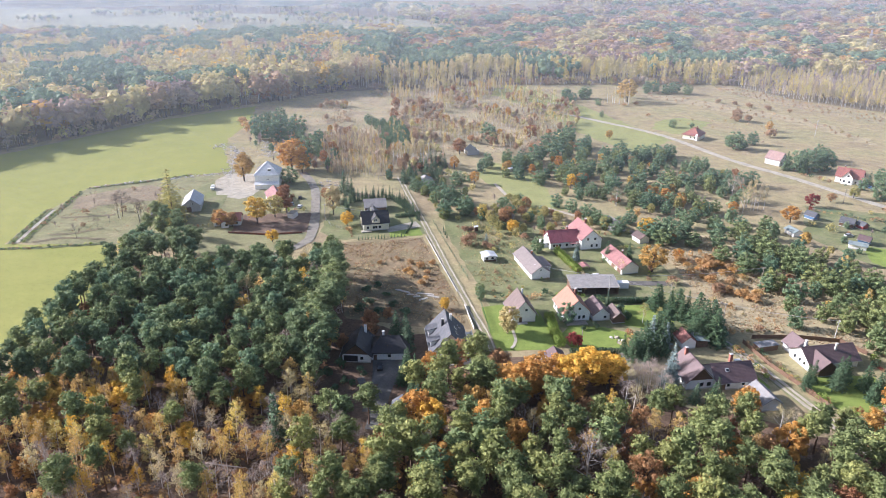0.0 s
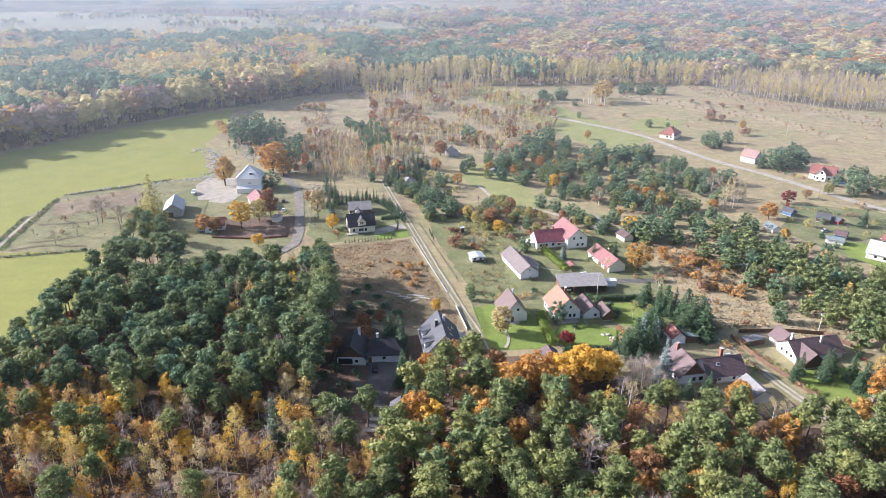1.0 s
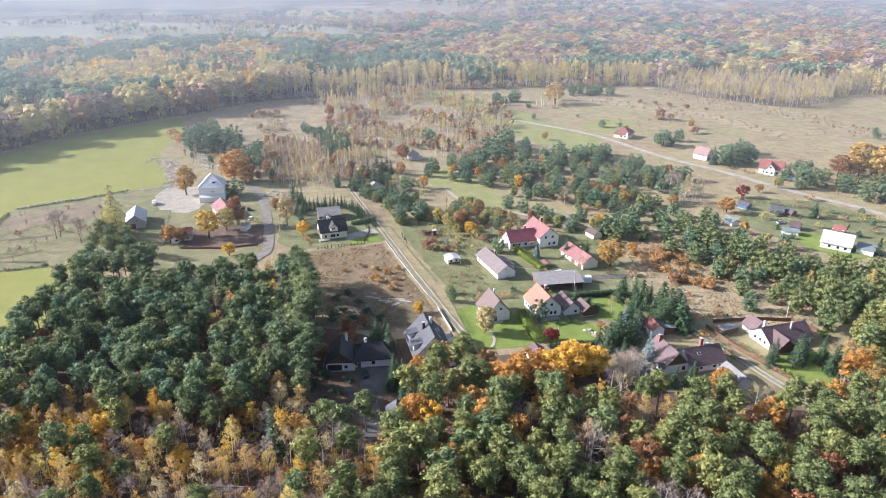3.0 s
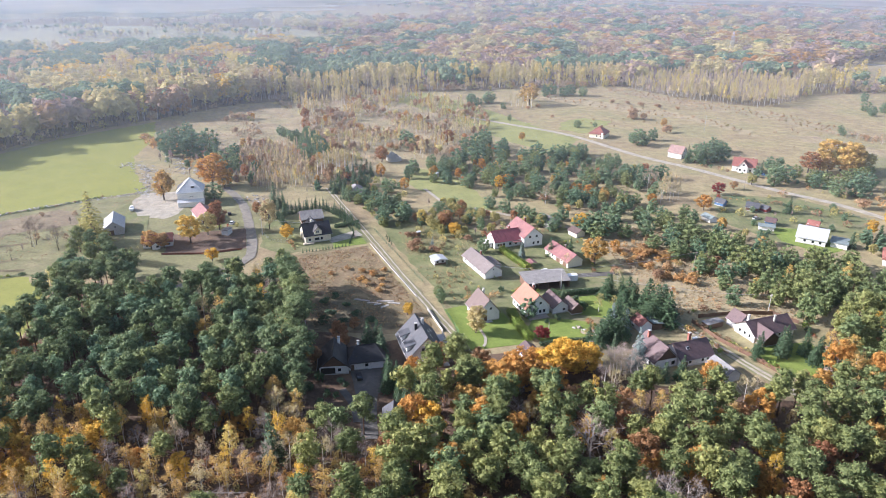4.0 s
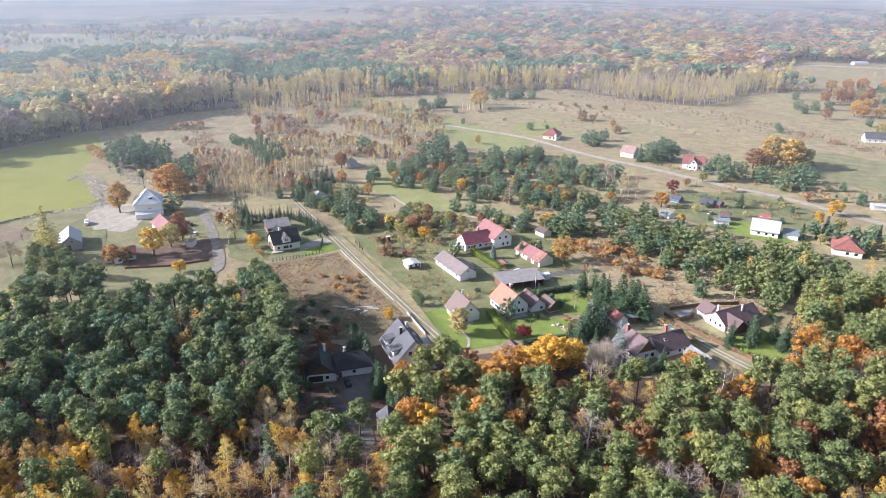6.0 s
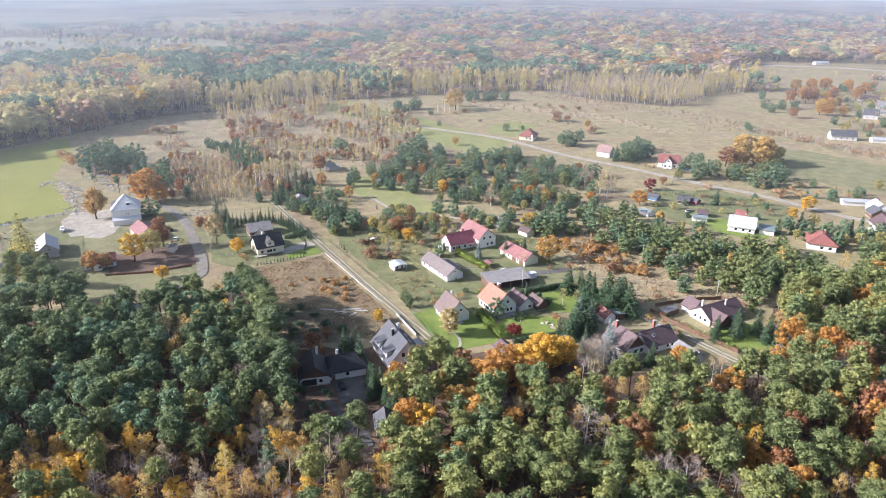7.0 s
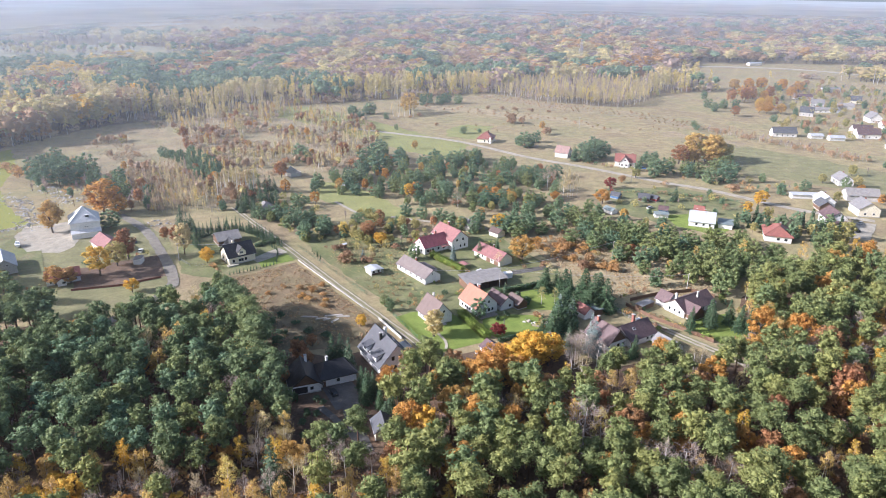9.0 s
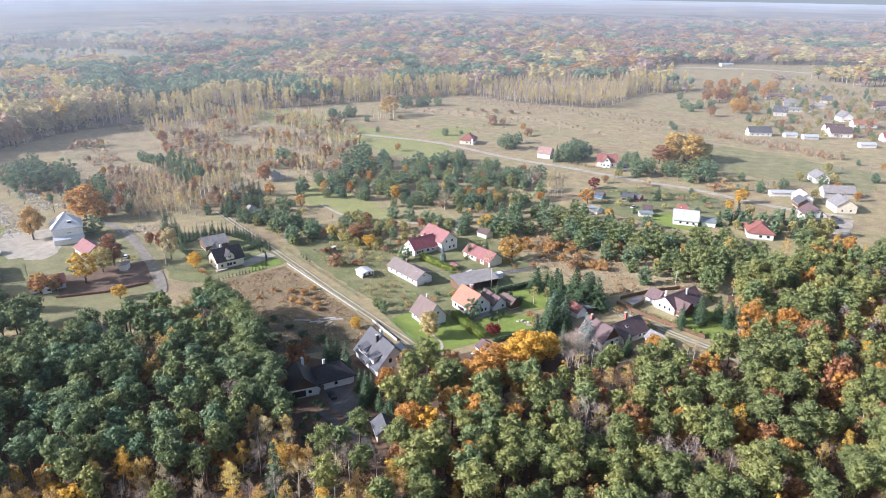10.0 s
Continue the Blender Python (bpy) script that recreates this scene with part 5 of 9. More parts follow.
wire_fence([(190, 338), (214, 322), (244, 300), (250, 284)], 1.5, 3.0, "green wire mesh fence round allotments", 0.3, 0.016)
wire_fence([(-44, 300), (-52, 304), (-57, 316)], 1.4, 2.6, "grey wire fence round a house plot", 0.3, 0.012, "steel")
panel_fence([(-98, 294), (-80, 292), (-64, 295)], 0.9, 2.4, "brick", "wood", "low red-brown board fence of a farmyard")


def utility_pole(x, y, h, label, lean=0.0, material="palewood", arms=1):
    p = thing("utility_pole", pose(x, y, 0, lean, lean * 0.5, 25), label, "utility pole")
    part("shaft", cyl(bmesh.new(), (0, 0, 0), (0, 0, h), 0.17, 0.11), material, p)
    for k in range(arms):
        z = h - 0.5 - 0.6 * k
        part("crossarm", boxed(-0.8, -0.05, z, 0.8, 0.05, z + 0.1), material, p)
        for u in (-0.7, 0.0, 0.7):
            part("insulator", cyl(bmesh.new(), (u, 0, z + 0.1), (u, 0, z + 0.28), 0.06, 0.04, 6), "plastic", p)
    return p


utility_pole(126.2, 242, 9.2, "weathered wooden utility pole in fallow grass", 1.5)
utility_pole(65.0, 234.5, 8.6, "grey concrete utility pole behind a shed", 0, "concrete")
utility_pole(47.6, 197.5, 6.0, "plain wooden pole beside a red shrub", 0, "palewood", 0)
utility_pole(135.6, 203.2, 7.6, "pale concrete pole with a wide crossarm", 0, "concrete", 2)
utility_pole(276, 497, 12.0, "tall pale concrete utility pole on grassland", 0, "concrete", 2)
utility_pole(-7.4, 155.2, 7.5, "white concrete pole beside a garage", 0, "plastic", 0)
utility_pole(-5.2, 154.6, 7.2, "white metal flagpole beside a garage", 0, "plastic", 0)
utility_pole(-19.6, 381, 8.5, "wooden utility pole at the track's end", 0, "palewood")
utility_pole(101.5, 214.5, 7.5, "wooden utility pole by a lane", 0, "palewood")
utility_pole(-56.0, 312, 8.5, "concrete utility pole by the village street", 0, "concrete")
utility_pole(215, 345, 8.5, "wooden utility pole by allotments", 0, "palewood")


def wire_span(a, b, sag, label):
    c = bpy.data.curves.new("power_line", "CURVE")
    c.dimensions, c.bevel_depth, c.bevel_resolution = "3D", 0.025, 0
    for off in (-0.6, 0.6):
        s = c.splines.new("POLY")
        s.points.add(16)
        for i in range(17):
            t = i / 16
            s.points[i].co = (a[0] + (b[0] - a[0]) * t + off, a[1] + (b[1] - a[1]) * t, a[2] + (b[2] - a[2]) * t - sag * 4 * t * (1 - t), 1)
    c.materials.append(M["steel"])
    tagged(new("power_line", c), label, "cable")


wire_span((65, 234.5, 8.4), (126.2, 242, 9.0), 1.2, "thin overhead power wires between two poles")
wire_span((65, 234.5, 8.4), (38.2, 252, 5.0), 0.8, "thin overhead power wires to a house")
wire_span((65, 234.5, 8.4), (101.5, 214.5, 7.4), 0.9, "thin overhead power wires over gardens")
wire_span((101.5, 214.5, 7.4), (135.6, 203.2, 7.2), 0.8, "thin overhead power wires by a lane")
wire_span((-56, 312, 8.4), (-31, 306, 7), 0.6, "thin overhead power wires to a cream house")

# lattice pylon far off in the woods
p = thing("transmission_tower", pose(545, 905, 0, 0, 0, 30), "grey steel lattice transmission tower above far woods", "pylon")
bm = bmesh.new()
for sx in (-1, 1):
    for sy in (-1, 1):
        cyl(bm, (sx * 3.4, sy * 3.4, 0), (sx * 0.6, sy * 0.6, 40), 0.22, 0.14, 5)
for k in range(9):
    z, r = k * 4.4, 3.4 - 2.8 * k * 4.4 / 40
    z2, r2 = z + 4.4, 3.4 - 2.8 * (k + 1) * 4.4 / 40
    for a, b in (((-r, -r, z), (r2, -r2, z2)), ((r, -r, z), (r2, r2, z2)), ((r, r, z), (-r2, r2, z2)), ((-r, r, z), (-r2, -r2, z2))):
        cyl(bm, a, b, 0.1, sides=4)
part("lattice", bm, "steel", p)
for z in (28, 34):
    part("crossarm", cyl(bmesh.new(), (-7, 0, z), (7, 0, z), 0.25, sides=5), "steel", p)


def car(x, y, rot, paint, label):
    c = thing("car", pose(x, y, 0.02, 0, 0, rot), label, "car", "parked cars")
    bm = bmesh.new()
    prism(bm, [(-2.1, 0.35), (2.1, 0.35), (2.15, 0.75), (1.1, 0.92), (-2.0, 0.95)], -0.85, 0.85)
    part("body", bm, paint, c)
    bm = bmesh.new()
    prism(bm, [(-1.8, 0.96), (1.05, 0.94), (0.35, 1.45), (-1.4, 1.45)], -0.74, 0.74)
    part("cabin", bm, "glass", c)
    part("car_roof", boxed(-1.35, -0.72, 1.452, 0.32, 0.72, 1.5, bevel=0.02), paint, c)
    for wx in (-1.3, 1.3):
        for wy in (-0.8, 0.8):
            w = part("wheel", cyl(bmesh.new(), (wx, wy - 0.1, 0.32), (wx, wy + 0.1, 0.32), 0.32, sides=10), "rubber", c)
            part("rim", cyl(bmesh.new(), (wx, wy - 0.115, 0.32), (wx, wy + 0.115, 0.32), 0.19, sides=8), "steel", w)
    return c


car(-74.5, 344, 100, "darkpaint", "black car parked in a farmyard")
car(-71.8, 330, 80, "plastic", "white car parked by the street")
car(-77, 334, 120, "steel", "silver car parked beside a tree")
car(245.4, 371.8, -40, "bluepaint", "blue car parked before a house")
car(268, 228, 60, "darkpaint", "dark car parked in a paved yard")
car(281, 236, 20, "steel", "silver car parked in a paved yard")
car(54.5, 238.6, 85, "plastic", "white car under an open shed")
car(-18.5, 182.6, 95, "darkpaint", "black car on a dark forecourt")
car(192.4, 298, 10, "steel", "silver car beside garden sheds")

# motorboat on a trailer
b = thing("boat", pose(-124.8, 358.0, 0, 0, 0, 100), "white motorboat under cover on a trailer", "boat")
bm = bmesh.new()
sec = []
for x, w, z in ((-3, 1.05, 0.7), (-1, 1.15, 0.65), (1, 1.0, 0.7), (2.4, 0.55, 0.95), (3.2, 0.06, 1.3)):
    sec.append([bm.verts.new(p) for p in ((x, -w, 1.7), (x, -w * 0.75, z + 0.15), (x, 0, z - 0.1), (x, w * 0.75, z + 0.15), (x, w, 1.7))])
for s, t in zip(sec, sec[1:]):
    for i in range(4):
        bm.faces.new((s[i], t[i], t[i + 1], s[i + 1]))
    bm.faces.new((s[4], t[4], t[0], s[0]))
bm.faces.new(sec[0])
part("hull", bm, "plastic", b)
part("cabin", prism(bmesh.new(), [(-1.6, 1.7), (1.5, 1.7), (0.7, 2.5), (-1.4, 2.6)], -0.75, 0.75), "plastic", b)
part("trailer", boxed(-2.6, -0.5, 0.35, 3.6, 0.5, 0.5), "steel", b)
for wy in (-1.0, 0.85):
    part("wheel", cyl(bmesh.new(), (-0.8, wy, 0.33), (-0.8, wy + 0.18, 0.33), 0.33, sides=10), "rubber", b)

# propane tank and a tarpaulin in the farmhouse garden
t = thing("gas_tank", pose(63.4, 251.2, 0, 0, 0, 20), "white propane tank on a lawn", "tank")
bm = bmesh.new()
cyl(bm, (-1.3, 0, 0.95), (1.3, 0, 0.95), 0.6, sides=12)
for s in (-1, 1):
    cyl(bm, (s * 1.3, 0, 0.95), (s * 1.6, 0, 0.95), 0.6, 0.25, 12)
part("vessel", bm, "plastic", t)
for x in (-0.9, 0.9):
    part("foot", boxed(x - 0.15, -0.5, 0, x + 0.15, 0.5, 0.4), "concrete", t)
h = thing("shelter", pose(60.2, 259.0, 0, 0, 0, 10), "small garden shelter with a dark red cover", "shelter")
part("cover", prism(bmesh.new(), [(-1.8, 1.5), (0, 2.2), (1.8, 1.5), (1.8, 1.6), (0, 2.32), (-1.8, 1.6)], -2.2, 2.2), "r_pink", h)
for x in (-1.6, 1.6):
    for y in (-2, 2):
        part("post", boxed(x - 0.05, y - 0.05, 0, x + 0.05, y + 0.05, 1.55), "wood", h)

# garden boulders, plank piles, outhouse
h = thing("outhouse", pose(17.0, 300.5, 0, 0, 0, 5), "small dark timber outhouse on grass", "outhouse")
part("wall", boxed(-0.8, -0.8, 0, 0.8, 0.8, 2.0), "wood", h)
part("roof", prism(bmesh.new(), [(-1.0, 2.0), (1.0, 2.3), (1.0, 2.4), (-1.0, 2.1)], -1, 1), "r_white", h)
h = thing("outhouse", pose(42.0, 398.0, 0, 0, 0, 25), "small white shed on a meadow", "outhouse")
part("wall", boxed(-1.2, -1.2, 0, 1.2, 1.2, 2.2), "plastic", h)
part("roof", prism(bmesh.new(), [(-1.4, 2.2), (1.4, 2.5), (1.4, 2.6), (-1.4, 2.3)], -1.4, 1.4), "r_white", h)
h = thing("swing_frame", pose(-34.0, 379, 0, 0, 0, 12), "yellow wooden swing frame on grass", "swing")
for x in (-1.8, 1.8):
    part("upright", cyl(bmesh.new(), (x, -0.8, 0), (x, 0, 2.4), 0.12, sides=6), "palewood", h)
    part("upright", cyl(bmesh.new(), (x, 0.8, 0), (x, 0, 2.4), 0.12, sides=6), "palewood", h)
part("beam", cyl(bmesh.new(), (-2, 0, 2.45), (2, 0, 2.45), 0.12, sides=6), "palewood", h)
for x, y, a, l in ((-14, 236.4, -25, 6.5), (-10.2, 233.4, -8, 4.5), (-5.4, 234.2, -12, 7), (-2.2, 232, -20, 5), (-8.6, 232, 10, 3), (-6.2, 229.8, 35, 4)):
    h = thing("plank_pile", pose(x, y, 0, 0, 0, a), "pile of pale building planks in dry grass", "plank pile", "building planks on the fallow plot")
    for k in range(4):
        part("plank", boxed(-l / 2 + 0.2 * k, -0.6 + 0.3 * k, 0, l / 2 - 0.1 * k, -0.36 + 0.3 * k, 0.28 - 0.03 * k), "palewood" if k % 2 else "concrete", h)
for x, y, a in ((224, 198, -60), (228.5, 192.5, -55), (220.6, 202, -66)):
    h = thing("log_stack", pose(x, y, 0, 0, 0, a), "stack of long pale timber poles", "timber stack", "timber stacks at the wood's edge")
    for k in range(5):
        part("log", cyl(bmesh.new(), (-5, -1 + 0.45 * k, 0.22), (5, -1 + 0.45 * k, 0.22), 0.21, 0.17, 7), "deadwood", h)
    for k in range(4):
        part("log", cyl(bmesh.new(), (-4.8, -0.78 + 0.45 * k, 0.6), (5.1, -0.78 + 0.45 * k, 0.6), 0.2, 0.16, 7), "deadwood", h)
for x, y, l, a in ((-70, 142, 14, 20), (-58, 138, 12, -12), (-62, 133, 9, 40)):
    h = thing("fallen_trunk", pose(x, y, 0.2, 0, 0, a), "fallen bleached tree trunk on the woodland floor", "log")
    part("stem", cyl(bmesh.new(), (0, 0, 0), (l, 0, 0.5), 0.24, 0.08, 7), "deadwood", h)

# rubble and boulders
def stones(name, pts, spread, count, size, label, material="concrete", seed=3):
    g = np.random.default_rng(seed)
    line = smooth_line(pts, 1.0)
    ch = []
    base = np.array([(-1, -1, 0), (1, -1, 0), (1, 1, 0), (-1, 1, 0), (-0.7, -0.6, 1), (0.6, -0.7, 1.1), (0.7, 0.6, 0.9), (-0.6, 0.7, 1)], float)
    q = np.array([(4, 5, 6, 7), (0, 1, 5, 4), (1, 2, 6, 5), (2, 3, 7, 6), (3, 0, 4, 7)])
    for k in range(count):
        p = line[g.integers(len(line))]
        s = size * (0.4 + g.random() ** 2 * 1.6)
        a = g.random() * 6.28
        v = base * (1 + 0.25 * g.normal(size=base.shape)) * np.array([s, s * 0.8, s * 0.7])
        v[:4, 2] = -0.02
        c, n2 = math.cos(a), math.sin(a)
        v = np.stack([v[:, 0] * c - v[:, 1] * n2 + p.x + g.normal() * spread, v[:, 0] * n2 + v[:, 1] * c + p.y + g.normal() * spread, v[:, 2]], 1)
        ch.append((v, q, int(g.random() < 0.35)))
    tagged(new(name, np_mesh(name, ch, [material, "palewood"])), label, "rubble", kind="stuff")


stones("rubble", [(-190, 358), (-172, 369), (-156, 376), (-144, 381), (-126, 389)], 1.1, 420, 0.28, "long bank of pale field stones and rubble")
stones("rubble", [(-150, 452), (-136, 440), (-126, 408), (-122, 384)], 3.2, 500, 0.36, "heap of pale rubble beside the field", seed=5)
stones("rubble", [(-122, 462), (-112, 436), (-108, 424)], 4, 160, 0.4, "scattered pale rubble behind the barn", seed=6)
stones("boulders", [(60, 203), (66, 197)], 0.8, 26, 0.45, "pale garden boulders beside a lawn", seed=7)
stones("rubble", [(-70, 372), (-60, 366)], 3.0, 60, 0.35, "pale building rubble beside the street", seed=8)

# ---- trees: each a trunk with limbs and a crown of many small leaf clumps ----
def unit(v):
    return v / np.maximum(np.linalg.norm(v, axis=-1, keepdims=True), 1e-9)


def cards(P, N, size, g, slim=0.6, curl=0.25):
    """Small pointed leaf clumps at P facing N."""
    n = len(P)
    N = unit(N)
    u = unit(np.cross(N, g.normal(size=(n, 3))))
    v = np.cross(N, u)
    a = (size * (0.7 + 0.6 * g.random(n)))[:, None]
    b = a * slim * (0.7 + 0.6 * g.random(n))[:, None]
    V = np.stack([P - u * a * 0.7 - v * b, P + u * a * 1.1 - N * curl * a, P - u * a * 0.7 + v * b], 1)
    return V.reshape(-1, 3), np.arange(n * 3).reshape(-1, 3)


def puff(c, r, n, g, top=0.2, rough=0.28):
    """n points and outward normals on a lumpy ellipsoid."""
    d = unit(g.normal(size=(n, 3)) + np.array([0, 0, top]))
    r = np.asarray(r, float)
    return np.asarray(c) + d * r * (0.62 + 0.52 * g.random((n, 1))), unit(d / r + rough * g.normal(size=(n, 3)))


def tube(path, radii, sides=5):
    path = np.asarray(path, float)
    ang = np.arange(sides) * math.tau / sides
    V, Q = [], []
    for i, (p, r) in enumerate(zip(path, radii)):
        d = unit(path[min(i + 1, len(path) - 1)] - path[max(i - 1, 0)])
        a = unit(np.cross(d, [0.3, 0.9, 0.1]))
        b = np.cross(d, a)
        V.append(p + r * (np.cos(ang)[:, None] * a + np.sin(ang)[:, None] * b))
        if i:
            for k in range(sides):
                j = (k + 1) % sides
                Q.append(((i - 1) * sides + k, (i - 1) * sides + j, i * sides + j, i * sides + k))
    return np.concatenate(V), np.array(Q)


def join(chunks):
    vs, qs, off = [], [], 0
    for v, q in chunks:
        vs.append(v), qs.append(np.asarray(q) + off)
        off += len(v)
    return np.concatenate(vs), np.concatenate(qs)


def trunk_line(h, bend, g, k=6):
    z = np.linspace(0, h, k)
    return np.stack([bend * np.sin(z / h * 2.2 + g.random() * 3) * z / h, bend * np.cos(z / h * 1.7 + g.random() * 3) * z / h, z], 1)


OCT_V = np.array([(1, 0, 0), (-1, 0, 0), (0, 1, 0), (0, -1, 0), (0, 0, 1), (0, 0, -1)], float)
OCT_F = np.array([(0, 2, 4), (2, 1, 4), (1, 3, 4), (3, 0, 4), (2, 0, 5), (1, 2, 5), (3, 1, 5), (0, 3, 5)])


def core(c, r, g):
    """The dense leafy inside of a bough: a small uneven ball."""
    return np.asarray(c) + OCT_V * np.asarray(r, float) * (1.0 + 0.3 * g.random((6, 1))), OCT_F


def boughs(g, n, centre, radii, low, high):
    """n bough centres spread over a crown's outline, from the height low (-1..1) up, with their sizes."""
    turn = g.random() * 6.28
    out = []
    for k in range(n):
        z = low + (high - low) * (k + 0.2 + 0.6 * g.random()) / n
        a, w = turn + k * 2.4 + g.normal() * 0.25, math.sqrt(max(0.0, 1 - z * z))
        f = 0.68 + 0.36 * g.random()
        out.append(np.asarray(centre) + np.array([math.cos(a) * w * f, math.sin(a) * w * f, z * (0.9 + 0.15 * g.random())]) * np.asarray(radii))
    return out


def crown_of(spots, sizes, flat, per, leaf, g, slim, inner=0.74, rough=0.24, top=0.35):
    """Boughs with a dense inside and many small leaf clumps facing outward."""
    P, N, solid = [], [], []
    for c, r in zip(spots, sizes):
        p, n = puff(c, (r, r, r * flat), max(6, int(per * r * r)), g, top, rough)
        P.append(p), N.append(n)
        if inner:
            solid.append(core(c, (r * inner, r * inner, r * flat * inner), g))
    return join([cards(np.concatenate(P), np.concatenate(N), leaf, g, slim)] + solid)


def scots_pine(g, full=1.0, leaf=0.33):
    """Tall orange stem, rounded uneven crown of cushion-like boughs. Height 16."""
    H = 16.0
    line = trunk_line(H * 0.93, 0.6, g)
    wood = [tube(line, np.linspace(0.24, 0.07, 6), 6)]
    deep = 3.5 + 1.2 * g.random()
    wide = 2.0 + 0.6 * g.random()
    top = line[-1] + np.array([g.normal() * 0.3, g.normal() * 0.3, 0.75])
    mid = np.array([top[0] + g.normal() * 0.35, top[1] + g.normal() * 0.35, H - deep])
    spots = boughs(g, 13, mid, (wide * (0.85 + 0.3 * g.random()), wide * (0.85 + 0.3 * g.random()), deep * 0.85), -0.95, 0.85)
    spots += [mid + np.array([0, 0, 0.6]), mid - np.array([0, 0, 1.2]), top - np.array([0, 0, 1.0])]
    for k in range(int(g.integers(0, 3))):
        a = g.random() * 6.28
        spots.append(np.array([math.cos(a) * wide * 0.9, math.sin(a) * wide * 0.9, H - 2 * deep - 0.2 - 1.2 * g.random()]))
    sizes = [(1.1 + 0.75 * g.random()) * (1.0 if c[2] < H - 2.5 else 0.8) for c in spots]
    for c in spots[::2]:
        z0 = max(2.0, min(c[2] - 1.2, H * 0.9))
        root = np.array([np.interp(z0, line[:, 2], line[:, i]) for i in range(3)])
        wood.append(tube([root, (root + c) / 2 + [0, 0, -0.15], c], [0.075, 0.05, 0.02], 3))
    for k in range(5):
        z = H * (0.18 + 0.28 * g.random())
        a = g.random() * 6.28
        wood.append(tube([(0, 0, z), (math.cos(a) * 1.3, math.sin(a) * 1.3, z + 0.2)], [0.04, 0.012], 3))
    return join(wood), crown_of(spots, sizes, 0.85, 42 * full, leaf * 0.97 / math.sqrt(full), g, 0.5, 0.6, 0.5), H


def bushy_pine(g, full=1.0, leaf=0.25):
    """Younger pine, a broad uneven dome branched almost to the ground. Height 9."""
    H = 9.0
    wood = [tube(trunk_line(H * 0.93, 0.2, g), np.linspace(0.17, 0.03, 6), 6)]
    mid = np.array([g.normal() * 0.2, g.normal() * 0.2, H * 0.46])
    spots = boughs(g, 25, mid, (2.55 * (0.88 + 0.26 * g.random()), 2.55 * (0.88 + 0.26 * g.random()), 4.2), -0.88, 0.97)
    spots += [mid, mid + np.array([0, 0, 1.6]), mid - np.array([0, 0, 1.6])]
    sizes = [(0.7 + 0.42 * g.random()) * (1.15 if c[2] < H * 0.5 else (0.95 if c[2] < H * 0.78 else 0.68)) for c in spots]
    for c in spots[::4]:
        wood.append(tube([(0, 0, max(0.4, c[2] - 0.5)), c], [0.05, 0.02], 3))
    return join(wood), crown_of(spots, sizes, 0.8, 62 * full, leaf * 1.08 / math.sqrt(full), g, 0.5, 0.66, 0.5), H


def spruce(g, full=1.0, leaf=0.3):
    """Cone of drooping whorls. Height 10."""
    H = 10.0
    wood = [tube(trunk_line(H, 0.05, g), np.linspace(0.17, 0.02, 6), 6)]
    P, N = [], []
    for k in range(17):
        f = k / 16
        z = H * (0.06 + 0.92 * f)
        R = 2.25 * (1 - f) ** 0.85 + 0.12
        nb = max(4, int(9 * (1 - f) + 3))
        for j in range(nb):
            a = j * math.tau / nb + k * 0.7 + g.random() * 0.3
            rr = R * (0.8 + 0.35 * g.random())
            m = max(3, int(rr * 6 * full))
            t = (0.25 + 0.75 * g.random(m))
            p = np.stack([np.cos(a) * rr * t, np.sin(a) * rr * t, z + 0.25 * t - 0.62 * t * t * rr * 0.5 + 0.08 * g.normal(size=m)], 1)
            p[:, :2] += g.normal(size=(m, 2)) * 0.14
            n = np.stack([np.cos(a) * np.ones(m) * 0.5, np.sin(a) * np.ones(m) * 0.5, np.ones(m)], 1) + 0.45 * g.normal(size=(m, 3))
            P.append(p), N.append(n)
    return join(wood), cards(np.concatenate(P), np.concatenate(N), leaf / math.sqrt(full), g, 0.5), H


def broadleaf(g, full=1.0, leaf=0.34, gaps=0.0):
    """Spreading oak or maple. Height 12."""
    H = 12.0
    line = trunk_line(H * 0.6, 0.35, g)
    wood = [tube(line, np.linspace(0.3, 0.14, 6), 6)]
    mid = np.array([g.normal() * 0.25, g.normal() * 0.25, H * 0.55])
    spots = boughs(g, 24, mid, (3.3 * (0.88 + 0.24 * g.random()), 3.3 * (0.88 + 0.24 * g.random()), 4.5), -0.85, 0.97)
    spots += [mid, mid + np.array([0, 0, 1.8])]
    sizes = [(0.85 + 0.65 * g.random()) * (0.85 if c[2] > H * 0.82 else 1.0) for c in spots]
    for k, c in enumerate(spots[::2]):
        root = np.array([np.interp(min(c[2] * 0.6, H * 0.55), line[:, 2], line[:, i]) for i in range(3)])
        wood.append(tube([root, (root + c) / 2 + [0, 0, 0.2], c], [0.1, 0.06, 0.02], 3))
    return join(wood), crown_of(spots, sizes, 0.85, 40 * full, leaf / math.sqrt(full), g, 0.75, 0.6, 0.45), H


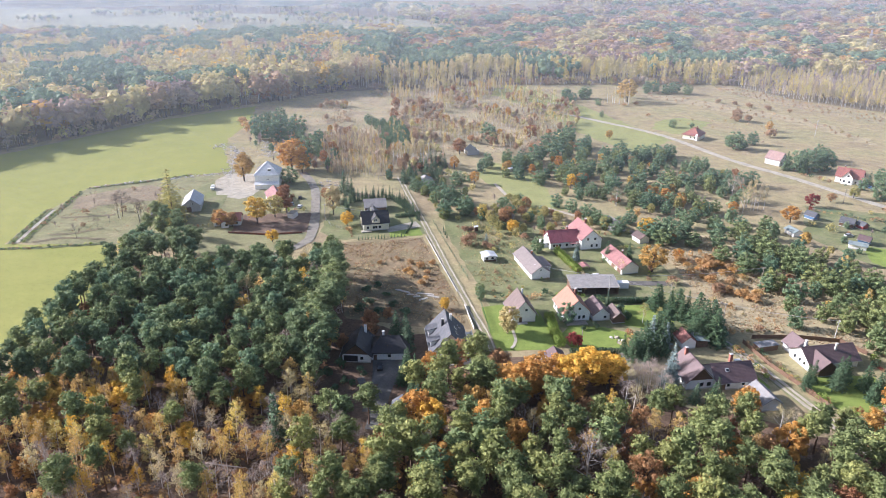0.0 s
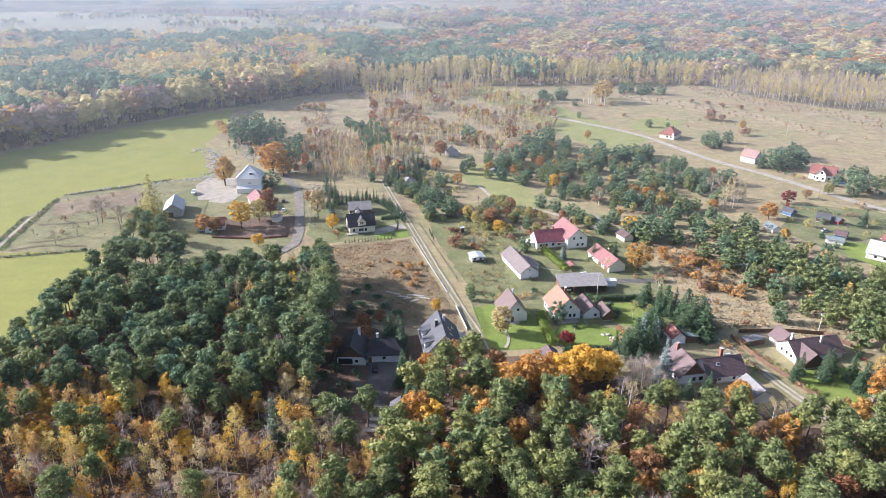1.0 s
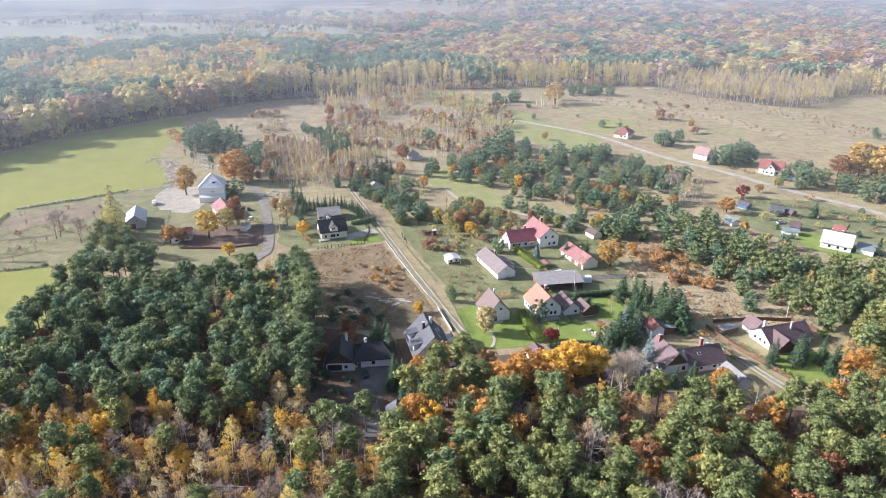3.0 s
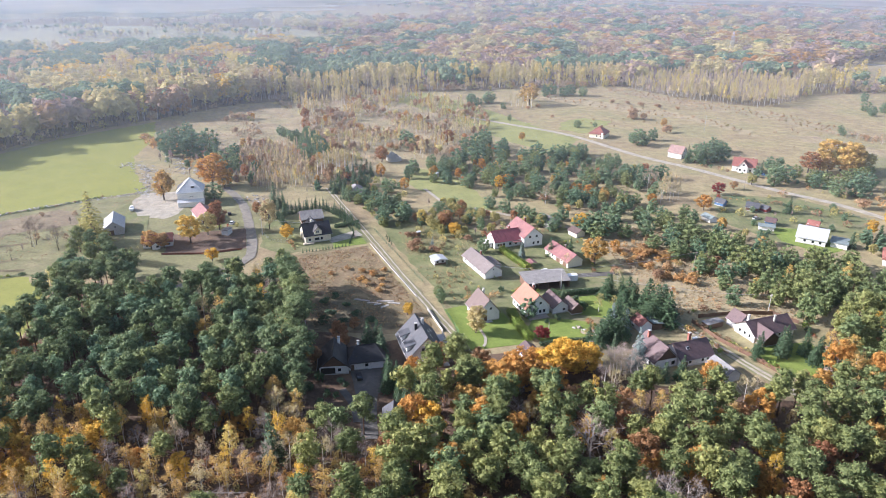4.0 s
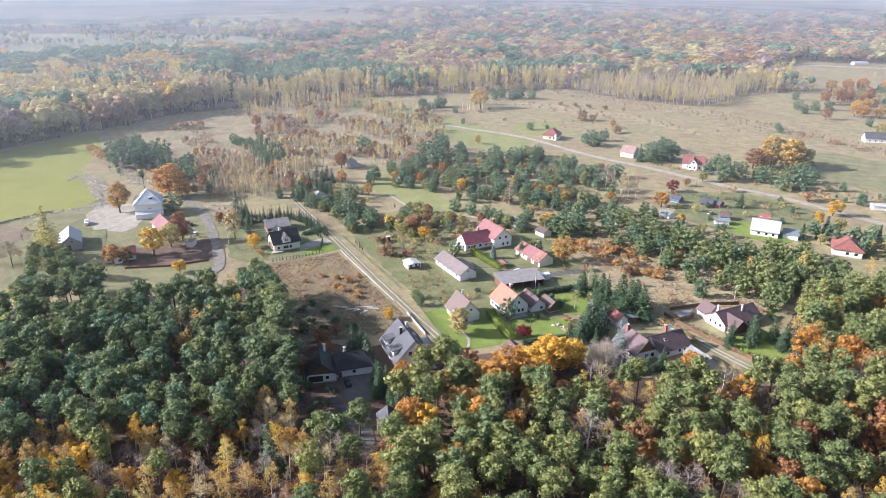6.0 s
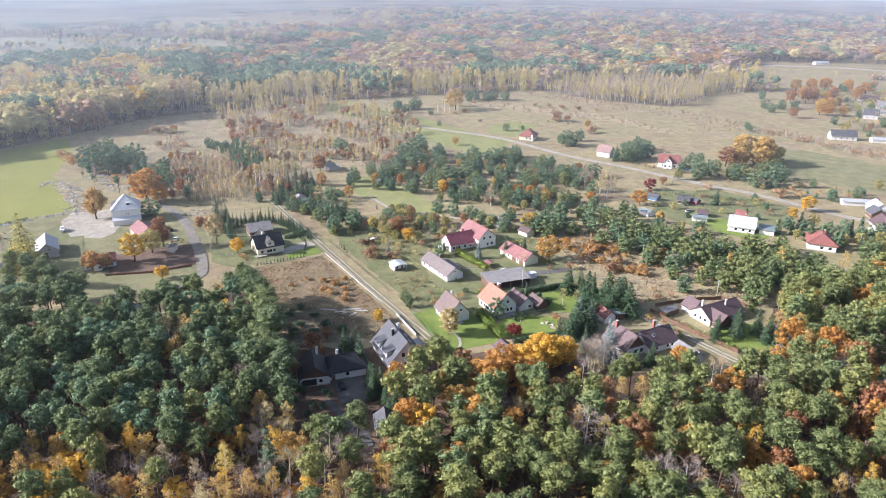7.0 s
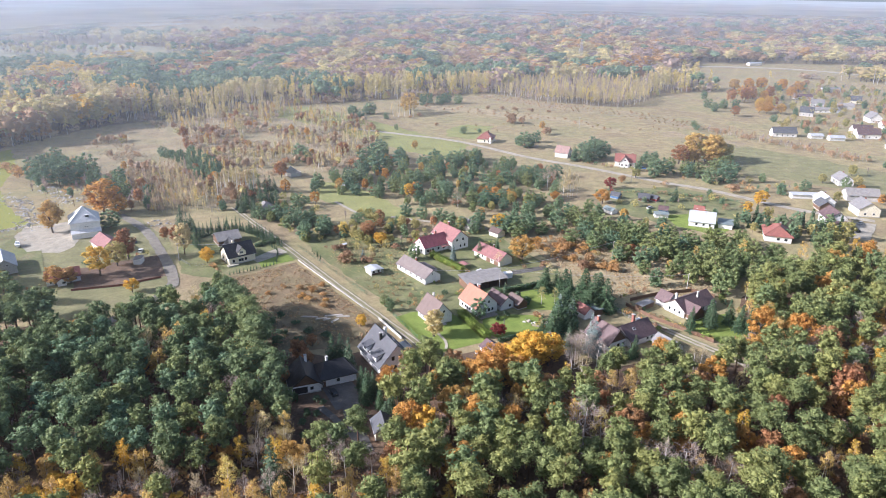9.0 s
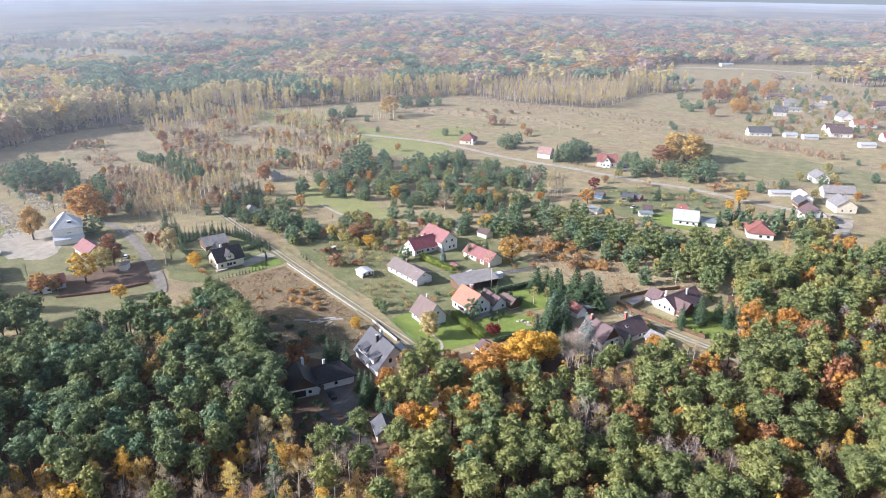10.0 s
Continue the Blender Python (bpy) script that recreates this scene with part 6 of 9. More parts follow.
def branching(g, h, spread, levels, n0, r0, droop=0.0):
    """Bare limbs: a stem that forks into finer and finer twigs."""
    out = []
    line = trunk_line(h, 0.25, g)
    out.append(tube(line, np.linspace(r0, r0 * 0.15, 6), 6))
    ends = []
    for k in range(n0):
        f = 0.28 + 0.68 * (k + g.random()) / n0
        p = np.array([np.interp(f * h, line[:, 2], line[:, i]) for i in range(3)])
        a = k * 2.4 + g.random()
        ln = spread * (1.15 - f) * (0.8 + 0.4 * g.random()) + 0.5
        d = np.array([math.cos(a), math.sin(a), 0.9])
        stack = [(p, unit(d), ln, r0 * (1.1 - f) * 0.45, 0)]
        while stack:
            p, d, ln, r, lv = stack.pop()
            q = p + d * ln + np.array([0, 0, -droop * lv * 0.3])
            out.append(tube([p, q], [r, r * 0.4], 3) if lv else tube([p, (p + q) / 2 + g.normal(size=3) * 0.06 * ln, q], [r, r * 0.7, r * 0.4], 3))
            ends.append((q, d))
            ends.append(((p + q) / 2, d))
            if lv < levels:
                for _ in range(3 if lv == 0 else 2):
                    stack.append((p + (q - p) * (0.45 + 0.5 * g.random()), unit(d + 0.65 * g.normal(size=3) + [0, 0, 0.15]), ln * 0.55, r * 0.5, lv + 1))
    return join(out), ends


def twigs(ends, g, per, length, width=0.035):
    """Fine upright twig slivers at limb ends."""
    P, D = [], []
    for q, d in ends:
        for _ in range(per):
            P.append(q + g.normal(size=3) * 0.25)
            D.append(unit(d + 0.6 * g.normal(size=3) + [0, 0, 0.35]))
    P, D = np.array(P), np.array(D)
    s = unit(np.cross(D, g.normal(size=D.shape)))
    ln = (length * (0.6 + 0.8 * g.random(len(P))))[:, None]
    V = np.stack([P - s * width, P + s * width, P + D * ln], 1)
    return V.reshape(-1, 3), np.arange(len(P) * 3).reshape(-1, 3)


def birch(g, full=1.0, leaf=0.17):
    """Slim white stem, airy egg-shaped crown of fine leaves. Height 12."""
    H = 12.0
    wood, ends = branching(g, H * 0.97, 2.1, 1, 14, 0.11, 0.2)
    P, N = [], []
    for q, d in ends:
        if q[2] < H * 0.36 and g.random() < 0.7:
            continue
        rr = 0.42 + 0.3 * g.random()
        p, n = puff(q + np.array([0, 0, -0.1]), (rr, rr, rr * 1.4), int(8 * full), g, 0.1, 0.4)
        P.append(p), N.append(n)
    return wood, cards(np.concatenate(P), np.concatenate(N), leaf / math.sqrt(full), g, 0.65), H


def white_birch(g, full=1.0, leaf=0.2):
    """Tall bare-stemmed birch with a thin pale top. Height 14."""
    wood, ends = branching(g, 13.6, 1.5, 1, 11, 0.27, 0.1)
    P, N = [], []
    for q, d in ends:
        if q[2] > 5.5:
            p, n = puff(q, (0.5, 0.5, 0.7), 7, g, 0.1, 0.4)
            P.append(p), N.append(n)
    return wood, cards(np.concatenate(P), np.concatenate(N), leaf, g, 0.6), 14.0


def bare_tree(g, full=1.0, leaf=0.0):
    """Leafless tree, twigs only. Height 11."""
    wood, ends = branching(g, 10.2, 3.4, 2, 9, 0.14)
    return wood, twigs(ends, g, max(2, int(5 * full)), 0.95, 0.022), 11.0


def dead_tree(g, full=1.0, leaf=0.0):
    wood, ends = branching(g, 9.6, 4.2, 2, 12, 0.2)
    return wood, twigs(ends, g, 3, 0.8, 0.022), 10.0


def shrub(g, full=1.0, leaf=0.24):
    """Round bush from the ground. Height 3."""
    wood = [tube([(0, 0, 0), (math.cos(a) * 0.5, math.sin(a) * 0.5, 1.4)], [0.05, 0.02], 4) for a in (0, 2.1, 4.2)]
    P, N = [], []
    for k in range(13):
        d = unit(g.normal(size=3) + np.array([0, 0, 0.6]))
        c = np.array([0, 0, 1.3]) + d * np.array([1.2, 1.2, 1.0]) * (0.4 + 0.6 * g.random())
        c[2] = max(c[2], 0.5)
        p, n = puff(c, (0.7, 0.7, 0.62), int(26 * full), g, 0.3)
        P.append(p), N.append(n)
    return join(wood), cards(np.concatenate(P), np.concatenate(N), leaf / math.sqrt(full), g, 0.65), 3.0


GROW = {"pine_tree": scots_pine, "young_pine": bushy_pine, "spruce_tree": spruce, "oak_tree": broadleaf, "maple_tree": broadleaf, "birch_tree": birch, "bare_tree": bare_tree, "larch_tree": spruce, "orchard_tree": bare_tree, "white_birch": white_birch, "dead_tree": dead_tree, "shrub": shrub}
BARK = {"larch_tree": "bark", "pine_tree": "bark", "young_pine": "bark", "birch_tree": "birchbark", "white_birch": "whitebark", "bare_tree": "birchbark", "dead_tree": "deadwood"}
FIRST, MODEL = {}, {}


def plant(kind, leaf, x, y, h, g, label, group="", variants=5, squash=1.0):
    """One tree as a thing: a trunk and a crown on shared meshes."""
    v = int(g.integers(variants))
    key = (kind, leaf, v, label)
    if (kind, leaf, v) not in MODEL:
        (wv, wq), (lv, lq), H = GROW[kind](np.random.default_rng(100 + v * 7 + len(kind)))
        MODEL[kind, leaf, v] = (np_mesh("trunk", [(wv, wq, 0)], [BARK.get(kind, "darkbark")], smooth=True), np_mesh("crown", [(lv, lq, 0)], [leaf], smooth=True), H)
    tm, cm, H = MODEL[kind, leaf, v]
    s = h / H
    m = pose(x, y, -0.02, g.normal() * 1.6, g.normal() * 1.6, g.random() * 360) @ Matrix.Diagonal((s * squash * (0.92 + 0.16 * g.random()), s * squash * (0.92 + 0.16 * g.random()), s, 1))
    if key not in FIRST:
        t = thing(kind, m, label, kind.replace("_", " "), group)
        part("trunk", tm, "", t)
        part("crown", cm, "", t)
        FIRST[key] = t
        return t
    f = FIRST[key]
    return copy_thing(f, m @ Matrix.Diagonal((*(1 / c for c in f.scale), 1)))


WIDTH = {"pine_tree": 0.44, "young_pine": 0.72, "spruce_tree": 0.46, "oak_tree": 0.76, "maple_tree": 0.76, "birch_tree": 0.5, "bare_tree": 0.6, "larch_tree": 0.46, "orchard_tree": 0.6, "white_birch": 0.3, "dead_tree": 0.7, "shrub": 1.2}
G = np.random.default_rng(11)
PLACED = []


def grove(kind, leaf, label, spots, group="", squash=1.0, variants=5):
    for x, y, h, *wide in spots:
        q = min(1.45, wide[0] / (WIDTH[kind] * h)) if wide else squash
        plant(kind, leaf, x, y, h, G, label, group, variants, q)
        PLACED.append((x, y, max(1.5, h * (0.2 if leaf in ("pine", "spruce") else 0.3))))


grove("pine_tree", "pine", "tall Scots pine with a green crown in the wood", [(-60.7, 170.6, 15), (-19, 154.4, 14), (-29.6, 151.4, 14), (-24.2, 139.5, 14), (-12.4, 144.1, 14), (-13.5, 127.1, 14), (1.3, 165.6, 15), (11.7, 168.5, 15), (13.8, 164.8, 15), (31.2, 160, 14), (34.8, 144.5, 15), (15.6, 143.4, 15), (6.4, 142.2, 15), (5, 129.8, 14), (16.8, 125.2, 15), (53.8, 130.4, 15), (37.1, 119, 15), (67, 141.2, 15), (73.3, 148.4, 15), (81.9, 149.8, 15), (75.6, 131.9, 15), (67.1, 125.6, 15), (68.7, 115.1, 15), (83.4, 117, 15), (105.6, 139.7, 15), (111.2, 129.6, 16), (95.9, 123.3, 15), (125.3, 128.9, 15), (98.3, 119.7, 15), (63.1, 116.8, 15)], "pines of the wood", squash=1.2)
grove("spruce_tree", "spruce", "dark green conical spruce in a garden", [(-42.4, 147.4, 15), (-10.5, 193.5, 12), (-10.1, 175.7, 11), (72.3, 192.2, 14), (93.4, 204.2, 12), (83.4, 218.3, 10), (86.6, 215.3, 10), (81.8, 225.1, 9), (121.5, 175.9, 10), (110.9, 173.2, 9), (127.7, 167.2, 10), (130.1, 165, 10), (82, 167, 8), (58.5, 267.7, 7), (64.7, 181.5, 9), (71.7, 267.3, 9)])
grove("spruce_tree", "bluespruce", "silvery blue spruce beside a house", [(72.1, 178.7, 12), (68.5, 172.5, 10), (20.5, 283, 6.1), (58.5, 267.7, 8)])
grove("spruce_tree", "spruce", "dark green spruce near the track", [(-49.9, 350.4, 10), (-46.6, 342, 9), (-18.1, 384.9, 10), (-15.2, 369.2, 9), (-11.8, 396, 12), (-8.2, 388.5, 12), (-5.8, 383.9, 11), (-2.9, 382.7, 10), (-1.6, 372.8, 9), (0.6, 359.9, 8), (-21.9, 379.3, 8), (81.4, 269.2, 8), (60.2, 192.2, 8), (62.2, 224.1, 7), (91.7, 223, 8), (85.5, 223.9, 9), (-31.2, 351, 6), (-36, 343.6, 6)])
grove("oak_tree", "orange", "big broad oak in glowing orange autumn leaf", [(20.6, 164.4, 14), (25.3, 166.8, 14), (30.1, 173, 12), (36.8, 176.9, 9), (31.5, 166.4, 12.5), (37, 165.5, 11)], squash=1.3)
grove("maple_tree", "yellow", "big maple in bright yellow autumn leaf", [(43.5, 171.6, 14), (38.8, 170.5, 12.5), (45.5, 178, 11), (51, 172.6, 12), (50, 179.5, 10)], squash=1.3)
grove("oak_tree", "orange", "broad oak in glowing orange autumn leaf", [(-90.3, 242.6, 11), (-94.5, 240.9, 11), (48, 123.9, 9), (54.4, 124.5, 9), (88.5, 163.1, 8), (-5.9, 150.4, 14, 12.5), (-2.5, 145.5, 11, 9), (136.4, 132, 10), (8.5, 401.7, 9), (19.4, 372.7, 8), (248.3, 511.7, 8)], squash=1.05)
grove("oak_tree", "orange", "small tree in orange autumn leaf", [(120.6, 481.6, 7), (32.6, 315.4, 6)], squash=1.2)
grove("maple_tree", "yellow", "maple in bright yellow autumn leaf", [(-1, 147.8, 13, 11), (83.3, 125.9, 11), (-87.7, 157.1, 10), (-101.5, 144.1, 11), (-104.7, 156.9, 10), (236, 269.9, 8), (171.3, 639.8, 14), (510.8, 526.5, 13)])
grove("maple_tree", "yellow", "small round tree in yellow autumn leaf", [(34.1, 297.4, 7), (1.6, 221.7, 5), (33.8, 303.1, 5)], squash=1.25)
grove("birch_tree", "gold", "slim birch with thin golden autumn leaves", [(-95.8, 150.9, 10), (-96.1, 161, 10), (-76.4, 145.5, 11), (-71, 159.1, 11), (-43.7, 168.9, 11), (-34.1, 148.2, 11), (-26.3, 133, 12), (-42.9, 136.8, 11), (-52.5, 135.4, 11), (56.9, 145.8, 12), (62.4, 144.8, 12), (-54.7, 137.8, 11), (-93.1, 165.1, 11), (-48.2, 138.2, 11), (-21.2, 130.9, 10), (-99.7, 158.9, 12), (-90.1, 155.1, 12), (-114.4, 158.7, 12), (-109, 158.8, 12), (-104.9, 140.8, 13), (-65, 136.4, 11), (-73.1, 158.9, 11), (-29.5, 129, 12), (129.4, 152.9, 12), (132.1, 149, 9), (-38.7, 194.6, 13), (-42.5, 193.5, 13)], squash=1.15)
grove("bare_tree", "palewig", "leafless pale birch with fine twigs", [(-37.8, 157, 10), (-38.3, 143.3, 11), (-30.1, 140.7, 11), (-69.3, 220.6, 13), (-63.6, 215.4, 12), (-53.3, 252.6, 12), (54.9, 159.6, 10), (25.2, 146.4, 11), (60.4, 169.8, 9), (159.6, 336.4, 12), (154.9, 329, 11), (161.9, 332.7, 11), (93.1, 151.7, 9), (96.7, 152.6, 8), (74, 253.1, 7), (89.2, 235.2, 7), (256.1, 225.4, 9), (237, 197.5, 10), (-155.6, 311.5, 8), (-146.2, 311.9, 8), (59.3, 171.4, 9), (49.8, 111.2, 8)], squash=1.1)
grove("dead_tree", "twig", "dead bleached tree with bare branches", [(36.1, 129.9, 15), (49.2, 106.7, 14), (46, 111, 13), (23.5, 150.7, 9), (54.8, 144.2, 8)], squash=1.3)
grove("oak_tree", "rust", "oak in rust-brown autumn leaf", [(-59.2, 167.2, 10), (-55.9, 336.9, 9), (-60.9, 342.5, 7), (-38.4, 574.5, 11), (102.1, 121.3, 8), (-163.6, 645.1, 16), (-13.2, 423.6, 6), (-23.1, 200.4, 7), (18.5, 175.5, 12)], squash=1.05)
grove("oak_tree", "crimson", "small crimson-leaved ornamental tree", [(46.5, 196.5, 5), (44.9, 197.4, 5)], squash=1.3)
grove("young_pine", "pinedark", "bushy rounded pine on open ground", [(130.3, 553.7, 6), (238.8, 369, 8), (291.4, 346.8, 9), (304.4, 292.4, 8), (335.1, 287.6, 8), (35.8, 478.8, 9), (-81.4, 449.8, 13), (-127.6, 493.5, 15), (-121.7, 513.3, 15), (15.4, 229.9, 6), (-13.8, 357, 8), (-2.8, 338.1, 8), (3, 322.6, 7), (11.9, 335.9, 7), (21, 314.9, 7), (0, 386.5, 7)])
grove("spruce_tree", "spruce", "dark spruce in a shady garden", [(-14.4, 199.9, 11), (-11.2, 200.7, 10), (-9.3, 177.1, 9), (-6.9, 178.2, 8), (-5.6, 166.9, 8), (-7.5, 170.2, 7), (-8.5, 163, 7), (-2.3, 171.4, 7), (-10.8, 174.1, 8), (-9.8, 182, 8)], squash=1.25)
grove("shrub", "spruce", "dark evergreen bush in a shady garden", [(-24.3, 180, 3), (-28.4, 174.3, 3), (-30.5, 182.5, 4), (-30.7, 169.9, 3), (-33.9, 177.6, 4), (-26, 172.9, 2.5), (-22.8, 178, 2.5), (-31, 164, 3.5), (-27, 160, 3)])
grove("oak_tree", "rust", "rusty-leaved tree beside a bungalow", [(-23.9, 208.1, 7), (-3.2, 181.3, 5), (-31.8, 193.3, 6), (-18, 214, 5)], squash=1.2)
grove("spruce_tree", "spruce", "tall broad dark spruce between gardens", [(77, 203.6, 13), (89.3, 203.8, 14), (94.2, 207, 13), (67.5, 193.2, 12), (63.2, 189.9, 10), (85.8, 218.6, 11), (80.4, 224.2, 10), (90.6, 212, 13), (73, 199, 12), (93, 200, 13)], squash=1.8)
grove("spruce_tree", "spruce", "dark spruce beside a bungalow", [(114.6, 177.1, 8), (120.5, 173.6, 10), (125.4, 178.3, 9), (129, 173.2, 10), (129.8, 168.3, 10), (74.9, 166.3, 7), (79.8, 166.4, 7)], squash=1.3)
grove("spruce_tree", "bluespruce", "silvery blue spruce among dark conifers", [(69.8, 174.4, 12), (70.8, 198.5, 11), (74.5, 196, 10)], squash=1.3)
grove("birch_tree", "olive", "weeping willow-like tree with pale olive leaves", [(72.4, 213.3, 8), (77.6, 212, 7)], squash=1.3)
grove("shrub", "spruce", "clipped dark garden bush on a lawn", [(66.2, 221.3, 4), (67.3, 215.6, 4), (50.2, 207.6, 2.2), (55, 209, 3)], squash=0.9)
grove("bare_tree", "twig", "leafless grey tree with dense twigs", [(59.4, 172, 10), (62.3, 170.6, 10), (66.5, 172.1, 9), (56.7, 181, 7)], squash=1.35)
grove("young_pine", "pinedark", "rounded pine in a garden row", [(32.2, 333.9, 6), (41.3, 336.9, 7), (44.4, 313.3, 6), (51, 321.7, 6), (60.1, 335.7, 8), (66, 327.1, 8), (72.6, 317.2, 9), (76.9, 311, 8), (79.3, 303.4, 8), (92.1, 311.5, 8), (95.7, 294.9, 9), (102.8, 297.1, 10), (110.3, 295.3, 9), (82.1, 297.7, 7)], squash=1.25)
grove("shrub", "heather", "low rusty orange bush in dry grass", [(113.5, 262.4, 3), (110.6, 264.5, 3.5), (117.1, 262.4, 3), (112.3, 237.7, 3.5), (115.1, 233.6, 3), (118.4, 231.3, 3), (110.2, 240.8, 3), (119.6, 229, 3), (120.8, 259.7, 3)], squash=1.5)
grove("spruce_tree", "spruce", "dark spruce at the track's end", [(-14.4, 376.7, 8), (-9, 379.3, 9), (-4.5, 352.3, 8), (1.6, 349.6, 7), (6.3, 354.6, 7)], squash=1.35)

grove("young_pine", "pinedark", "rounded blue-green pine in a thicket", [(48.6, 406.8, 9.1, 12.0), (60.4, 418.5, 13.2, 12.3), (74.5, 429.9, 13.6, 12.8), (89.1, 470.7, 13.1, 12.2), (92.3, 437.3, 12.4, 11.4), (55.5, 374.7, 8.6, 11.2), (69.8, 383.5, 8.8, 11.5), (85.9, 389.7, 10.8, 11.8), (100.2, 399.8, 11.1, 12.2), (116.9, 420.6, 10.2, 11.3), (130.7, 425.3, 9.9, 13.1), (143.3, 426.2, 7.9, 13.3), (95.4, 363.7, 10.4, 11.2), (112.5, 371.9, 10.7, 11.6), (81.4, 352.6, 8.7, 9.5), (121.5, 358.3, 10.5, 11.3), (138.5, 372.6, 10.4, 13.4), (154.8, 375.4, 10.6, 13.6), (159.6, 362.1, 10.9, 11.8), (177.1, 373.7, 9.9, 10.8), (106, 337, 8.3, 10.7), (121.3, 341.3, 7.6, 8.1)])
grove("young_pine", "pinegreen", "broad bushy pine beside fallow ground", [(131.2, 305.6, 7.8, 12.5), (137.6, 293.5, 9.2, 12.2), (144.7, 283.6, 9, 12.1), (114.3, 284, 7.7, 10.4), (100.1, 285.3, 8.6, 11.4), (143.7, 266.5, 9.8, 12.7), (150.2, 257.8, 10, 11.5), (148.2, 241.6, 12, 12.1), (126, 256.2, 9.7, 11.0), (131.5, 241.8, 9.5, 10.7), (151.8, 234.5, 12.2, 10.9), (120.7, 267.5, 7.9, 8.9), (145.6, 218.2, 11.8, 10.4), (155.9, 210.7, 14, 11.5), (165.3, 205.9, 14.3, 10.5), (181.9, 215.8, 12.4, 11.1), (167, 234, 9.8, 11.2), (182.5, 237, 10.2, 11.6)])
grove("young_pine", "pinedark", "broad pine beside a village house", [(200.9, 456.9, 13.6, 24), (178.3, 519.9, 6.9, 10.4), (192.6, 520.7, 4, 7.2), (131.3, 632.8, 12.2, 16.5), (114.9, 633.6, 10.2, 13.7), (228.4, 406.2, 14.6, 16.5), (218.1, 407.1, 13.5, 12.2), (249.3, 355.9, 11.9, 15.5), (254.3, 374.2, 9.2, 12.1), (260.4, 343.8, 8.8, 19.4), (262.3, 328.8, 10.6, 19), (286.2, 335.7, 12, 15.8), (-84.6, 432, 14.3, 18.6), (-85.3, 370.4, 10.5, 11.3)])
grove("oak_tree", "gold", "huge old oak in tawny gold leaf beside a road", [(296.4, 378.9, 21, 21.3), (302.4, 367.7, 21, 20), (309, 376, 19, 18)])
grove("oak_tree", "orange", "round oak in orange leaf beside gardens", [(172.8, 315.6, 8.8, 18), (87.8, 256.2, 12.4, 15.2), (102.3, 269.2, 5.7, 5.4)])
grove("oak_tree", "gold", "low spreading oak below a huge old oak", [(291, 373, 11, 13), (300, 369, 12, 14), (307, 366, 10, 12), (284, 372, 9, 11)])
grove("oak_tree", "olive", "huge old oak turning from green to tawny", [(309.4, 367.5, 15.2, 17.1), (301, 374, 17, 16)])
grove("oak_tree", "rust", "broad oak in rust-brown leaf", [(277.6, 374, 14.7, 16.6), (-76.9, 322.4, 15.1, 11.4)])
grove("oak_tree", "gold", "lone broad oak in tawny gold leaf on grassland", [(167.8, 620.2, 21.2, 24.6)])
grove("oak_tree", "crimson", "dark crimson-leaved garden tree", [(194.9, 339.9, 7.6, 9.9)])
grove("maple_tree", "yellow", "round tree in clear yellow leaf", [(255.3, 281, 9.4, 12.2), (-44.5, 305.2, 7.5, 9.5), (-75.2, 283.7, 6.2, 7.7), (-87.7, 306.7, 14.3, 12.4)])
grove("oak_tree", "orange", "tall farmyard oak in orange-gold leaf", [(-89.3, 396.1, 19.9, 25.8), (-82, 390, 12, 12)])
grove("oak_tree", "tawnygold", "broad farmyard tree in tawny orange leaf", [(-111.6, 372.8, 17, 14)])
grove("oak_tree", "olive", "rounded brownish-green farmyard tree", [(-81.3, 315.6, 12, 11.2)])
grove("young_pine", "pinedark", "tall pine in a clump behind the barn", [(-124.1, 467.8, 18.4, 16.5), (-110, 465, 18.3, 16.3), (-100.1, 470.2, 19.5, 13.7), (-132, 482, 16, 9.5), (-118, 488, 17, 10.2), (-106, 482, 15, 8.8), (-126, 496, 16, 9.5)])
grove("oak_tree", "palewig", "tall pale birch beside the village street", [(-53.2, 320, 16, 9.5)])
grove("larch_tree", "larch", "tall larch turning yellow-green", [(-131.1, 314.2, 24, 16), (-127, 306, 16, 11), (-133, 308, 14, 10)])
grove("shrub", "heather", "rusty thicket at the field corner", [(-152, 518, 6, 12), (-142, 505, 5, 9)])
grove("spruce_tree", "spruce", "dark spruce among allotments", [(215.7, 305.2, 7.1, 6.8)])
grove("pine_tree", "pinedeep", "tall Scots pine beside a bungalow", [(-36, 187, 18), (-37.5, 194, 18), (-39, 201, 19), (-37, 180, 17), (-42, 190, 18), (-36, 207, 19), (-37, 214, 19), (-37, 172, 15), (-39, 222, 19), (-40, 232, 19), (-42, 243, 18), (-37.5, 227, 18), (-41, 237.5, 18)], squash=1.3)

grove("oak_tree", "faded", "weeping birch with pale yellow leaves on a lawn", [(23.6, 205.0, 10.5, 9.5)])
grove("young_pine", "pinedark", "blue-green ornamental pine before a house", [(45.0, 212.4, 9, 6.5)])
grove("oak_tree", "amber", "faded orange tree before a low cottage", [(-104, 302.5, 9, 10), (-98.5, 302, 7.5, 8)])
grove("shrub", "spruce", "dark bush in the shade of pines", [(-28, 236, 3), (-24, 240, 2.6), (-20, 232, 2.4), (-26, 226, 3), (-17, 224, 2.6), (-12, 218, 3), (-29, 220, 3.4), (-22, 218, 3)], squash=1.5)
grove("young_pine", "pinegreen", "low bushy pine beside a meadow fence", [(15.6, 236.5, 4.2)], squash=1.3)
grove("orchard_tree", "darktwig", "old leafless orchard tree with a dark trunk on rough grass", [(-156.8, 312.2, 12), (-155.5, 314.0, 13), (-143.7, 305.7, 12), (-164.2, 286.0, 7), (-146.6, 314.2, 9), (-159.6, 297.0, 6)], squash=1.15)

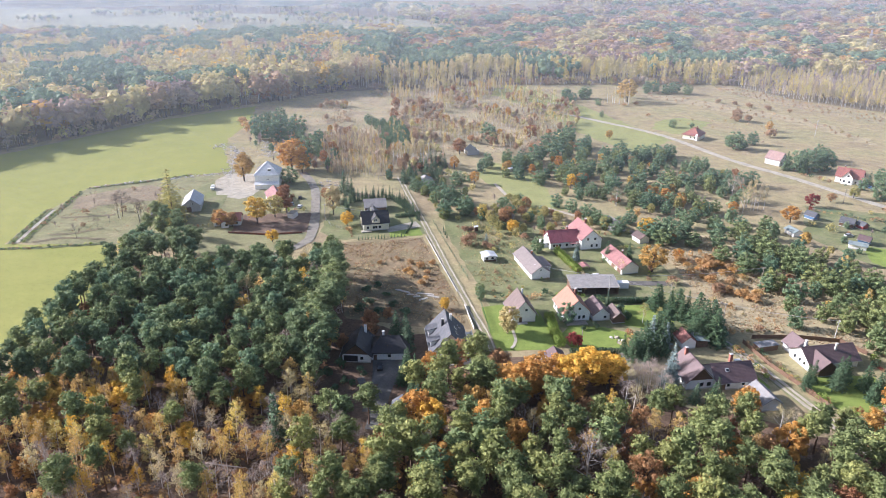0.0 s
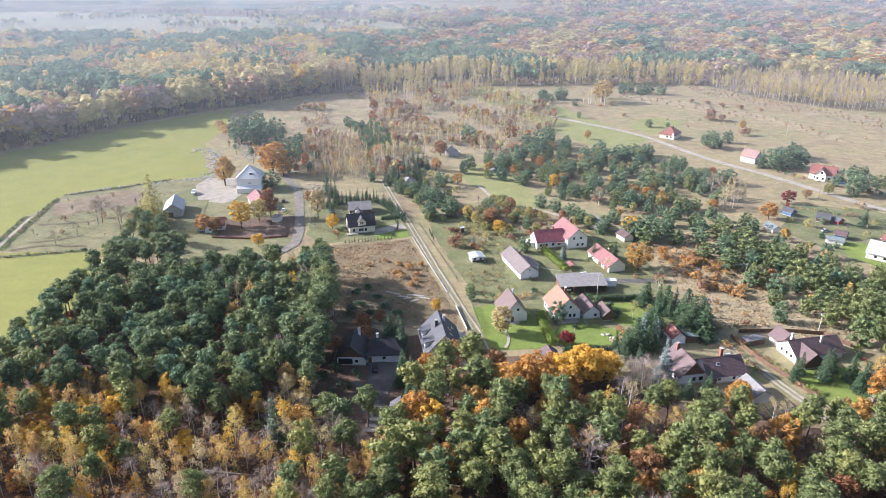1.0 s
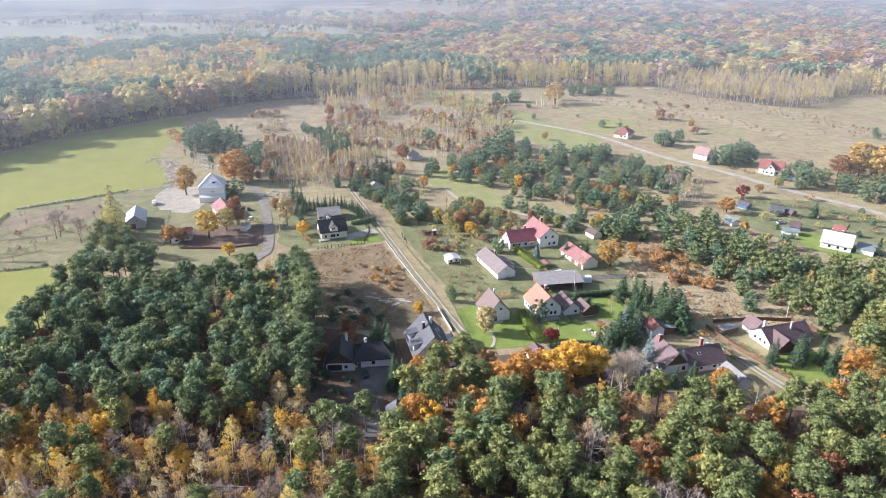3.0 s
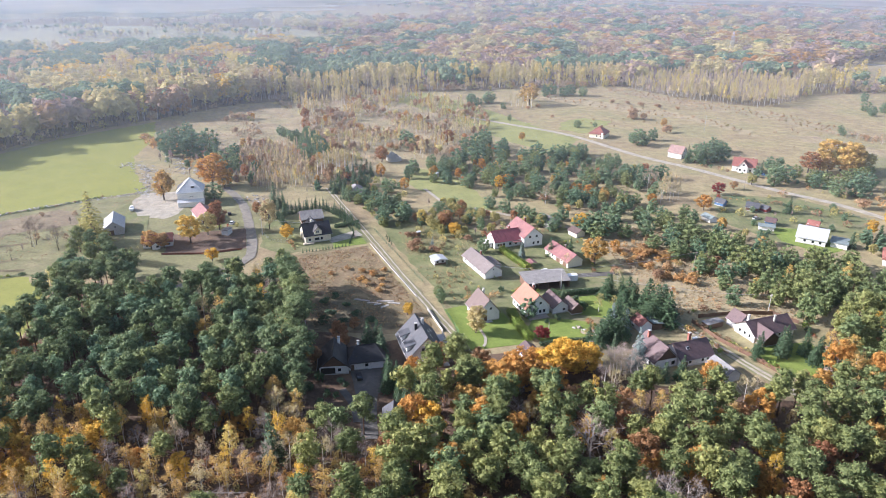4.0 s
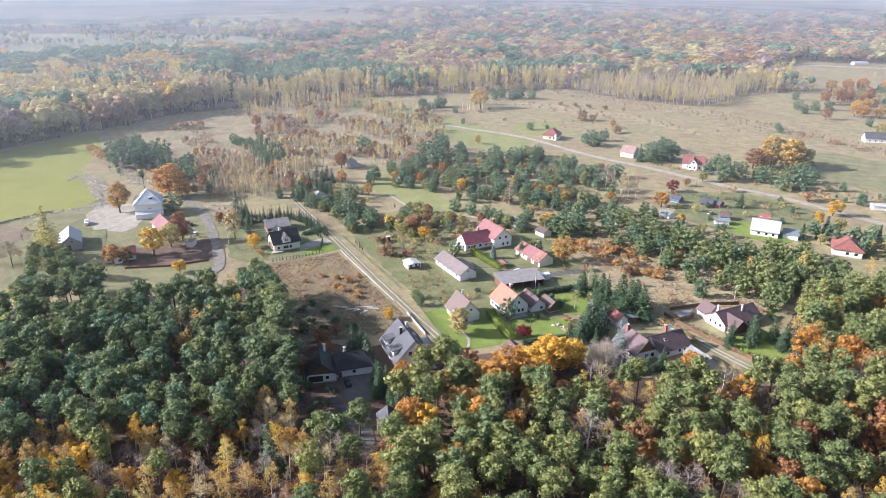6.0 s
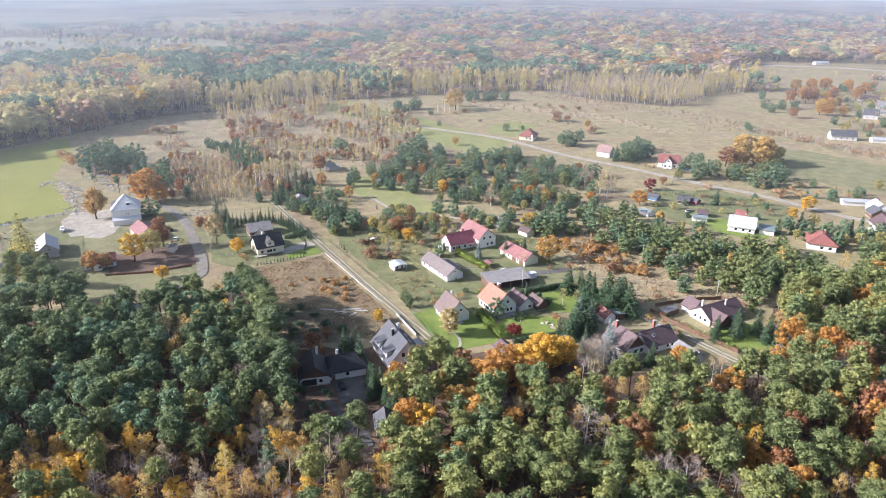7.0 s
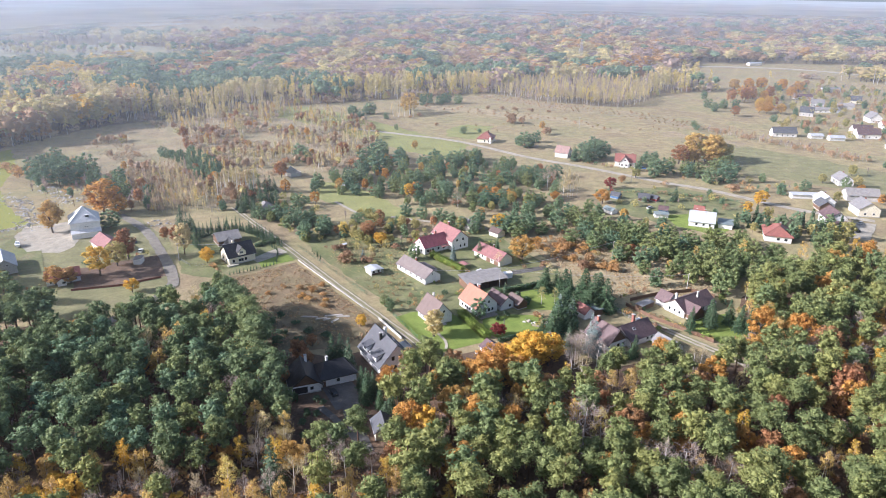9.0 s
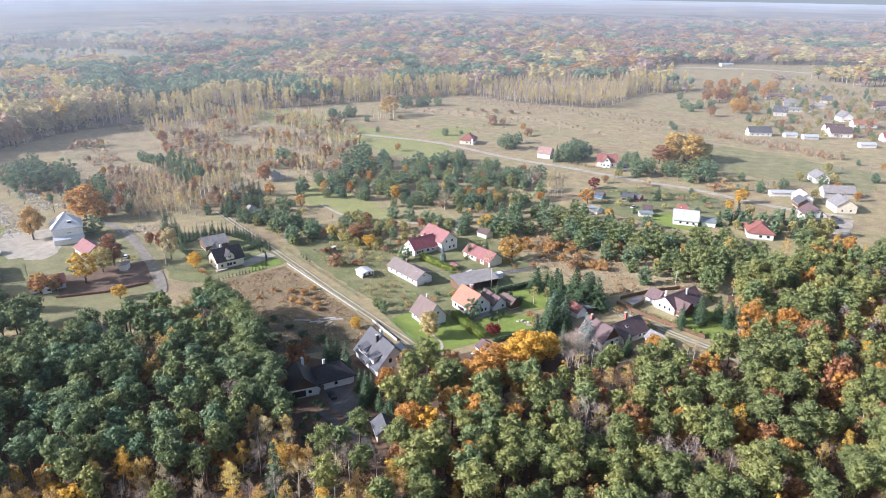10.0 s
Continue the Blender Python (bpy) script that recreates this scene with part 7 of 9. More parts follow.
grove("birch_tree", "gold", "tall birch in thin tawny leaf among pines", [(-63.4, 217.6, 14), (-60.2, 223.4, 13), (-66.6, 206.3, 13), (-40.5, 198.1, 14), (-39.7, 188.7, 13), (-43.2, 169.3, 12), (-35.1, 218.7, 11), (-52.7, 243.4, 13), (133.1, 155.6, 11), (139.3, 165.7, 11), (146, 176, 11), (135.8, 171, 10)], squash=1.35)
grove("oak_tree", "orange", "small oak in orange leaf among pines", [(-93.8, 243.1, 9), (-70.2, 213.9, 8), (-56.5, 162.9, 9), (-82.9, 200.5, 7), (85.9, 159.6, 9), (88.5, 161, 8), (-37.1, 151.7, 9)], squash=1.15)
grove("maple_tree", "yellow", "small maple in clear yellow leaf in the wood", [(-90.4, 161.5, 9), (-96.1, 157.9, 9), (-110.4, 163.2, 10), (-100.7, 144.2, 10), (-65.3, 143.6, 9), (-87.7, 141.8, 9)], squash=0.85)
grove("oak_tree", "rust", "great spreading oak in russet leaf at the wood's edge", [(-162, 610, 20), (-150, 618, 22), (-140, 606, 19), (-155, 600, 17)], squash=1.3)
grove("bare_tree", "twig", "grey leafless tree with dense fine twigs", [(59.2, 169.4, 11), (63.8, 173.3, 10), (64.7, 165.1, 10), (53.8, 163.4, 10)], squash=1.3)
grove("young_pine", "pinegreen", "young pine at a garden corner", [(263.1, 352.4, 8), (262.3, 365, 9), (268, 357.1, 9), (271, 347.6, 9), (280, 345.8, 10), (289, 350, 10), (296, 352, 9), (303, 356, 9), (310, 362, 9), (144.4, 171.7, 9), (150, 180, 10), (141, 160.2, 10), (134.8, 161.8, 8), (129, 155.2, 9), (147, 168, 9), (154, 174, 10)], squash=1.2)
grove("young_pine", "pinedark", "dark pine beside a roadside house", [(207, 471.4, 8), (205.8, 457, 9), (219, 470.8, 10), (235.2, 428.7, 9), (244.8, 432.5, 11), (247.7, 424, 10), (258.1, 386, 9), (264, 382.5, 9), (250, 432, 9), (200, 466, 8)], squash=1.2)
grove("young_pine", "pinedark", "pine clump at the meadow's end", [(114.3, 632.1, 10), (118.2, 618.7, 9), (131.6, 635.5, 11), (138.2, 603.2, 7), (196.3, 663.4, 12), (207, 672, 12), (215, 662, 11), (225, 668, 12), (235.2, 660, 11), (458, 533, 10), (468, 552, 11), (480, 544, 11), (496, 542, 10), (505, 600, 10), (376, 466, 6), (385, 480, 6)], squash=1.3)
grove("oak_tree", "orange", "big oak in orange leaf at the distant wood's edge", [(463, 806, 22), (478, 792, 20), (494, 789, 21), (512, 800, 22), (533, 800, 23), (552, 806, 20), (583, 811, 22), (524, 830, 22), (560, 830, 22), (600, 845, 22)], squash=1.35)
grove("shrub", "amber", "golden brush in dry grass", [(-11.3, 249.8, 2.6), (-5.4, 246.5, 2.2), (-7.2, 242.4, 2.6), (-13.4, 254, 2.4)], squash=1.5)
grove("shrub", "amber", "orange-leaved brush on fallow ground", [(114.3, 260.7, 3), (125.8, 261.5, 3.2), (116.3, 253.9, 3), (121, 256, 3), (107.5, 258, 2.5), (122.5, 235.8, 3), (110.7, 237.8, 2.5), (106.7, 250.5, 2.2), (111, 262, 2.8), (119, 263.5, 3), (123, 251, 2.4), (104, 262, 2.6), (117, 268, 3)], squash=1.7)

grove("maple_tree", "orange", "village tree in orange autumn leaf", [(607, 637, 15), (624, 632, 16), (643, 617, 15), (651, 601, 14), (498, 504, 12), (495, 511, 13), (604, 571, 13), (590, 640, 14), (510, 498, 11)], squash=1.3)

grove("white_birch", "palewig", "tall white-stemmed birch with a thin pale crown", [(-29.5, 411, 15), (-27.2, 413, 14), (-25, 410.5, 15.5), (-22.6, 413, 14.5), (-20.4, 411.5, 15), (-18, 414, 15.5), (-15.6, 412, 14), (-13.2, 414.5, 15), (-10.8, 413, 14.5), (-8.4, 416, 15), (-24, 416, 14), (-17, 417, 15), (-12, 418, 14)], "stand of white birches")
grove("spruce_tree", "spruce", "tall dark spruce at the track's end", [(-17.6, 377, 11.5), (-15.2, 361.5, 11), (-20.4, 372, 9.5), (-6.5, 408, 11), (-3.5, 405, 10.5), (-0.5, 407, 10), (2.5, 404, 9), (-52.8, 354.7, 13), (-48, 352, 9)], squash=1.15)
grove("young_pine", "pinedark", "rounded pine beside the dirt track", [(-4.9, 352.4, 9.5), (0.9, 346.2, 10), (8.8, 339.6, 7.5), (2.6, 323.4, 7.5), (14.3, 325.7, 8), (9.7, 341, 8), (2.4, 318.9, 6.5), (13.6, 327, 7.5), (-9, 357, 8)], squash=1.1)
grove("young_pine", "pinedark", "lone broad pine on open ground", [(35.4, 472, 12, 11), (72.8, 455.2, 11, 11), (85.5, 458.8, 14, 13), (99.7, 456.3, 10, 6), (46.7, 403, 9.5, 9), (57.3, 410.4, 10, 9), (116.8, 430.4, 12, 12), (128, 428, 11, 12), (142.8, 425.7, 11, 12)])
grove("maple_tree", "orange", "small maple in orange leaf in a garden", [(72.5, 408.3, 8.1, 6.2), (124.1, 334.6, 7.4, 7.5), (106.0, 288.6, 4.3, 5.4)])
grove("maple_tree", "rust", "small tree in rust-red leaf in a garden", [(63.4, 477.0, 11.0, 11.3), (12.1, 435.9, 11.0, 10.9), (209.7, 347.7, 5.5, 5.4)])
grove("maple_tree", "yellow", "small tree in yellow leaf in a garden", [(73.0, 366.4, 9.4, 6.1), (133.7, 327.8, 6.3, 7.4), (96.4, 297.3, 8.8, 9.0)])
grove("maple_tree", "olive", "yellow-green young tree in a garden", [(78.6, 303.8, 7.1, 6.7), (225.7, 354.3, 6.8, 7.0), (27.1, 320.5, 6.9, 5.4)])
grove("young_pine", "pinedark", "rounded blue-green pine among gardens", [(4.0, 339.1, 11.0, 8.5), (1.7, 318.9, 10.2, 8.7), (12.5, 321.3, 11.6, 8.3), (84.6, 301.6, 8.0, 8.7), (104.4, 287.9, 11.2, 15.3), (9.7, 369.8, 9.5, 8.5), (42.8, 275.5, 8.1, 6.1), (32.3, 477.5, 12.6, 10.7), (83.6, 462.2, 12.9, 14.4), (32.5, 328.5, 8.0, 7.2), (97.5, 448.5, 10.7, 7.9)])
grove("shrub", "weed", "leafless bush with brown twigs in a garden", [(12.9, 282.3, 6.5, 8.9), (13.1, 298.4, 4.3, 7.8), (21.6, 279.1, 4.1, 7.4), (92.0, 340.3, 5.4, 7.8), (93.0, 245.4, 3.8, 6.7), (108.0, 237.4, 4.6, 7.4), (38.5, 289.1, 3.8, 6.0)])
grove("birch_tree", "palewig", "pale slim birch with thin leaves", [(158.8, 335.8, 15.7, 4.1), (160.7, 333.3, 17.7, 4.1), (164.4, 333.8, 15.2, 4.1), (167.8, 334.3, 13.8, 4.1)])
grove("shrub", "heather", "rusty orange bush on fallow ground", [(112.1, 259.4, 5.6, 10.6), (114.0, 266.2, 4.9, 7.2), (119.5, 230.7, 4.0, 8.2), (116.3, 235.3, 3.7, 6.6), (115.9, 244.6, 4.6, 6.8), (108.9, 247.1, 3.8, 6.8), (102.5, 265.8, 4.0, 6.1)])
grove("young_pine", "pinedark", "dark pine beside a roadside house", [(237, 407.2, 14, 11), (239, 352, 14, 11), (272.2, 325.3, 14, 13), (139.6, 434, 10, 12), (149.4, 434.9, 9.5, 11)])
grove("spruce_tree", "spruce", "dark conical spruce beside a roadside house", [(213, 407.5, 12, 6), (220.4, 400.8, 13, 6.5), (245.5, 375.6, 9, 5), (214.4, 303.8, 9, 6.5)])
grove("shrub", "fadedrust", "faded russet bush on a meadow", [(240.9, 492.5, 8, 11), (249.4, 398.5, 5, 10), (260.8, 305, 7, 13)])
grove("shrub", "heather", "rusty orange bush in tall dry grass", [(-12, 262, 2.6, 6), (-8, 258, 3, 5), (-5, 252, 2.4, 5), (-18, 266, 2, 5), (-25, 262, 1.8, 5), (-3, 262, 2.2, 4.5)])
grove("maple_tree", "lemon", "rounded tree in yellow-green leaf among garden pines", [(20.7, 315.4, 8.5, 6)])
grove("maple_tree", "rust", "rounded red-orange garden tree", [(32.1, 313.2, 8, 9)])
grove("bare_tree", "sapling", "pale leafless tree in a pine thicket", [(91.9, 337.6, 10, 9), (158, 352, 13, 9), (161, 350, 12, 8)])
grove("maple_tree", "orange", "small tree in orange-gold leaf in a pine thicket", [(114.1, 352.2, 7, 8), (120, 348, 7, 8), (127.3, 342, 7, 7), (79, 372, 8, 6), (76, 366, 6.5, 6), (150, 330, 6, 8)])
grove("oak_tree", "gold", "tall golden tree beside a bungalow in the wood", [(-35.5, 191.6, 14, 8)])
grove("maple_tree", "rust", "low rusty tree behind a bungalow", [(-23.5, 207.5, 6, 7)])

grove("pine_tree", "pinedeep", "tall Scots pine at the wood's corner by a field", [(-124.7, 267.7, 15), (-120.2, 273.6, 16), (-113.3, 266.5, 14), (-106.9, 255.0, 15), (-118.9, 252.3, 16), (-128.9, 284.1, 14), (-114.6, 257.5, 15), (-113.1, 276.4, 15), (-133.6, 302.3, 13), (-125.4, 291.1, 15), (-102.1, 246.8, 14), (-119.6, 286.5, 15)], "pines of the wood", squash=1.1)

grove("white_birch", "palewig", "slim pale birch beside a lone oak", [(152, 610, 13), (155, 614, 14), (158, 609, 12), (162, 606, 14), (166, 608, 13), (149, 616, 12)])
grove("shrub", "fadedrust", "russet bush on dry grassland", [(160, 600, 4), (172, 606, 4), (236, 545, 6), (239, 549, 5), (95, 632, 5), (170, 560, 3), (250, 620, 5), (262, 612, 4), (270, 600, 5), (282, 590, 5), (296, 580, 4)], squash=1.4)
grove("maple_tree", "fadedrust", "small round tree in russet leaf on dry grassland", [(238, 548, 10, 10), (244, 540, 7, 6)])

# ---- hedges ----
def hedge(pts, w, h, leaf, label, lumpy=0.12, step=0.9):
    """Clipped hedge: plants in a row, each a dense block of leaves."""
    f = thing("hedge", Matrix.Identity(4), label, "hedge")
    g = np.random.default_rng(int(abs(pts[0][0] * 10)) + 5)
    models = []
    for k in range(3):
        n = int(150 * h / 2)
        d = g.random((n, 3)) * 2 - 1
        d /= np.maximum(np.abs(d).max(1, keepdims=True), 1e-6)
        p = d * np.array([step * 0.62, w / 2, h / 2]) * (0.9 + lumpy * g.normal(size=(n, 1))) + np.array([0, 0, h / 2])
        p[:, 2] = np.maximum(p[:, 2], 0.05)
        v, q = cards(p, d + 0.5 * g.normal(size=(n, 3)), 0.24, g, 0.6)
        models.append(np_mesh("plant", [(v, q, 0)], [leaf]))
    for x, y, a, wd in along(pts, step):
        o = part("plant", models[int(g.integers(3))], "", f)
        s = 0.92 + 0.16 * g.random()
        o.matrix_basis = pose(x, y, 0, 0, 0, a) @ Matrix.Diagonal((1, 1, s, 1))


def thuja_row(pts, h, label, step=1.5, leaf="spruce"):
    for x, y, a, wd in along(pts, step):
        plant("spruce_tree", leaf, x + G.normal() * 0.15, y + G.normal() * 0.15, h * (0.8 + 0.4 * G.random()), G, label, "row of small conifers", 3, 0.75)


hedge([(39.4, 217), (39.6, 206), (40.6, 196)], 3.2, 2.6, "thuja", "tall clipped bright green hedge between two gardens")
hedge([(64, 228.6), (74, 228.4), (83, 229)], 1.6, 2.3, "spruce", "long clipped dark green hedge")
hedge([(51.2, 276), (53.8, 266), (57.2, 254)], 2.8, 2.6, "thuja", "tall yellowish green hedge in front of a farmhouse")
hedge([(43, 192.6), (55, 192.8), (68, 193)], 1.4, 1.8, "spruce", "dark green clipped hedge at a garden end")
hedge([(60, 231.6), (63, 228.5)], 1.4, 1.8, "spruce", "short dark hedge beside a shed")
hedge([(-22, 317), (-10, 322)], 1.6, 1.8, "spruce", "dark clipped hedge beside a court")
thuja_row([(-37.5, 287.2), (-26, 289.5), (-15.5, 292)], 2.0, "small dark columnar conifer in a garden row")
thuja_row([(-16, 294), (-13, 308), (-19, 330)], 2.6, "small dark conifer in a boundary row", 2.0)
thuja_row([(-26, 346), (-40, 342), (-50, 336)], 7.0, "dark green conifer in a boundary row", 2.2)
thuja_row([(-50, 336), (-46, 322), (-44, 312)], 6.0, "dark green conifer beside a barn", 2.4)
thuja_row([(-26, 344), (-20, 334), (-14, 322), (-10, 312)], 5.5, "dark green conifer beside a barn", 2.2)
thuja_row([(-22, 340), (-16, 328)], 6.5, "dark green conifer beside a barn", 2.4)
thuja_row([(1, 303), (3.5, 290)], 2.6, "small dark conifer beside the track", 3.5)

# ---- woods ----
CLEAR = [
    [(-33, 184), (-31, 200), (14, 206), (14, 186), (-8, 184), (-9.5, 168), (-6, 162), (-6, 152), (-21, 147), (-30, 156)],
    [(64, 172), (66, 190), (104, 190), (116, 148), (104, 146), (98, 158), (88, 163)],
    [(110, 166), (114, 200), (140, 200), (138, 162)],
    [(14, 184), (12, 210), (70, 206), (68, 186), (34, 182)],
    [(205, 242), (234, 222), (212, 200), (184, 216)],
    [(184, 274), (210, 254), (190, 230), (166, 248)],
    [(13, 157), (14, 186), (54, 186), (58, 160), (40, 156)],
]


def free(x, y, r, pad=0.0):
    for poly in CLEAR:
        if inside(x, y, poly):
            return False
    for line, w in ((TRACK, 3.5), (STREET, 5), (LANE, 4.5), (DRIVE, 4), (EASTROAD, 6)):
        if away(x, y, line) < w:
            return False
    for px, py, pr in PLACED:
        if (px - x) ** 2 + (py - y) ** 2 < (pr + r + pad) ** 2 * 0.7:
            return False
    return True


def scatter(poly, gap, tries, g, jitter=0.25, keep=None):
    """Seeded spots inside an outline, no two nearer than the gap."""
    xs, ys = [p[0] for p in poly], [p[1] for p in poly]
    grid, out = {}, []
    for _ in range(tries):
        x, y = g.uniform(min(xs), max(xs)), g.uniform(min(ys), max(ys))
        c = (int(x // gap), int(y // gap))
        if any((x - a) ** 2 + (y - b) ** 2 < gap * gap * (0.7 + jitter * g.random()) for i in (-1, 0, 1) for j in (-1, 0, 1) for a, b in grid.get((c[0] + i, c[1] + j), ())):
            continue
        if not inside(x, y, poly) or (keep and not keep(x, y)):
            continue
        grid.setdefault(c, []).append((x, y))
        out.append((x, y))
    return out


STOCK = {}


def stock(kind, full, leaf, variants=5, wood_keep=1.0):
    key = (kind, full, leaf)
    if key not in STOCK:
        STOCK[key] = []
        for v in range(variants):
            w, l, H = GROW[kind](np.random.default_rng(300 + v), full, leaf)
            if kind in ("pine_tree", "young_pine", "maple_tree", "spruce_tree"):
                w = tube([(0, 0, 0), (0.1, 0, H * 0.45), (0, 0.1, H * 0.9)], [0.018 * H, 0.012 * H, 0.004 * H], 5)
            STOCK[key].append((w, l, H))
    return STOCK[key]


def wood_mesh(name, items, label, category="wood"):
    """One object of kind stuff out of (model, x, y, h, width, leaf material, bark material)."""
    g = np.random.default_rng(77)
    mats, chunks, tones = [], [], []
    for (w, l, H), x, y, h, wide, leaf, bark in items:
        for k in (leaf, bark):
            if k not in mats:
                mats.append(k)
        a, s = g.random() * 6.28, h / H
        c, n2 = math.cos(a) * s * wide, math.sin(a) * s * wide
        t = g.random()
        for (v, q), k in ((w, bark), (l, leaf)):
            V = np.stack([v[:, 0] * c - v[:, 1] * n2 + x, v[:, 0] * n2 + v[:, 1] * c + y, v[:, 2] * s], 1)
            chunks.append((V, q, mats.index(k)))
            tones.append(np.full(len(V), t))
    return tagged(new(name, np_mesh(name, chunks, mats, np.concatenate(tones), True)), label, category, kind="stuff")


# light models for undergrowth, scrub and distant woods
def far_model(kind, g):
    """A light tree for distant woods: a stem and a lumpy crown."""
    if kind == "pine":
        w = tube([(0, 0, 0), (0, 0, 11)], [0.22, 0.1], 3)
        mid = np.array([0, 0, 10.2])
        spots = boughs(g, 7, mid, (2.3, 2.3, 2.9), -0.7, 0.9)
        v, q = crown_of(spots, [1.5 + 0.5 * g.random() for _ in spots], 0.72, 3.6, 0.85, g, 0.7, 0, 0.15)
        return w, join([(v, q), core(mid, (2.7, 2.7, 3.0), g)]), 14.0
    if kind == "leafy":
        w = tube([(0, 0, 0), (0, 0, 9)], [0.25, 0.1], 3)
        mid = np.array([g.normal() * 0.4, g.normal() * 0.4, 8.2])
        spots = boughs(g, 8, mid, (2.5, 2.5, 4.3), -0.8, 0.92)
        v, q = crown_of(spots, [1.5 + 0.7 * g.random() for _ in spots], 0.9, 3.0, 0.95, g, 0.75, 0, 0.2)
        return w, join([(v, q), core(mid, (2.3, 2.3, 4.2), g)]), 14.0
    if kind == "birch":
        w = tube([(0, 0, 0), (0.2, 0, 8), (0.1, 0, 13)], [0.13, 0.09, 0.03], 3)
        P, N = [], []
        for k in range(9):
            f = k / 8
            p, n = puff(g.normal(size=3) * np.array([0.6, 0.6, 0.3]) * (1 - 0.6 * f) + [0, 0, 4.6 + 8.6 * f], (1.5 - 0.9 * f, 1.5 - 0.9 * f, 1.3), 8, g, 0.2, 0.2)
            P.append(p), N.append(n)
        return w, cards(np.concatenate(P), np.concatenate(N), 0.6, g, 0.65), 14.0
    if kind == "bush":
        w = tube([(0, 0, 0), (0.1, 0, 1.2)], [0.05, 0.02], 3)
        p, n = puff((0, 0, 1.3), (1.5, 1.5, 1.5), 54, g, 0.35, 0.35)
        p[:, 2] = np.maximum(p[:, 2], 0.1)
        return w, cards(p, n, 0.42, g, 0.65), 3.0
    w = tube([(0, 0, 0), (0.2, 0, 7), (0.1, 0, 12)], [0.2, 0.12, 0.03], 3)
    d = unit(g.normal(size=(60, 3)) + np.array([0, 0, 1.0]))
    P = np.array([0, 0, 4.0]) + d * np.array([1.0, 1.0, 3.4]) * g.random((60, 1)) + np.array([0, 0, 1.0])
    s = unit(np.cross(d, g.normal(size=(60, 3)))) * 0.16
    e = P + d * np.array([2.8, 2.8, 4.6]) * (0.6 + 0.5 * g.random((60, 1)))
    V = np.stack([P - s, P + s, e], 1).reshape(-1, 3)
    return w, (V, np.arange(len(P) * 3).reshape(-1, 3)), 14.0


FAR = {k: [far_model(k, np.random.default_rng(50 + i)) for i in range(8)] for k in ("pine", "leafy", "birch", "bare", "bush")}


# the near wood
gw = np.random.default_rng(21)
PINEWOOD = [(-131, 180), (-133, 204), (-129, 222), (-129, 248), (-131, 262), (-105, 268), (-94, 242), (-77, 249), (-60, 254), (-54, 230), (-51, 252), (-43, 262), (-36, 226), (-33, 190), (-36, 164), (-60, 158), (-90, 168), (-122, 166)]
MIXWOOD = [(-160, 150), (-122, 168), (-92, 170), (-62, 160), (-36, 166), (-29, 154), (-20, 146), (-14, 120), (-14, 70), (-150, 70)]
EASTWOOD = [(-14, 70), (-14, 146), (-6, 152), (-8, 166), (0, 182), (16, 186), (20, 178), (48, 166), (62, 152), (88, 146), (98, 146), (112, 148), (122, 156), (132, 168), (150, 184), (180, 194), (236, 190), (240, 120), (180, 60)]
RIGHTPINES = [(136, 282), (160, 246), (176, 262), (186, 250), (208, 222), (232, 214), (226, 190), (180, 192), (146, 186), (142, 204), (150, 212), (156, 236), (140, 262)]

spots = []
for poly, gap, tries, mix in ((PINEWOOD, 5.0, 6000, "p"), (MIXWOOD, 4.1, 7000, "m"), (EASTWOOD, 4.9, 8000, "e"), (RIGHTPINES, 7.4, 1500, "r")):
    for x, y in scatter(poly, gap, tries, gw, 0.3, lambda x, y: free(x, y, 1.6)):
        n1 = noise.noise(Vector((x * 0.03, y * 0.03, 4)))
        r = gw.random()
        if mix == "p":
            kind = "pine" if r < 0.87 else ("birch" if r < 0.92 else ("orange" if r < 0.95 else ("rust" if r < 0.97 else "bare")))
        elif mix == "m":
            pine = 0.06 if n1 < 0.15 else 0.26
            kind = "pine" if r < pine else ("birch" if r < pine + 0.42 else ("orange" if r < pine + 0.5 else ("bare" if r < pine + 0.7 else "brush")))
        elif mix == "e":
            kind = "pine" if r < 0.52 else ("birch" if r < 0.64 else ("orange" if r < 0.77 else ("rust" if r < 0.86 else ("bare" if r < 0.93 else "brush"))))
        else:
            kind = "young" if r < 0.9 else "birch"
        spots.append((x, y, kind))
spots.sort(key=lambda s: s[1])
count = {}
rest = []
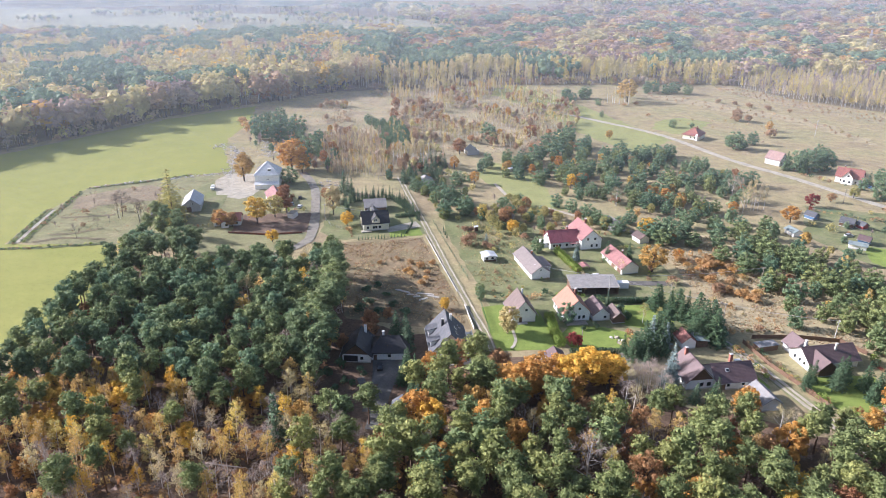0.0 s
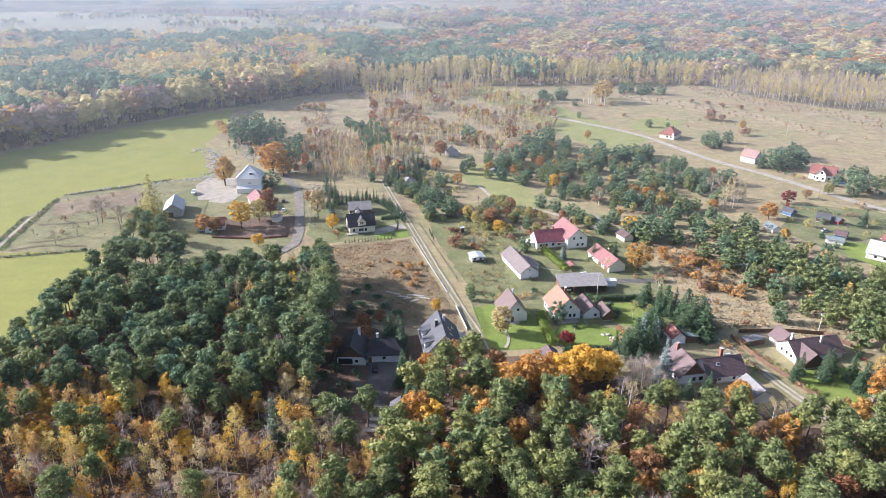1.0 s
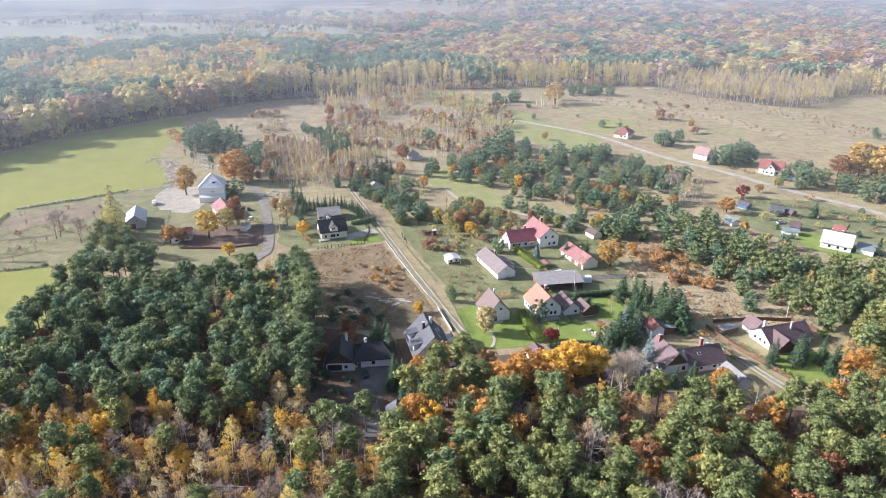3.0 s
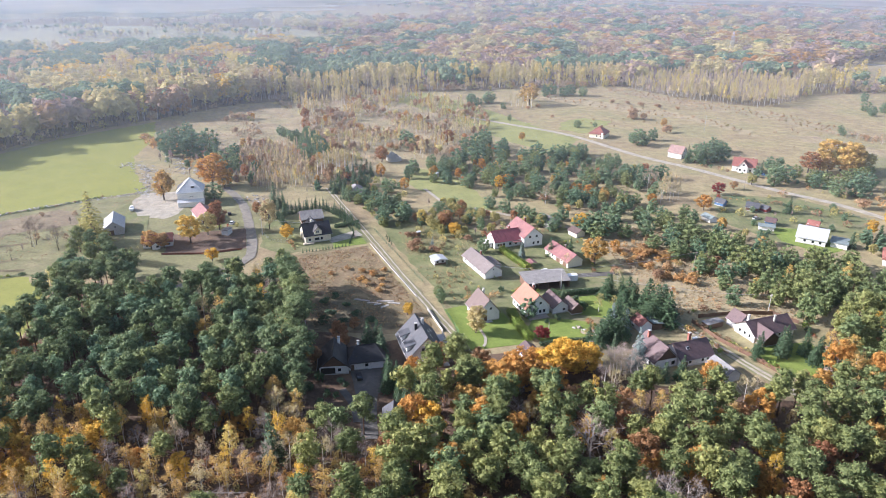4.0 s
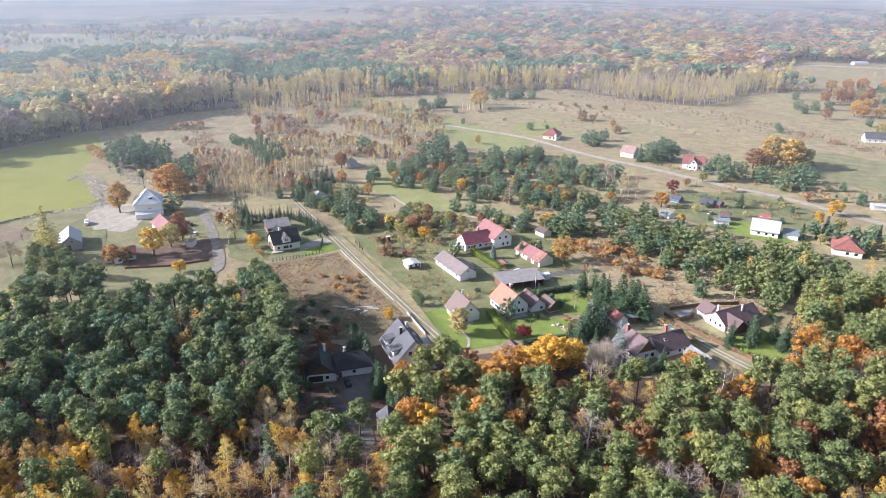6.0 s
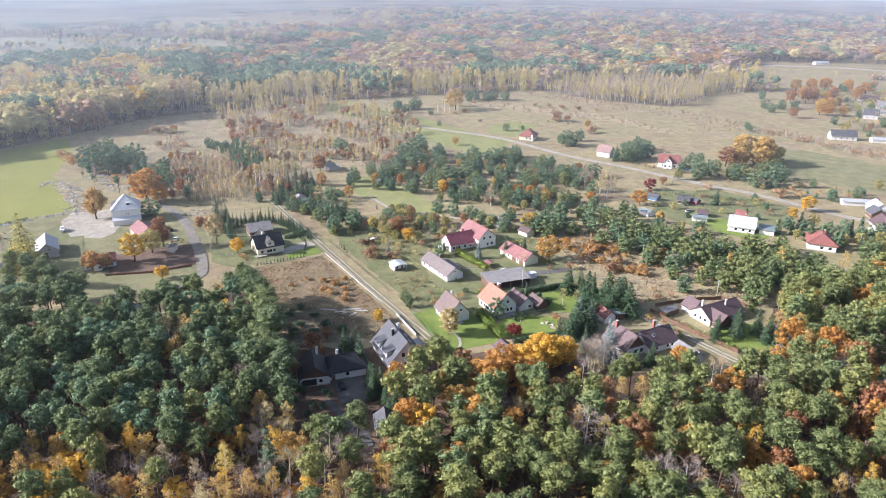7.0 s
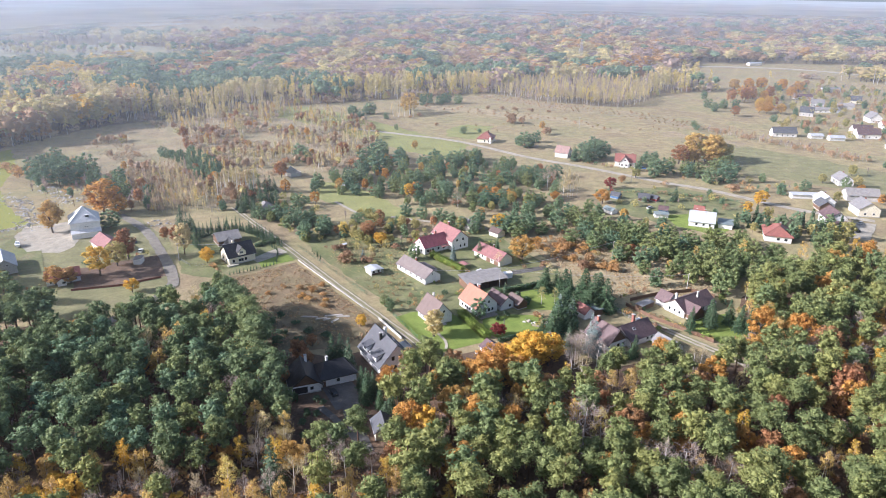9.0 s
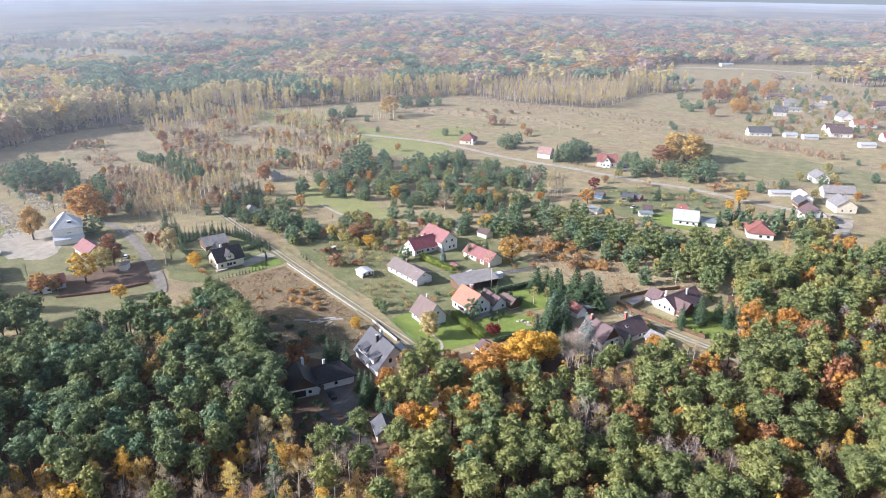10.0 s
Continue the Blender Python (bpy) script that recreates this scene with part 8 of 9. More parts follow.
for x, y, kind in spots:
    count[kind] = count.get(kind, 0) + 1
    v = int(gw.integers(5))
    if kind == "pine":
        h = gw.uniform(12.5, 17.5)
        if count[kind] <= 225:
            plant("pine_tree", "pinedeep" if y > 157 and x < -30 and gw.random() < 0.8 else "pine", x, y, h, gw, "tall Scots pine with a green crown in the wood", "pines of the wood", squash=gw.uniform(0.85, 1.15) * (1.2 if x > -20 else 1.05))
        else:
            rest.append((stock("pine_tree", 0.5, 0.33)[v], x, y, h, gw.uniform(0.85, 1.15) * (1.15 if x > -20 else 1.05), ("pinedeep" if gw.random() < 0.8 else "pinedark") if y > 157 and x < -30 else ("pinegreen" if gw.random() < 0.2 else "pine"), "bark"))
    elif kind == "young":
        rest.append((stock("young_pine", 0.8, 0.28)[v], x, y, gw.uniform(8, 13), gw.uniform(1.0, 1.25), "pinegreen", "bark"))
    elif kind == "birch":
        plant("birch_tree", "gold" if gw.random() < 0.35 else ("yellow" if gw.random() < 0.5 else ("lemon" if gw.random() < 0.5 else "palewig")), x, y, gw.uniform(8, 13), gw, "slim birch with thin autumn leaves in the wood", "birches of the wood", squash=1.1)
    elif kind == "orange":
        plant("oak_tree", "orange", x, y, gw.uniform(6, 10) * (1.5 if x > -14 else 1.0), gw, "young oak in orange autumn leaf in the wood", "oaks of the wood")
    elif kind == "rust":
        plant("oak_tree", "rust", x, y, gw.uniform(6, 10) * (1.5 if x > -14 else 1.0), gw, "young oak in rust-brown leaf in the wood", "oaks of the wood")
    elif kind == "bare":
        plant("bare_tree", "twig", x, y, gw.uniform(7, 12), gw, "leafless young tree with fine twigs in the wood", "bare trees of the wood")
    else:
        plant("shrub", "heather" if gw.random() < 0.4 else ("amber" if gw.random() < 0.5 else "rust"), x, y, gw.uniform(2.0, 4.5), gw, "rusty orange bush on the woodland floor", "bushes of the wood")
wood_mesh("pine_wood", rest, "dense dark green Scots pine wood", "pine wood")

# undergrowth of the near wood
under = []
for poly, gap, tries in ((MIXWOOD, 3.0, 5000), (EASTWOOD, 3.6, 5000), (PINEWOOD, 5, 1200)):
    for x, y in scatter(poly, gap, tries, gw, 0.3, lambda x, y: not any(inside(x, y, c) for c in CLEAR[:2])):
        under.append((FAR["bush"][int(gw.integers(8))], x, y, gw.uniform(0.9, 3.4), gw.uniform(0.8, 1.3), ("heather", "rust", "mauve", "twig", "olive", "gold")[int(gw.choice(6, p=(0.22, 0.2, 0.22, 0.2, 0.09, 0.07)))], "darkbark"))
wood_mesh("undergrowth", under, "rusty orange undergrowth and bracken of the wood", "undergrowth")

# pines, scrub and bushes of the middle distance
mid = []
MIDPINES = [(18, 396), (44, 425), (74, 448), (84, 470), (100, 432), (138, 436), (152, 418), (176, 384), (164, 342), (129, 322), (98, 316), (92, 344), (70, 344), (56, 372)]
LOWPINES = [(92, 292), (112, 312), (135, 325), (156, 300), (168, 284), (180, 262), (166, 228), (142, 204), (122, 210), (130, 256), (112, 284)]
for poly, gap, tries, hs in ((MIDPINES, 7.6, 3600, (6, 10.5)), (LOWPINES, 8.8, 1700, (7, 11))):
    for x, y in scatter(poly, gap, tries, gw, 0.4, lambda x, y: free(x, y, 0.4) and noise.noise(Vector((x * 0.045, y * 0.045, 8))) > -0.28):
        r = gw.random()
        if r < 0.8:
            mid.append((stock("young_pine", 0.6, 0.28)[int(gw.integers(5))], x, y, gw.uniform(*hs), gw.uniform(0.95, 1.2), "pinedark" if gw.random() < 0.65 else "pinegreen", "bark"))
        else:
            lf = ("orange", "gold", "rust", "olive")[int(gw.integers(4))]
            mid.append((stock("maple_tree", 0.3, 0.4)[int(gw.integers(5))], x, y, gw.uniform(4, 7.5), 1.0, lf, "darkbark"))
wood_mesh("pine_thicket", mid, "thicket of rounded pines with scattered autumn trees", "pine thicket")

scrub = []
for x, y in scatter(SCRUB, 4.0, 15000, gw, 0.4, lambda x, y: noise.noise(Vector((x * 0.03, y * 0.03, 2))) + 0.3 * gw.random() > (0.5 if x < -45 and y > 480 else 0.06 + max(0, y - 560) * 0.001)):
    n1, r = noise.noise(Vector((x * 0.04, y * 0.04, 12))), gw.random()
    v = int(gw.integers(5))
    if n1 > 0.12 and x > -50:
        scrub.append((FAR["birch"][v], x, y, gw.uniform(7, 12) * (1.3 if y > 560 else 1.0), 1.1, "palewig" if r < 0.5 else ("faded" if r < 0.8 else "gold"), "birchbark"))
    elif n1 < -0.15 and r < 0.65:
        scrub.append((FAR["leafy"][v], x, y, gw.uniform(4, 8.5), 1.4, ("fadedrust", "sapling", "rust", "faded", "fadedrust")[int(r * 20) % 5], "darkbark"))
    elif r < 0.45:
        scrub.append((FAR["bare"][v], x, y, gw.uniform(4, 8), 1.1, "sapling", "birchbark" if r < 0.15 else "darkbark"))
    elif r < 0.9:
        scrub.append((FAR["bush"][v], x, y, gw.uniform(1.5, 4), 1.6, "fadedrust" if r < 0.55 else ("sapling" if r < 0.8 else "olive"), "darkbark"))
    else:
        scrub.append((stock("maple_tree", 0.3, 0.4)[v], x, y, gw.uniform(4, 8), 1.0, "orange" if r < 0.93 else "fadedrust", "darkbark"))
YOUNG = [(-56, 520), (-30, 514), (-22, 470), (-28, 436), (-38, 446), (-44, 490)]
for x, y in scatter(YOUNG, 5.0, 900, gw):
    scrub.append((stock("young_pine", 0.4, 0.34)[int(gw.integers(5))], x, y, gw.uniform(5, 9), 1.1, "pinedark", "bark"))
BRUSH = [(-82, 470), (-60, 486), (-42, 492), (-36, 440), (-36, 410), (-46, 394), (-66, 392), (-76, 420)]
for x, y in scatter(BRUSH, 2.7, 4000, gw):
    if not inside(x, y, YOUNG):
        r = gw.random()
        scrub.append((FAR["bare" if r < 0.5 else ("birch" if r < 0.85 else "bush")][int(gw.integers(8))], x, y, gw.uniform(5, 10) * (0.4 if r > 0.85 else 1), 0.9, "sapling" if r < 0.62 else ("palewig" if r < 0.85 else ("fadedrust" if r < 0.92 else "gold")), "birchbark"))
for poly, gap, hs, wd in (([(-66, 385), (-40, 380), (-28, 392), (-34, 400), (-66, 404)], 3.0, (3, 6), 0.9),):
    for x, y in scatter(poly, gap, 600, gw):
        scrub.append((FAR["birch"][int(gw.integers(8))], x, y, gw.uniform(*hs), wd, "palewig", "birchbark"))
wood_mesh("scrub", scrub, "scrub of bare saplings, young birches and rusty bushes", "scrub")

# trees round the barn, gardens and the fallow land
gard = []
for poly, gap, kinds, hs, tries in (
    ([(-152, 520), (-116, 534), (-90, 440), (-98, 406), (-128, 446)], 6.0, (("pine_tree", "pinedark", "bark"), ("shrub", "heather", "darkbark"), ("bare_tree", "twig", "darkbark")), (7, 13), 200),
    ([(-92, 440), (-66, 440), (-66, 390), (-84, 396)], 6.0, (("maple_tree", "rust", "darkbark"), ("young_pine", "pinedark", "bark"), ("bare_tree", "twig", "darkbark")), (6, 11), 300),
    ([(-190, 350), (-150, 368), (-140, 312), (-188, 290)], 12.0, (("bare_tree", "twig", "darkbark"), ("shrub", "weed", "darkbark")), (2.5, 6), 200),
    ([(18, 320), (30, 345), (60, 318), (90, 312), (92, 296), (60, 304), (46, 294), (30, 292)], 5.2, (("young_pine", "pinedark", "bark"), ("shrub", "olive", "darkbark"), ("bare_tree", "twig", "darkbark"), ("maple_tree", "rust", "darkbark"), ("maple_tree", "olive", "darkbark")), (3.5, 8), 700),
    ([(6, 320), (30, 290), (34, 272), (20, 276), (8, 296)], 7.0, (("shrub", "weed", "darkbark"), ("bare_tree", "twig", "darkbark"), ("shrub", "olive", "darkbark")), (1.5, 4), 300),
    ([(16, 260), (30, 250), (36, 238), (24, 230), (18, 236)], 4.5, (("shrub", "weed", "darkbark"), ("shrub", "grass", "darkbark"), ("shrub", "olive", "darkbark")), (1, 2.4), 300),
    ([(98, 284), (128, 296), (140, 258), (132, 214), (104, 214), (100, 258)], 5.0, (("shrub", "heather", "darkbark"), ("shrub", "weed", "darkbark"), ("shrub", "grass", "darkbark"), ("bare_tree", "twig", "darkbark")), (1, 3.2), 600),
    ([(-34, 388), (-18, 352), (-8, 330), (0, 312), (14, 330), (22, 352), (16, 390)], 7.5, (("young_pine", "pinedark", "bark"), ("young_pine", "pine", "bark"), ("shrub", "olive", "darkbark"), ("shrub", "heather", "darkbark")), (4, 8), 300),
    ([(180, 340), (236, 330), (252, 290), (226, 262), (184, 270)], 8.0, (("shrub", "olive", "darkbark"), ("shrub", "weed", "darkbark"), ("young_pine", "pinedark", "bark"), ("bare_tree", "twig", "darkbark")), (1.5, 5), 250),
    ([(206, 258), (226, 262), (262, 240), (252, 214), (232, 214), (228, 226)], 6.0, (("young_pine", "pinedark", "bark"), ("spruce_tree", "spruce", "darkbark"), ("maple_tree", "olive", "darkbark")), (6, 11), 300),
    ([(244, 340), (262, 364), (300, 330), (312, 296), (284, 286), (258, 320)], 7.0, (("young_pine", "pinedark", "bark"), ("shrub", "heather", "darkbark"), ("shrub", "olive", "darkbark")), (2, 8), 200),
    ([(290, 300), (360, 310), (420, 340), (440, 300), (360, 240), (300, 256)], 15.0, (("young_pine", "pinedark", "bark"), ("maple_tree", "olive", "darkbark"), ("bare_tree", "twig", "darkbark"), ("maple_tree", "orange", "darkbark")), (3, 9), 250),
    ([(460, 372), (450, 450), (500, 500), (580, 620), (740, 640), (760, 420), (560, 320)], 8.0, (("maple_tree", "olive", "darkbark"), ("maple_tree", "fadedrust", "darkbark"), ("young_pine", "pinedark", "bark"), ("bare_tree", "twig", "darkbark"), ("shrub", "fadedrust", "darkbark"), ("shrub", "olive", "darkbark")), (3, 10), 1600),
    ([(170, 640), (330, 560), (380, 470), (300, 400), (250, 430), (200, 520), (130, 600)], 9.0, (("shrub", "sapling", "darkbark"), ("shrub", "grass", "darkbark"), ("bare_tree", "sapling", "darkbark")), (0.8, 2.4), 700),
    ([(270, 686), (312, 592), (357, 530), (378, 440), (396, 462), (384, 553), (336, 620), (290, 715)], 4.0, (("shrub", "fadedrust", "darkbark"), ("shrub", "weed", "darkbark"), ("shrub", "grass", "darkbark"), ("shrub", "fadedrust", "darkbark"), ("shrub", "grass", "darkbark")), (0.8, 2.2), 2500),
    ([(190, 640), (236, 590), (292, 520), (300, 470), (312, 486), (300, 545), (246, 620), (200, 668)], 6.5, (("shrub", "fadedrust", "darkbark"), ("shrub", "weed", "darkbark"), ("shrub", "grass", "darkbark")), (1.2, 3), 900),
    ([(376, 456), (386, 456), (404, 384), (416, 330), (404, 326), (392, 384)], 3.0, (("birch_tree", "fadedrust", "birchbark"), ("shrub", "fadedrust", "birchbark"), ("bare_tree", "twig", "birchbark")), (5, 8), 700),
    ([(455, 500), (480, 560), (560, 600), (590, 560), (520, 520), (490, 500)], 9.0, (("maple_tree", "orange", "darkbark"), ("maple_tree", "rust", "darkbark"), ("maple_tree", "olive", "darkbark")), (10, 17), 400),
):
    for x, y in scatter(poly, gap, tries, gw, 0.5, lambda x, y: free(x, y, 0.8) and (gap != 9.0 or noise.noise(Vector((x * 0.008, y * 0.03, 6))) > 0.12)):
        kd, lf, bk = kinds[int(gw.integers(len(kinds)))]
        h = gw.uniform(*hs) * (0.6 if kd == "shrub" and hs[1] > 5 else 1.0)
        light = {"shrub": "bush", "bare_tree": "bare", "birch_tree": "birch"}.get(kd)
        model = FAR[light][int(gw.integers(8))] if light else stock(kd, 0.3, 0.3)[int(gw.integers(5))]
        gard.append((model, x, y, h, gw.uniform(0.9, 1.3), lf, bk))
wood_mesh("garden_growth", gard, "mixed garden trees, bushes and pines on fallow land", "bushes")

# grass tufts and brush over the open ground
tuf = []
def tufts(poly, n, size, g, leaf, keep=None):
    xs, ys = [p[0] for p in poly], [p[1] for p in poly]
    P = [(x, y) for x, y in zip(g.uniform(min(xs), max(xs), n * 2), g.uniform(min(ys), max(ys), n * 2)) if inside(x, y, poly) and noise.noise(Vector((x * 0.12, y * 0.12, 3))) + g.normal() * 0.25 > -0.15 and away(x, y, TRACK) > 3 and noise.noise(Vector((x * 0.05, y * 0.05, 3))) + 0.5 * g.random() > -0.1]
    P = np.array([(x, y, size * 0.35) for x, y in P[:n]])
    N = np.stack([g.normal(size=len(P)), g.normal(size=len(P)), 0.5 + 0.5 * g.random(len(P))], 1)
    v, q = cards(P, N, size, g, 0.7)
    tuf.append((v, q, leaf))


for poly, n, size, leaf in (
    ([(-43, 282), (-8, 290), (-1, 262), (6, 233), (10, 210), (-32, 216), (-37, 240)], 1600, 0.42, "weed"),
    ([(-43, 282), (-8, 290), (-1, 262), (6, 233), (10, 210), (-32, 216), (-37, 240)], 2800, 0.4, "grass"),
    ([(98, 288), (128, 298), (150, 262), (168, 240), (176, 214), (150, 190), (118, 204), (101, 208), (99, 263)], 5200, 0.42, "grass"),
    ([(98, 288), (128, 298), (150, 262), (168, 240), (176, 214), (150, 190), (118, 204), (101, 208), (99, 263)], 2600, 0.4, "weed"),
    ([(8, 300), (20, 312), (46, 292), (34, 256), (36, 232), (22, 228), (10, 262)], 2600, 0.36, "grass"),
    (SCRUB, 4000, 0.5, "grass"),
    (SCRUB, 900, 0.45, "weed"),
    ([(-190, 350), (-126, 386), (-110, 300), (-188, 288)], 800, 0.4, "weed"),
    (EASTWOOD, 6000, 0.4, "heather"),
    (MIXWOOD, 9000, 0.4, "heather"),
):
    tufts(poly, n, size, gw, leaf)
tagged(new("grass_tufts", np_mesh("grass_tufts", [(v, q, ("grass", "weed", "heather").index(k)) for v, q, k in tuf], ["grass", "weed", "heather"])), "tufts of tall dry grass and brown weeds", "dry grass", kind="stuff")

# bushes along garden boundaries
edge = []
for line, step in (([(41, 246), (47, 264)], 2.2), ([(45, 233), (56, 234)], 2.0), ([(59, 247), (51, 279)], 2.6), ([(84, 247), (93, 276)], 2.2), ([(67, 206), (62, 194)], 2.0), ([(97, 196), (103, 176)], 1.8), ([(104, 200), (114, 165)], 1.7), ([(70, 276), (96, 284)], 3), ([(46, 296), (60, 300), (84, 296)], 2.6), ([(20, 232), (36, 230), (42, 238)], 2.6), ([(-44, 300), (-40, 290)], 2), ([(-96, 322), (-66, 326)], 3), ([(-116, 300), (-98, 312)], 3), ([(250, 352), (232, 378), (216, 400)], 4), ([(192, 335), (214, 320), (244, 298)], 3), ([(116, 160), (138, 166), (142, 190)], 2.2), ([(96, 206), (118, 208)], 2.0)):
    for x, y, a, w in along(line, step):
        edge.append((FAR["bush"][int(gw.integers(8))], x + gw.normal() * 0.6, y + gw.normal() * 0.6, gw.uniform(0.8, 2.8), gw.uniform(0.8, 1.3), ("olive", "heather", "weed", "thuja", "spruce", "crimson", "rust")[int(gw.choice(7, p=(0.2, 0.22, 0.2, 0.14, 0.14, 0.04, 0.06)))], "darkbark"))
wood_mesh("boundary_bushes", edge, "mixed garden bushes along fences and boundaries", "bushes")

# ditch banks along the field
dit = []
for line in ([(-189.6, 278.0), (-192.6, 299.3), (-195.9, 323.6)], [(-185.8, 281.0), (-188.2, 297.8), (-190.3, 320.0), (-193.3, 349.5)], [(-193.1, 356.0), (-183.5, 360.8), (-170.7, 366.8), (-157.1, 375.8), (-145.3, 383.6)], [(-191.0, 272.8), (-175.5, 274.4), (-160.5, 277.4), (-148.6, 280.6)]):
    for x, y, a, w in along(line, 1.1):
        dit.append((FAR["bush"][int(gw.integers(8))], x + gw.normal() * 0.7, y + gw.normal() * 0.7, gw.uniform(0.5, 1.2), 1.4, ("thuja", "weed", "spruce")[int(gw.integers(3))], "darkbark"))
wood_mesh("ditch_growth", dit, "dark weeds and low bushes along field ditches", "weeds")

# ---- the great woods to the horizon ----
EDGE = [(-900, 160), (-420, 345), (-330, 385), (-280, 432), (-212, 538), (-158, 592), (-96, 652), (-30, 668), (40, 700), (110, 704), (200, 708), (300, 712), (316, 652), (350, 612), (380, 580), (436, 606), (480, 640), (560, 640), (640, 720), (760, 700), (820, 560), (1200, 420)]
HOLES = [
    [(-1200, 900), (-260, 1010), (60, 1120), (130, 1260), (-100, 1500), (-1200, 1700)],
    [(-1400, 1900), (200, 1700), (350, 2100), (-1400, 2600)],
    [(600, 700), (720, 720), (900, 640), (1050, 760), (800, 880), (690, 860)],
]
BIRCHES = [(300, 716), (312, 655), (348, 614), (380, 580), (436, 606), (500, 690), (440, 740), (380, 770)]


def edge_at(x):
    for (x1, y1), (x2, y2) in zip(EDGE, EDGE[1:]):
        if x1 <= x < x2:
            return y1 + (y2 - y1) * (x - x1) / (x2 - x1)
    return 420


def beyond(x, y):
    return y > edge_at(x)


def far_wood(name, r0, r1, n, label, size, g, wide=1.0):
    items = []
    while len(items) < n:
        a, r = g.uniform(-0.72, 1.12), math.sqrt(g.uniform(r0 * r0, r1 * r1))
        x, y = -30 + r * math.sin(a), r * math.cos(a)
        if not beyond(x, y) or any(inside(x, y, h) for h in HOLES):
            continue
        if inside(x, y, BIRCHES):
            continue
        n1, n2 = noise.noise(Vector((x * 0.011, y * 0.008, 1))), noise.noise(Vector((x * 0.007, y * 0.006, 9)))
        v, front = int(g.integers(8)), y - edge_at(x)
        q = (0.5 + 0.85 * noise.noise(Vector((x * 0.017, y * 0.013, 5))) + 0.22 * (g.random() - 0.5) + 2 * (g.random() < 0.1) * g.random()) % 1.0
        h = (g.uniform(15, 23) if g.random() < 0.85 else g.uniform(9, 14)) * size
        if front < 24 and x > -60 and g.random() < 0.5:
            h = g.uniform(5, 10)
        if x < -60:
            h *= 1.35
        h = min(h, 29.0)
        if front < 16 and g.random() < 0.45:
            kind, leaf, bark, h = "bush", ("twig", "fadedrust", "olive", "sapling")[int(g.integers(4))], "darkbark", g.uniform(4, 9)
        elif x > -60 and front < 70 and q < 0.66:
            kind, leaf, bark = "birch", "palewig" if q < 0.3 else ("faded" if q < 0.52 else "lemon"), "birchbark"
        elif n1 > (0.0 if x < 150 else 0.16) and (front > 35 or x > -120) and g.random() < 0.88:
            kind, leaf, bark = "pine", "pinedark", "bark"
        elif n2 > (0.1 if x > 100 else 0.26):
            kind, leaf, bark = ("leafy", "rust" if q < 0.05 else ("orange" if q < 0.09 else ("mauve" if q < 0.3 else "fadedrust")), "darkbark") if q < 0.4 else (("leafy", "faded", "darkbark") if q < 0.52 else ("bare", "twig", "darkbark"))
        elif x > -20 and y > 860:
            kind, leaf, bark = ("leafy", "fadedrust" if q < 0.3 else ("amber" if q < 0.42 else ("faded" if q < 0.62 else ("mauve" if q < 0.74 else "fadedrust"))), "darkbark") if q < 0.86 else ("bare", "twig", "darkbark")
        elif x > 250 and y > 700:
            kind, leaf, bark = ("leafy", "amber" if q < 0.1 else ("fadedrust" if q < 0.24 else "faded"), "darkbark") if q < 0.4 else (("pine", "pinedark", "bark") if q < 0.43 else (("leafy", "mauve" if q < 0.52 else "faded", "darkbark") if q < 0.7 else ("bare", "twig", "darkbark")))
        else:
            kind, leaf, bark = ("leafy", "olive" if q < 0.1 else ("yellow" if q < 0.16 else "faded"), "darkbark") if q < 0.42 else (("birch", "lemon" if q < 0.54 else "palewig", "birchbark") if q < 0.68 else (("leafy", "fadedrust" if q < 0.76 else "rust", "darkbark") if q < 0.77 else (("pine", "pinedark", "bark") if q < 0.88 else ("bare", "twig", "darkbark"))))
        items.append((FAR[kind][v], x, y, h, g.uniform(0.9, 1.25) * wide * (1.3 if kind == "leafy" else 1.12), leaf, bark))
    wood_mesh(name, items, label, "far wood")


gf = np.random.default_rng(31)
row_of = []
for x, y in scatter(BIRCHES, 4.4, 6000, gf):
    row_of.append((FAR["birch" if gf.random() < 0.68 else "bare"][int(gf.integers(8))], x, y, gf.uniform(9, 15) + 7 * noise.noise(Vector((x * 0.03, y * 0.03, 7))) + 2, gf.uniform(0.8, 1.2), "palewig" if gf.random() < 0.4 else ("twig" if gf.random() < 0.45 else ("faded" if gf.random() < 0.5 else "lemon")), "birchbark"))
wood_mesh("birch_plantation", row_of, "plantation of slim pale birches in rows", "birch wood")
far_wood("far_wood", 380, 900, 5400, "mixed autumn wood of pines, birches and rusty oaks", 1.0, gf)
far_wood("far_wood", 900, 1500, 3000, "distant mixed autumn wood", 1.05, gf, 1.7)
far_wood("far_wood", 1500, 2600, 1700, "hazy distant woods toward the horizon", 1.1, gf, 2.2)
far_wood("far_wood", 2600, 4300, 900, "blue hazy woods along the horizon", 1.5, gf, 4.0)
hedges = []
for line, n in (([(-900, 1080), (-420, 1120), (-240, 1060)], 260), ([(-300, 1180), (-60, 1160), (80, 1200)], 300), ([(-900, 1330), (-500, 1300), (-160, 1360), (40, 1330)], 360), ([(-700, 1450), (-200, 1470)], 200)):
    path = smooth_line(line, 6.0)
    for k in range(n):
        p = path[int(gf.integers(len(path)))]
        if noise.noise(Vector((p.x * 0.012, p.y * 0.012, 3))) > -0.12:
            kd = ("leafy", "pine", "bare")[int(gf.integers(3))]
            hedges.append((FAR[kd][int(gf.integers(8))], p.x + gf.normal() * 10, p.y + gf.normal() * 14, gf.uniform(8, 16), 1.5, {"leafy": "faded", "pine": "pinedark", "bare": "twig"}[kd], "darkbark"))
wood_mesh("hedgerows", hedges, "hazy hedgerows and tree lines between distant fields", "hedgerow")
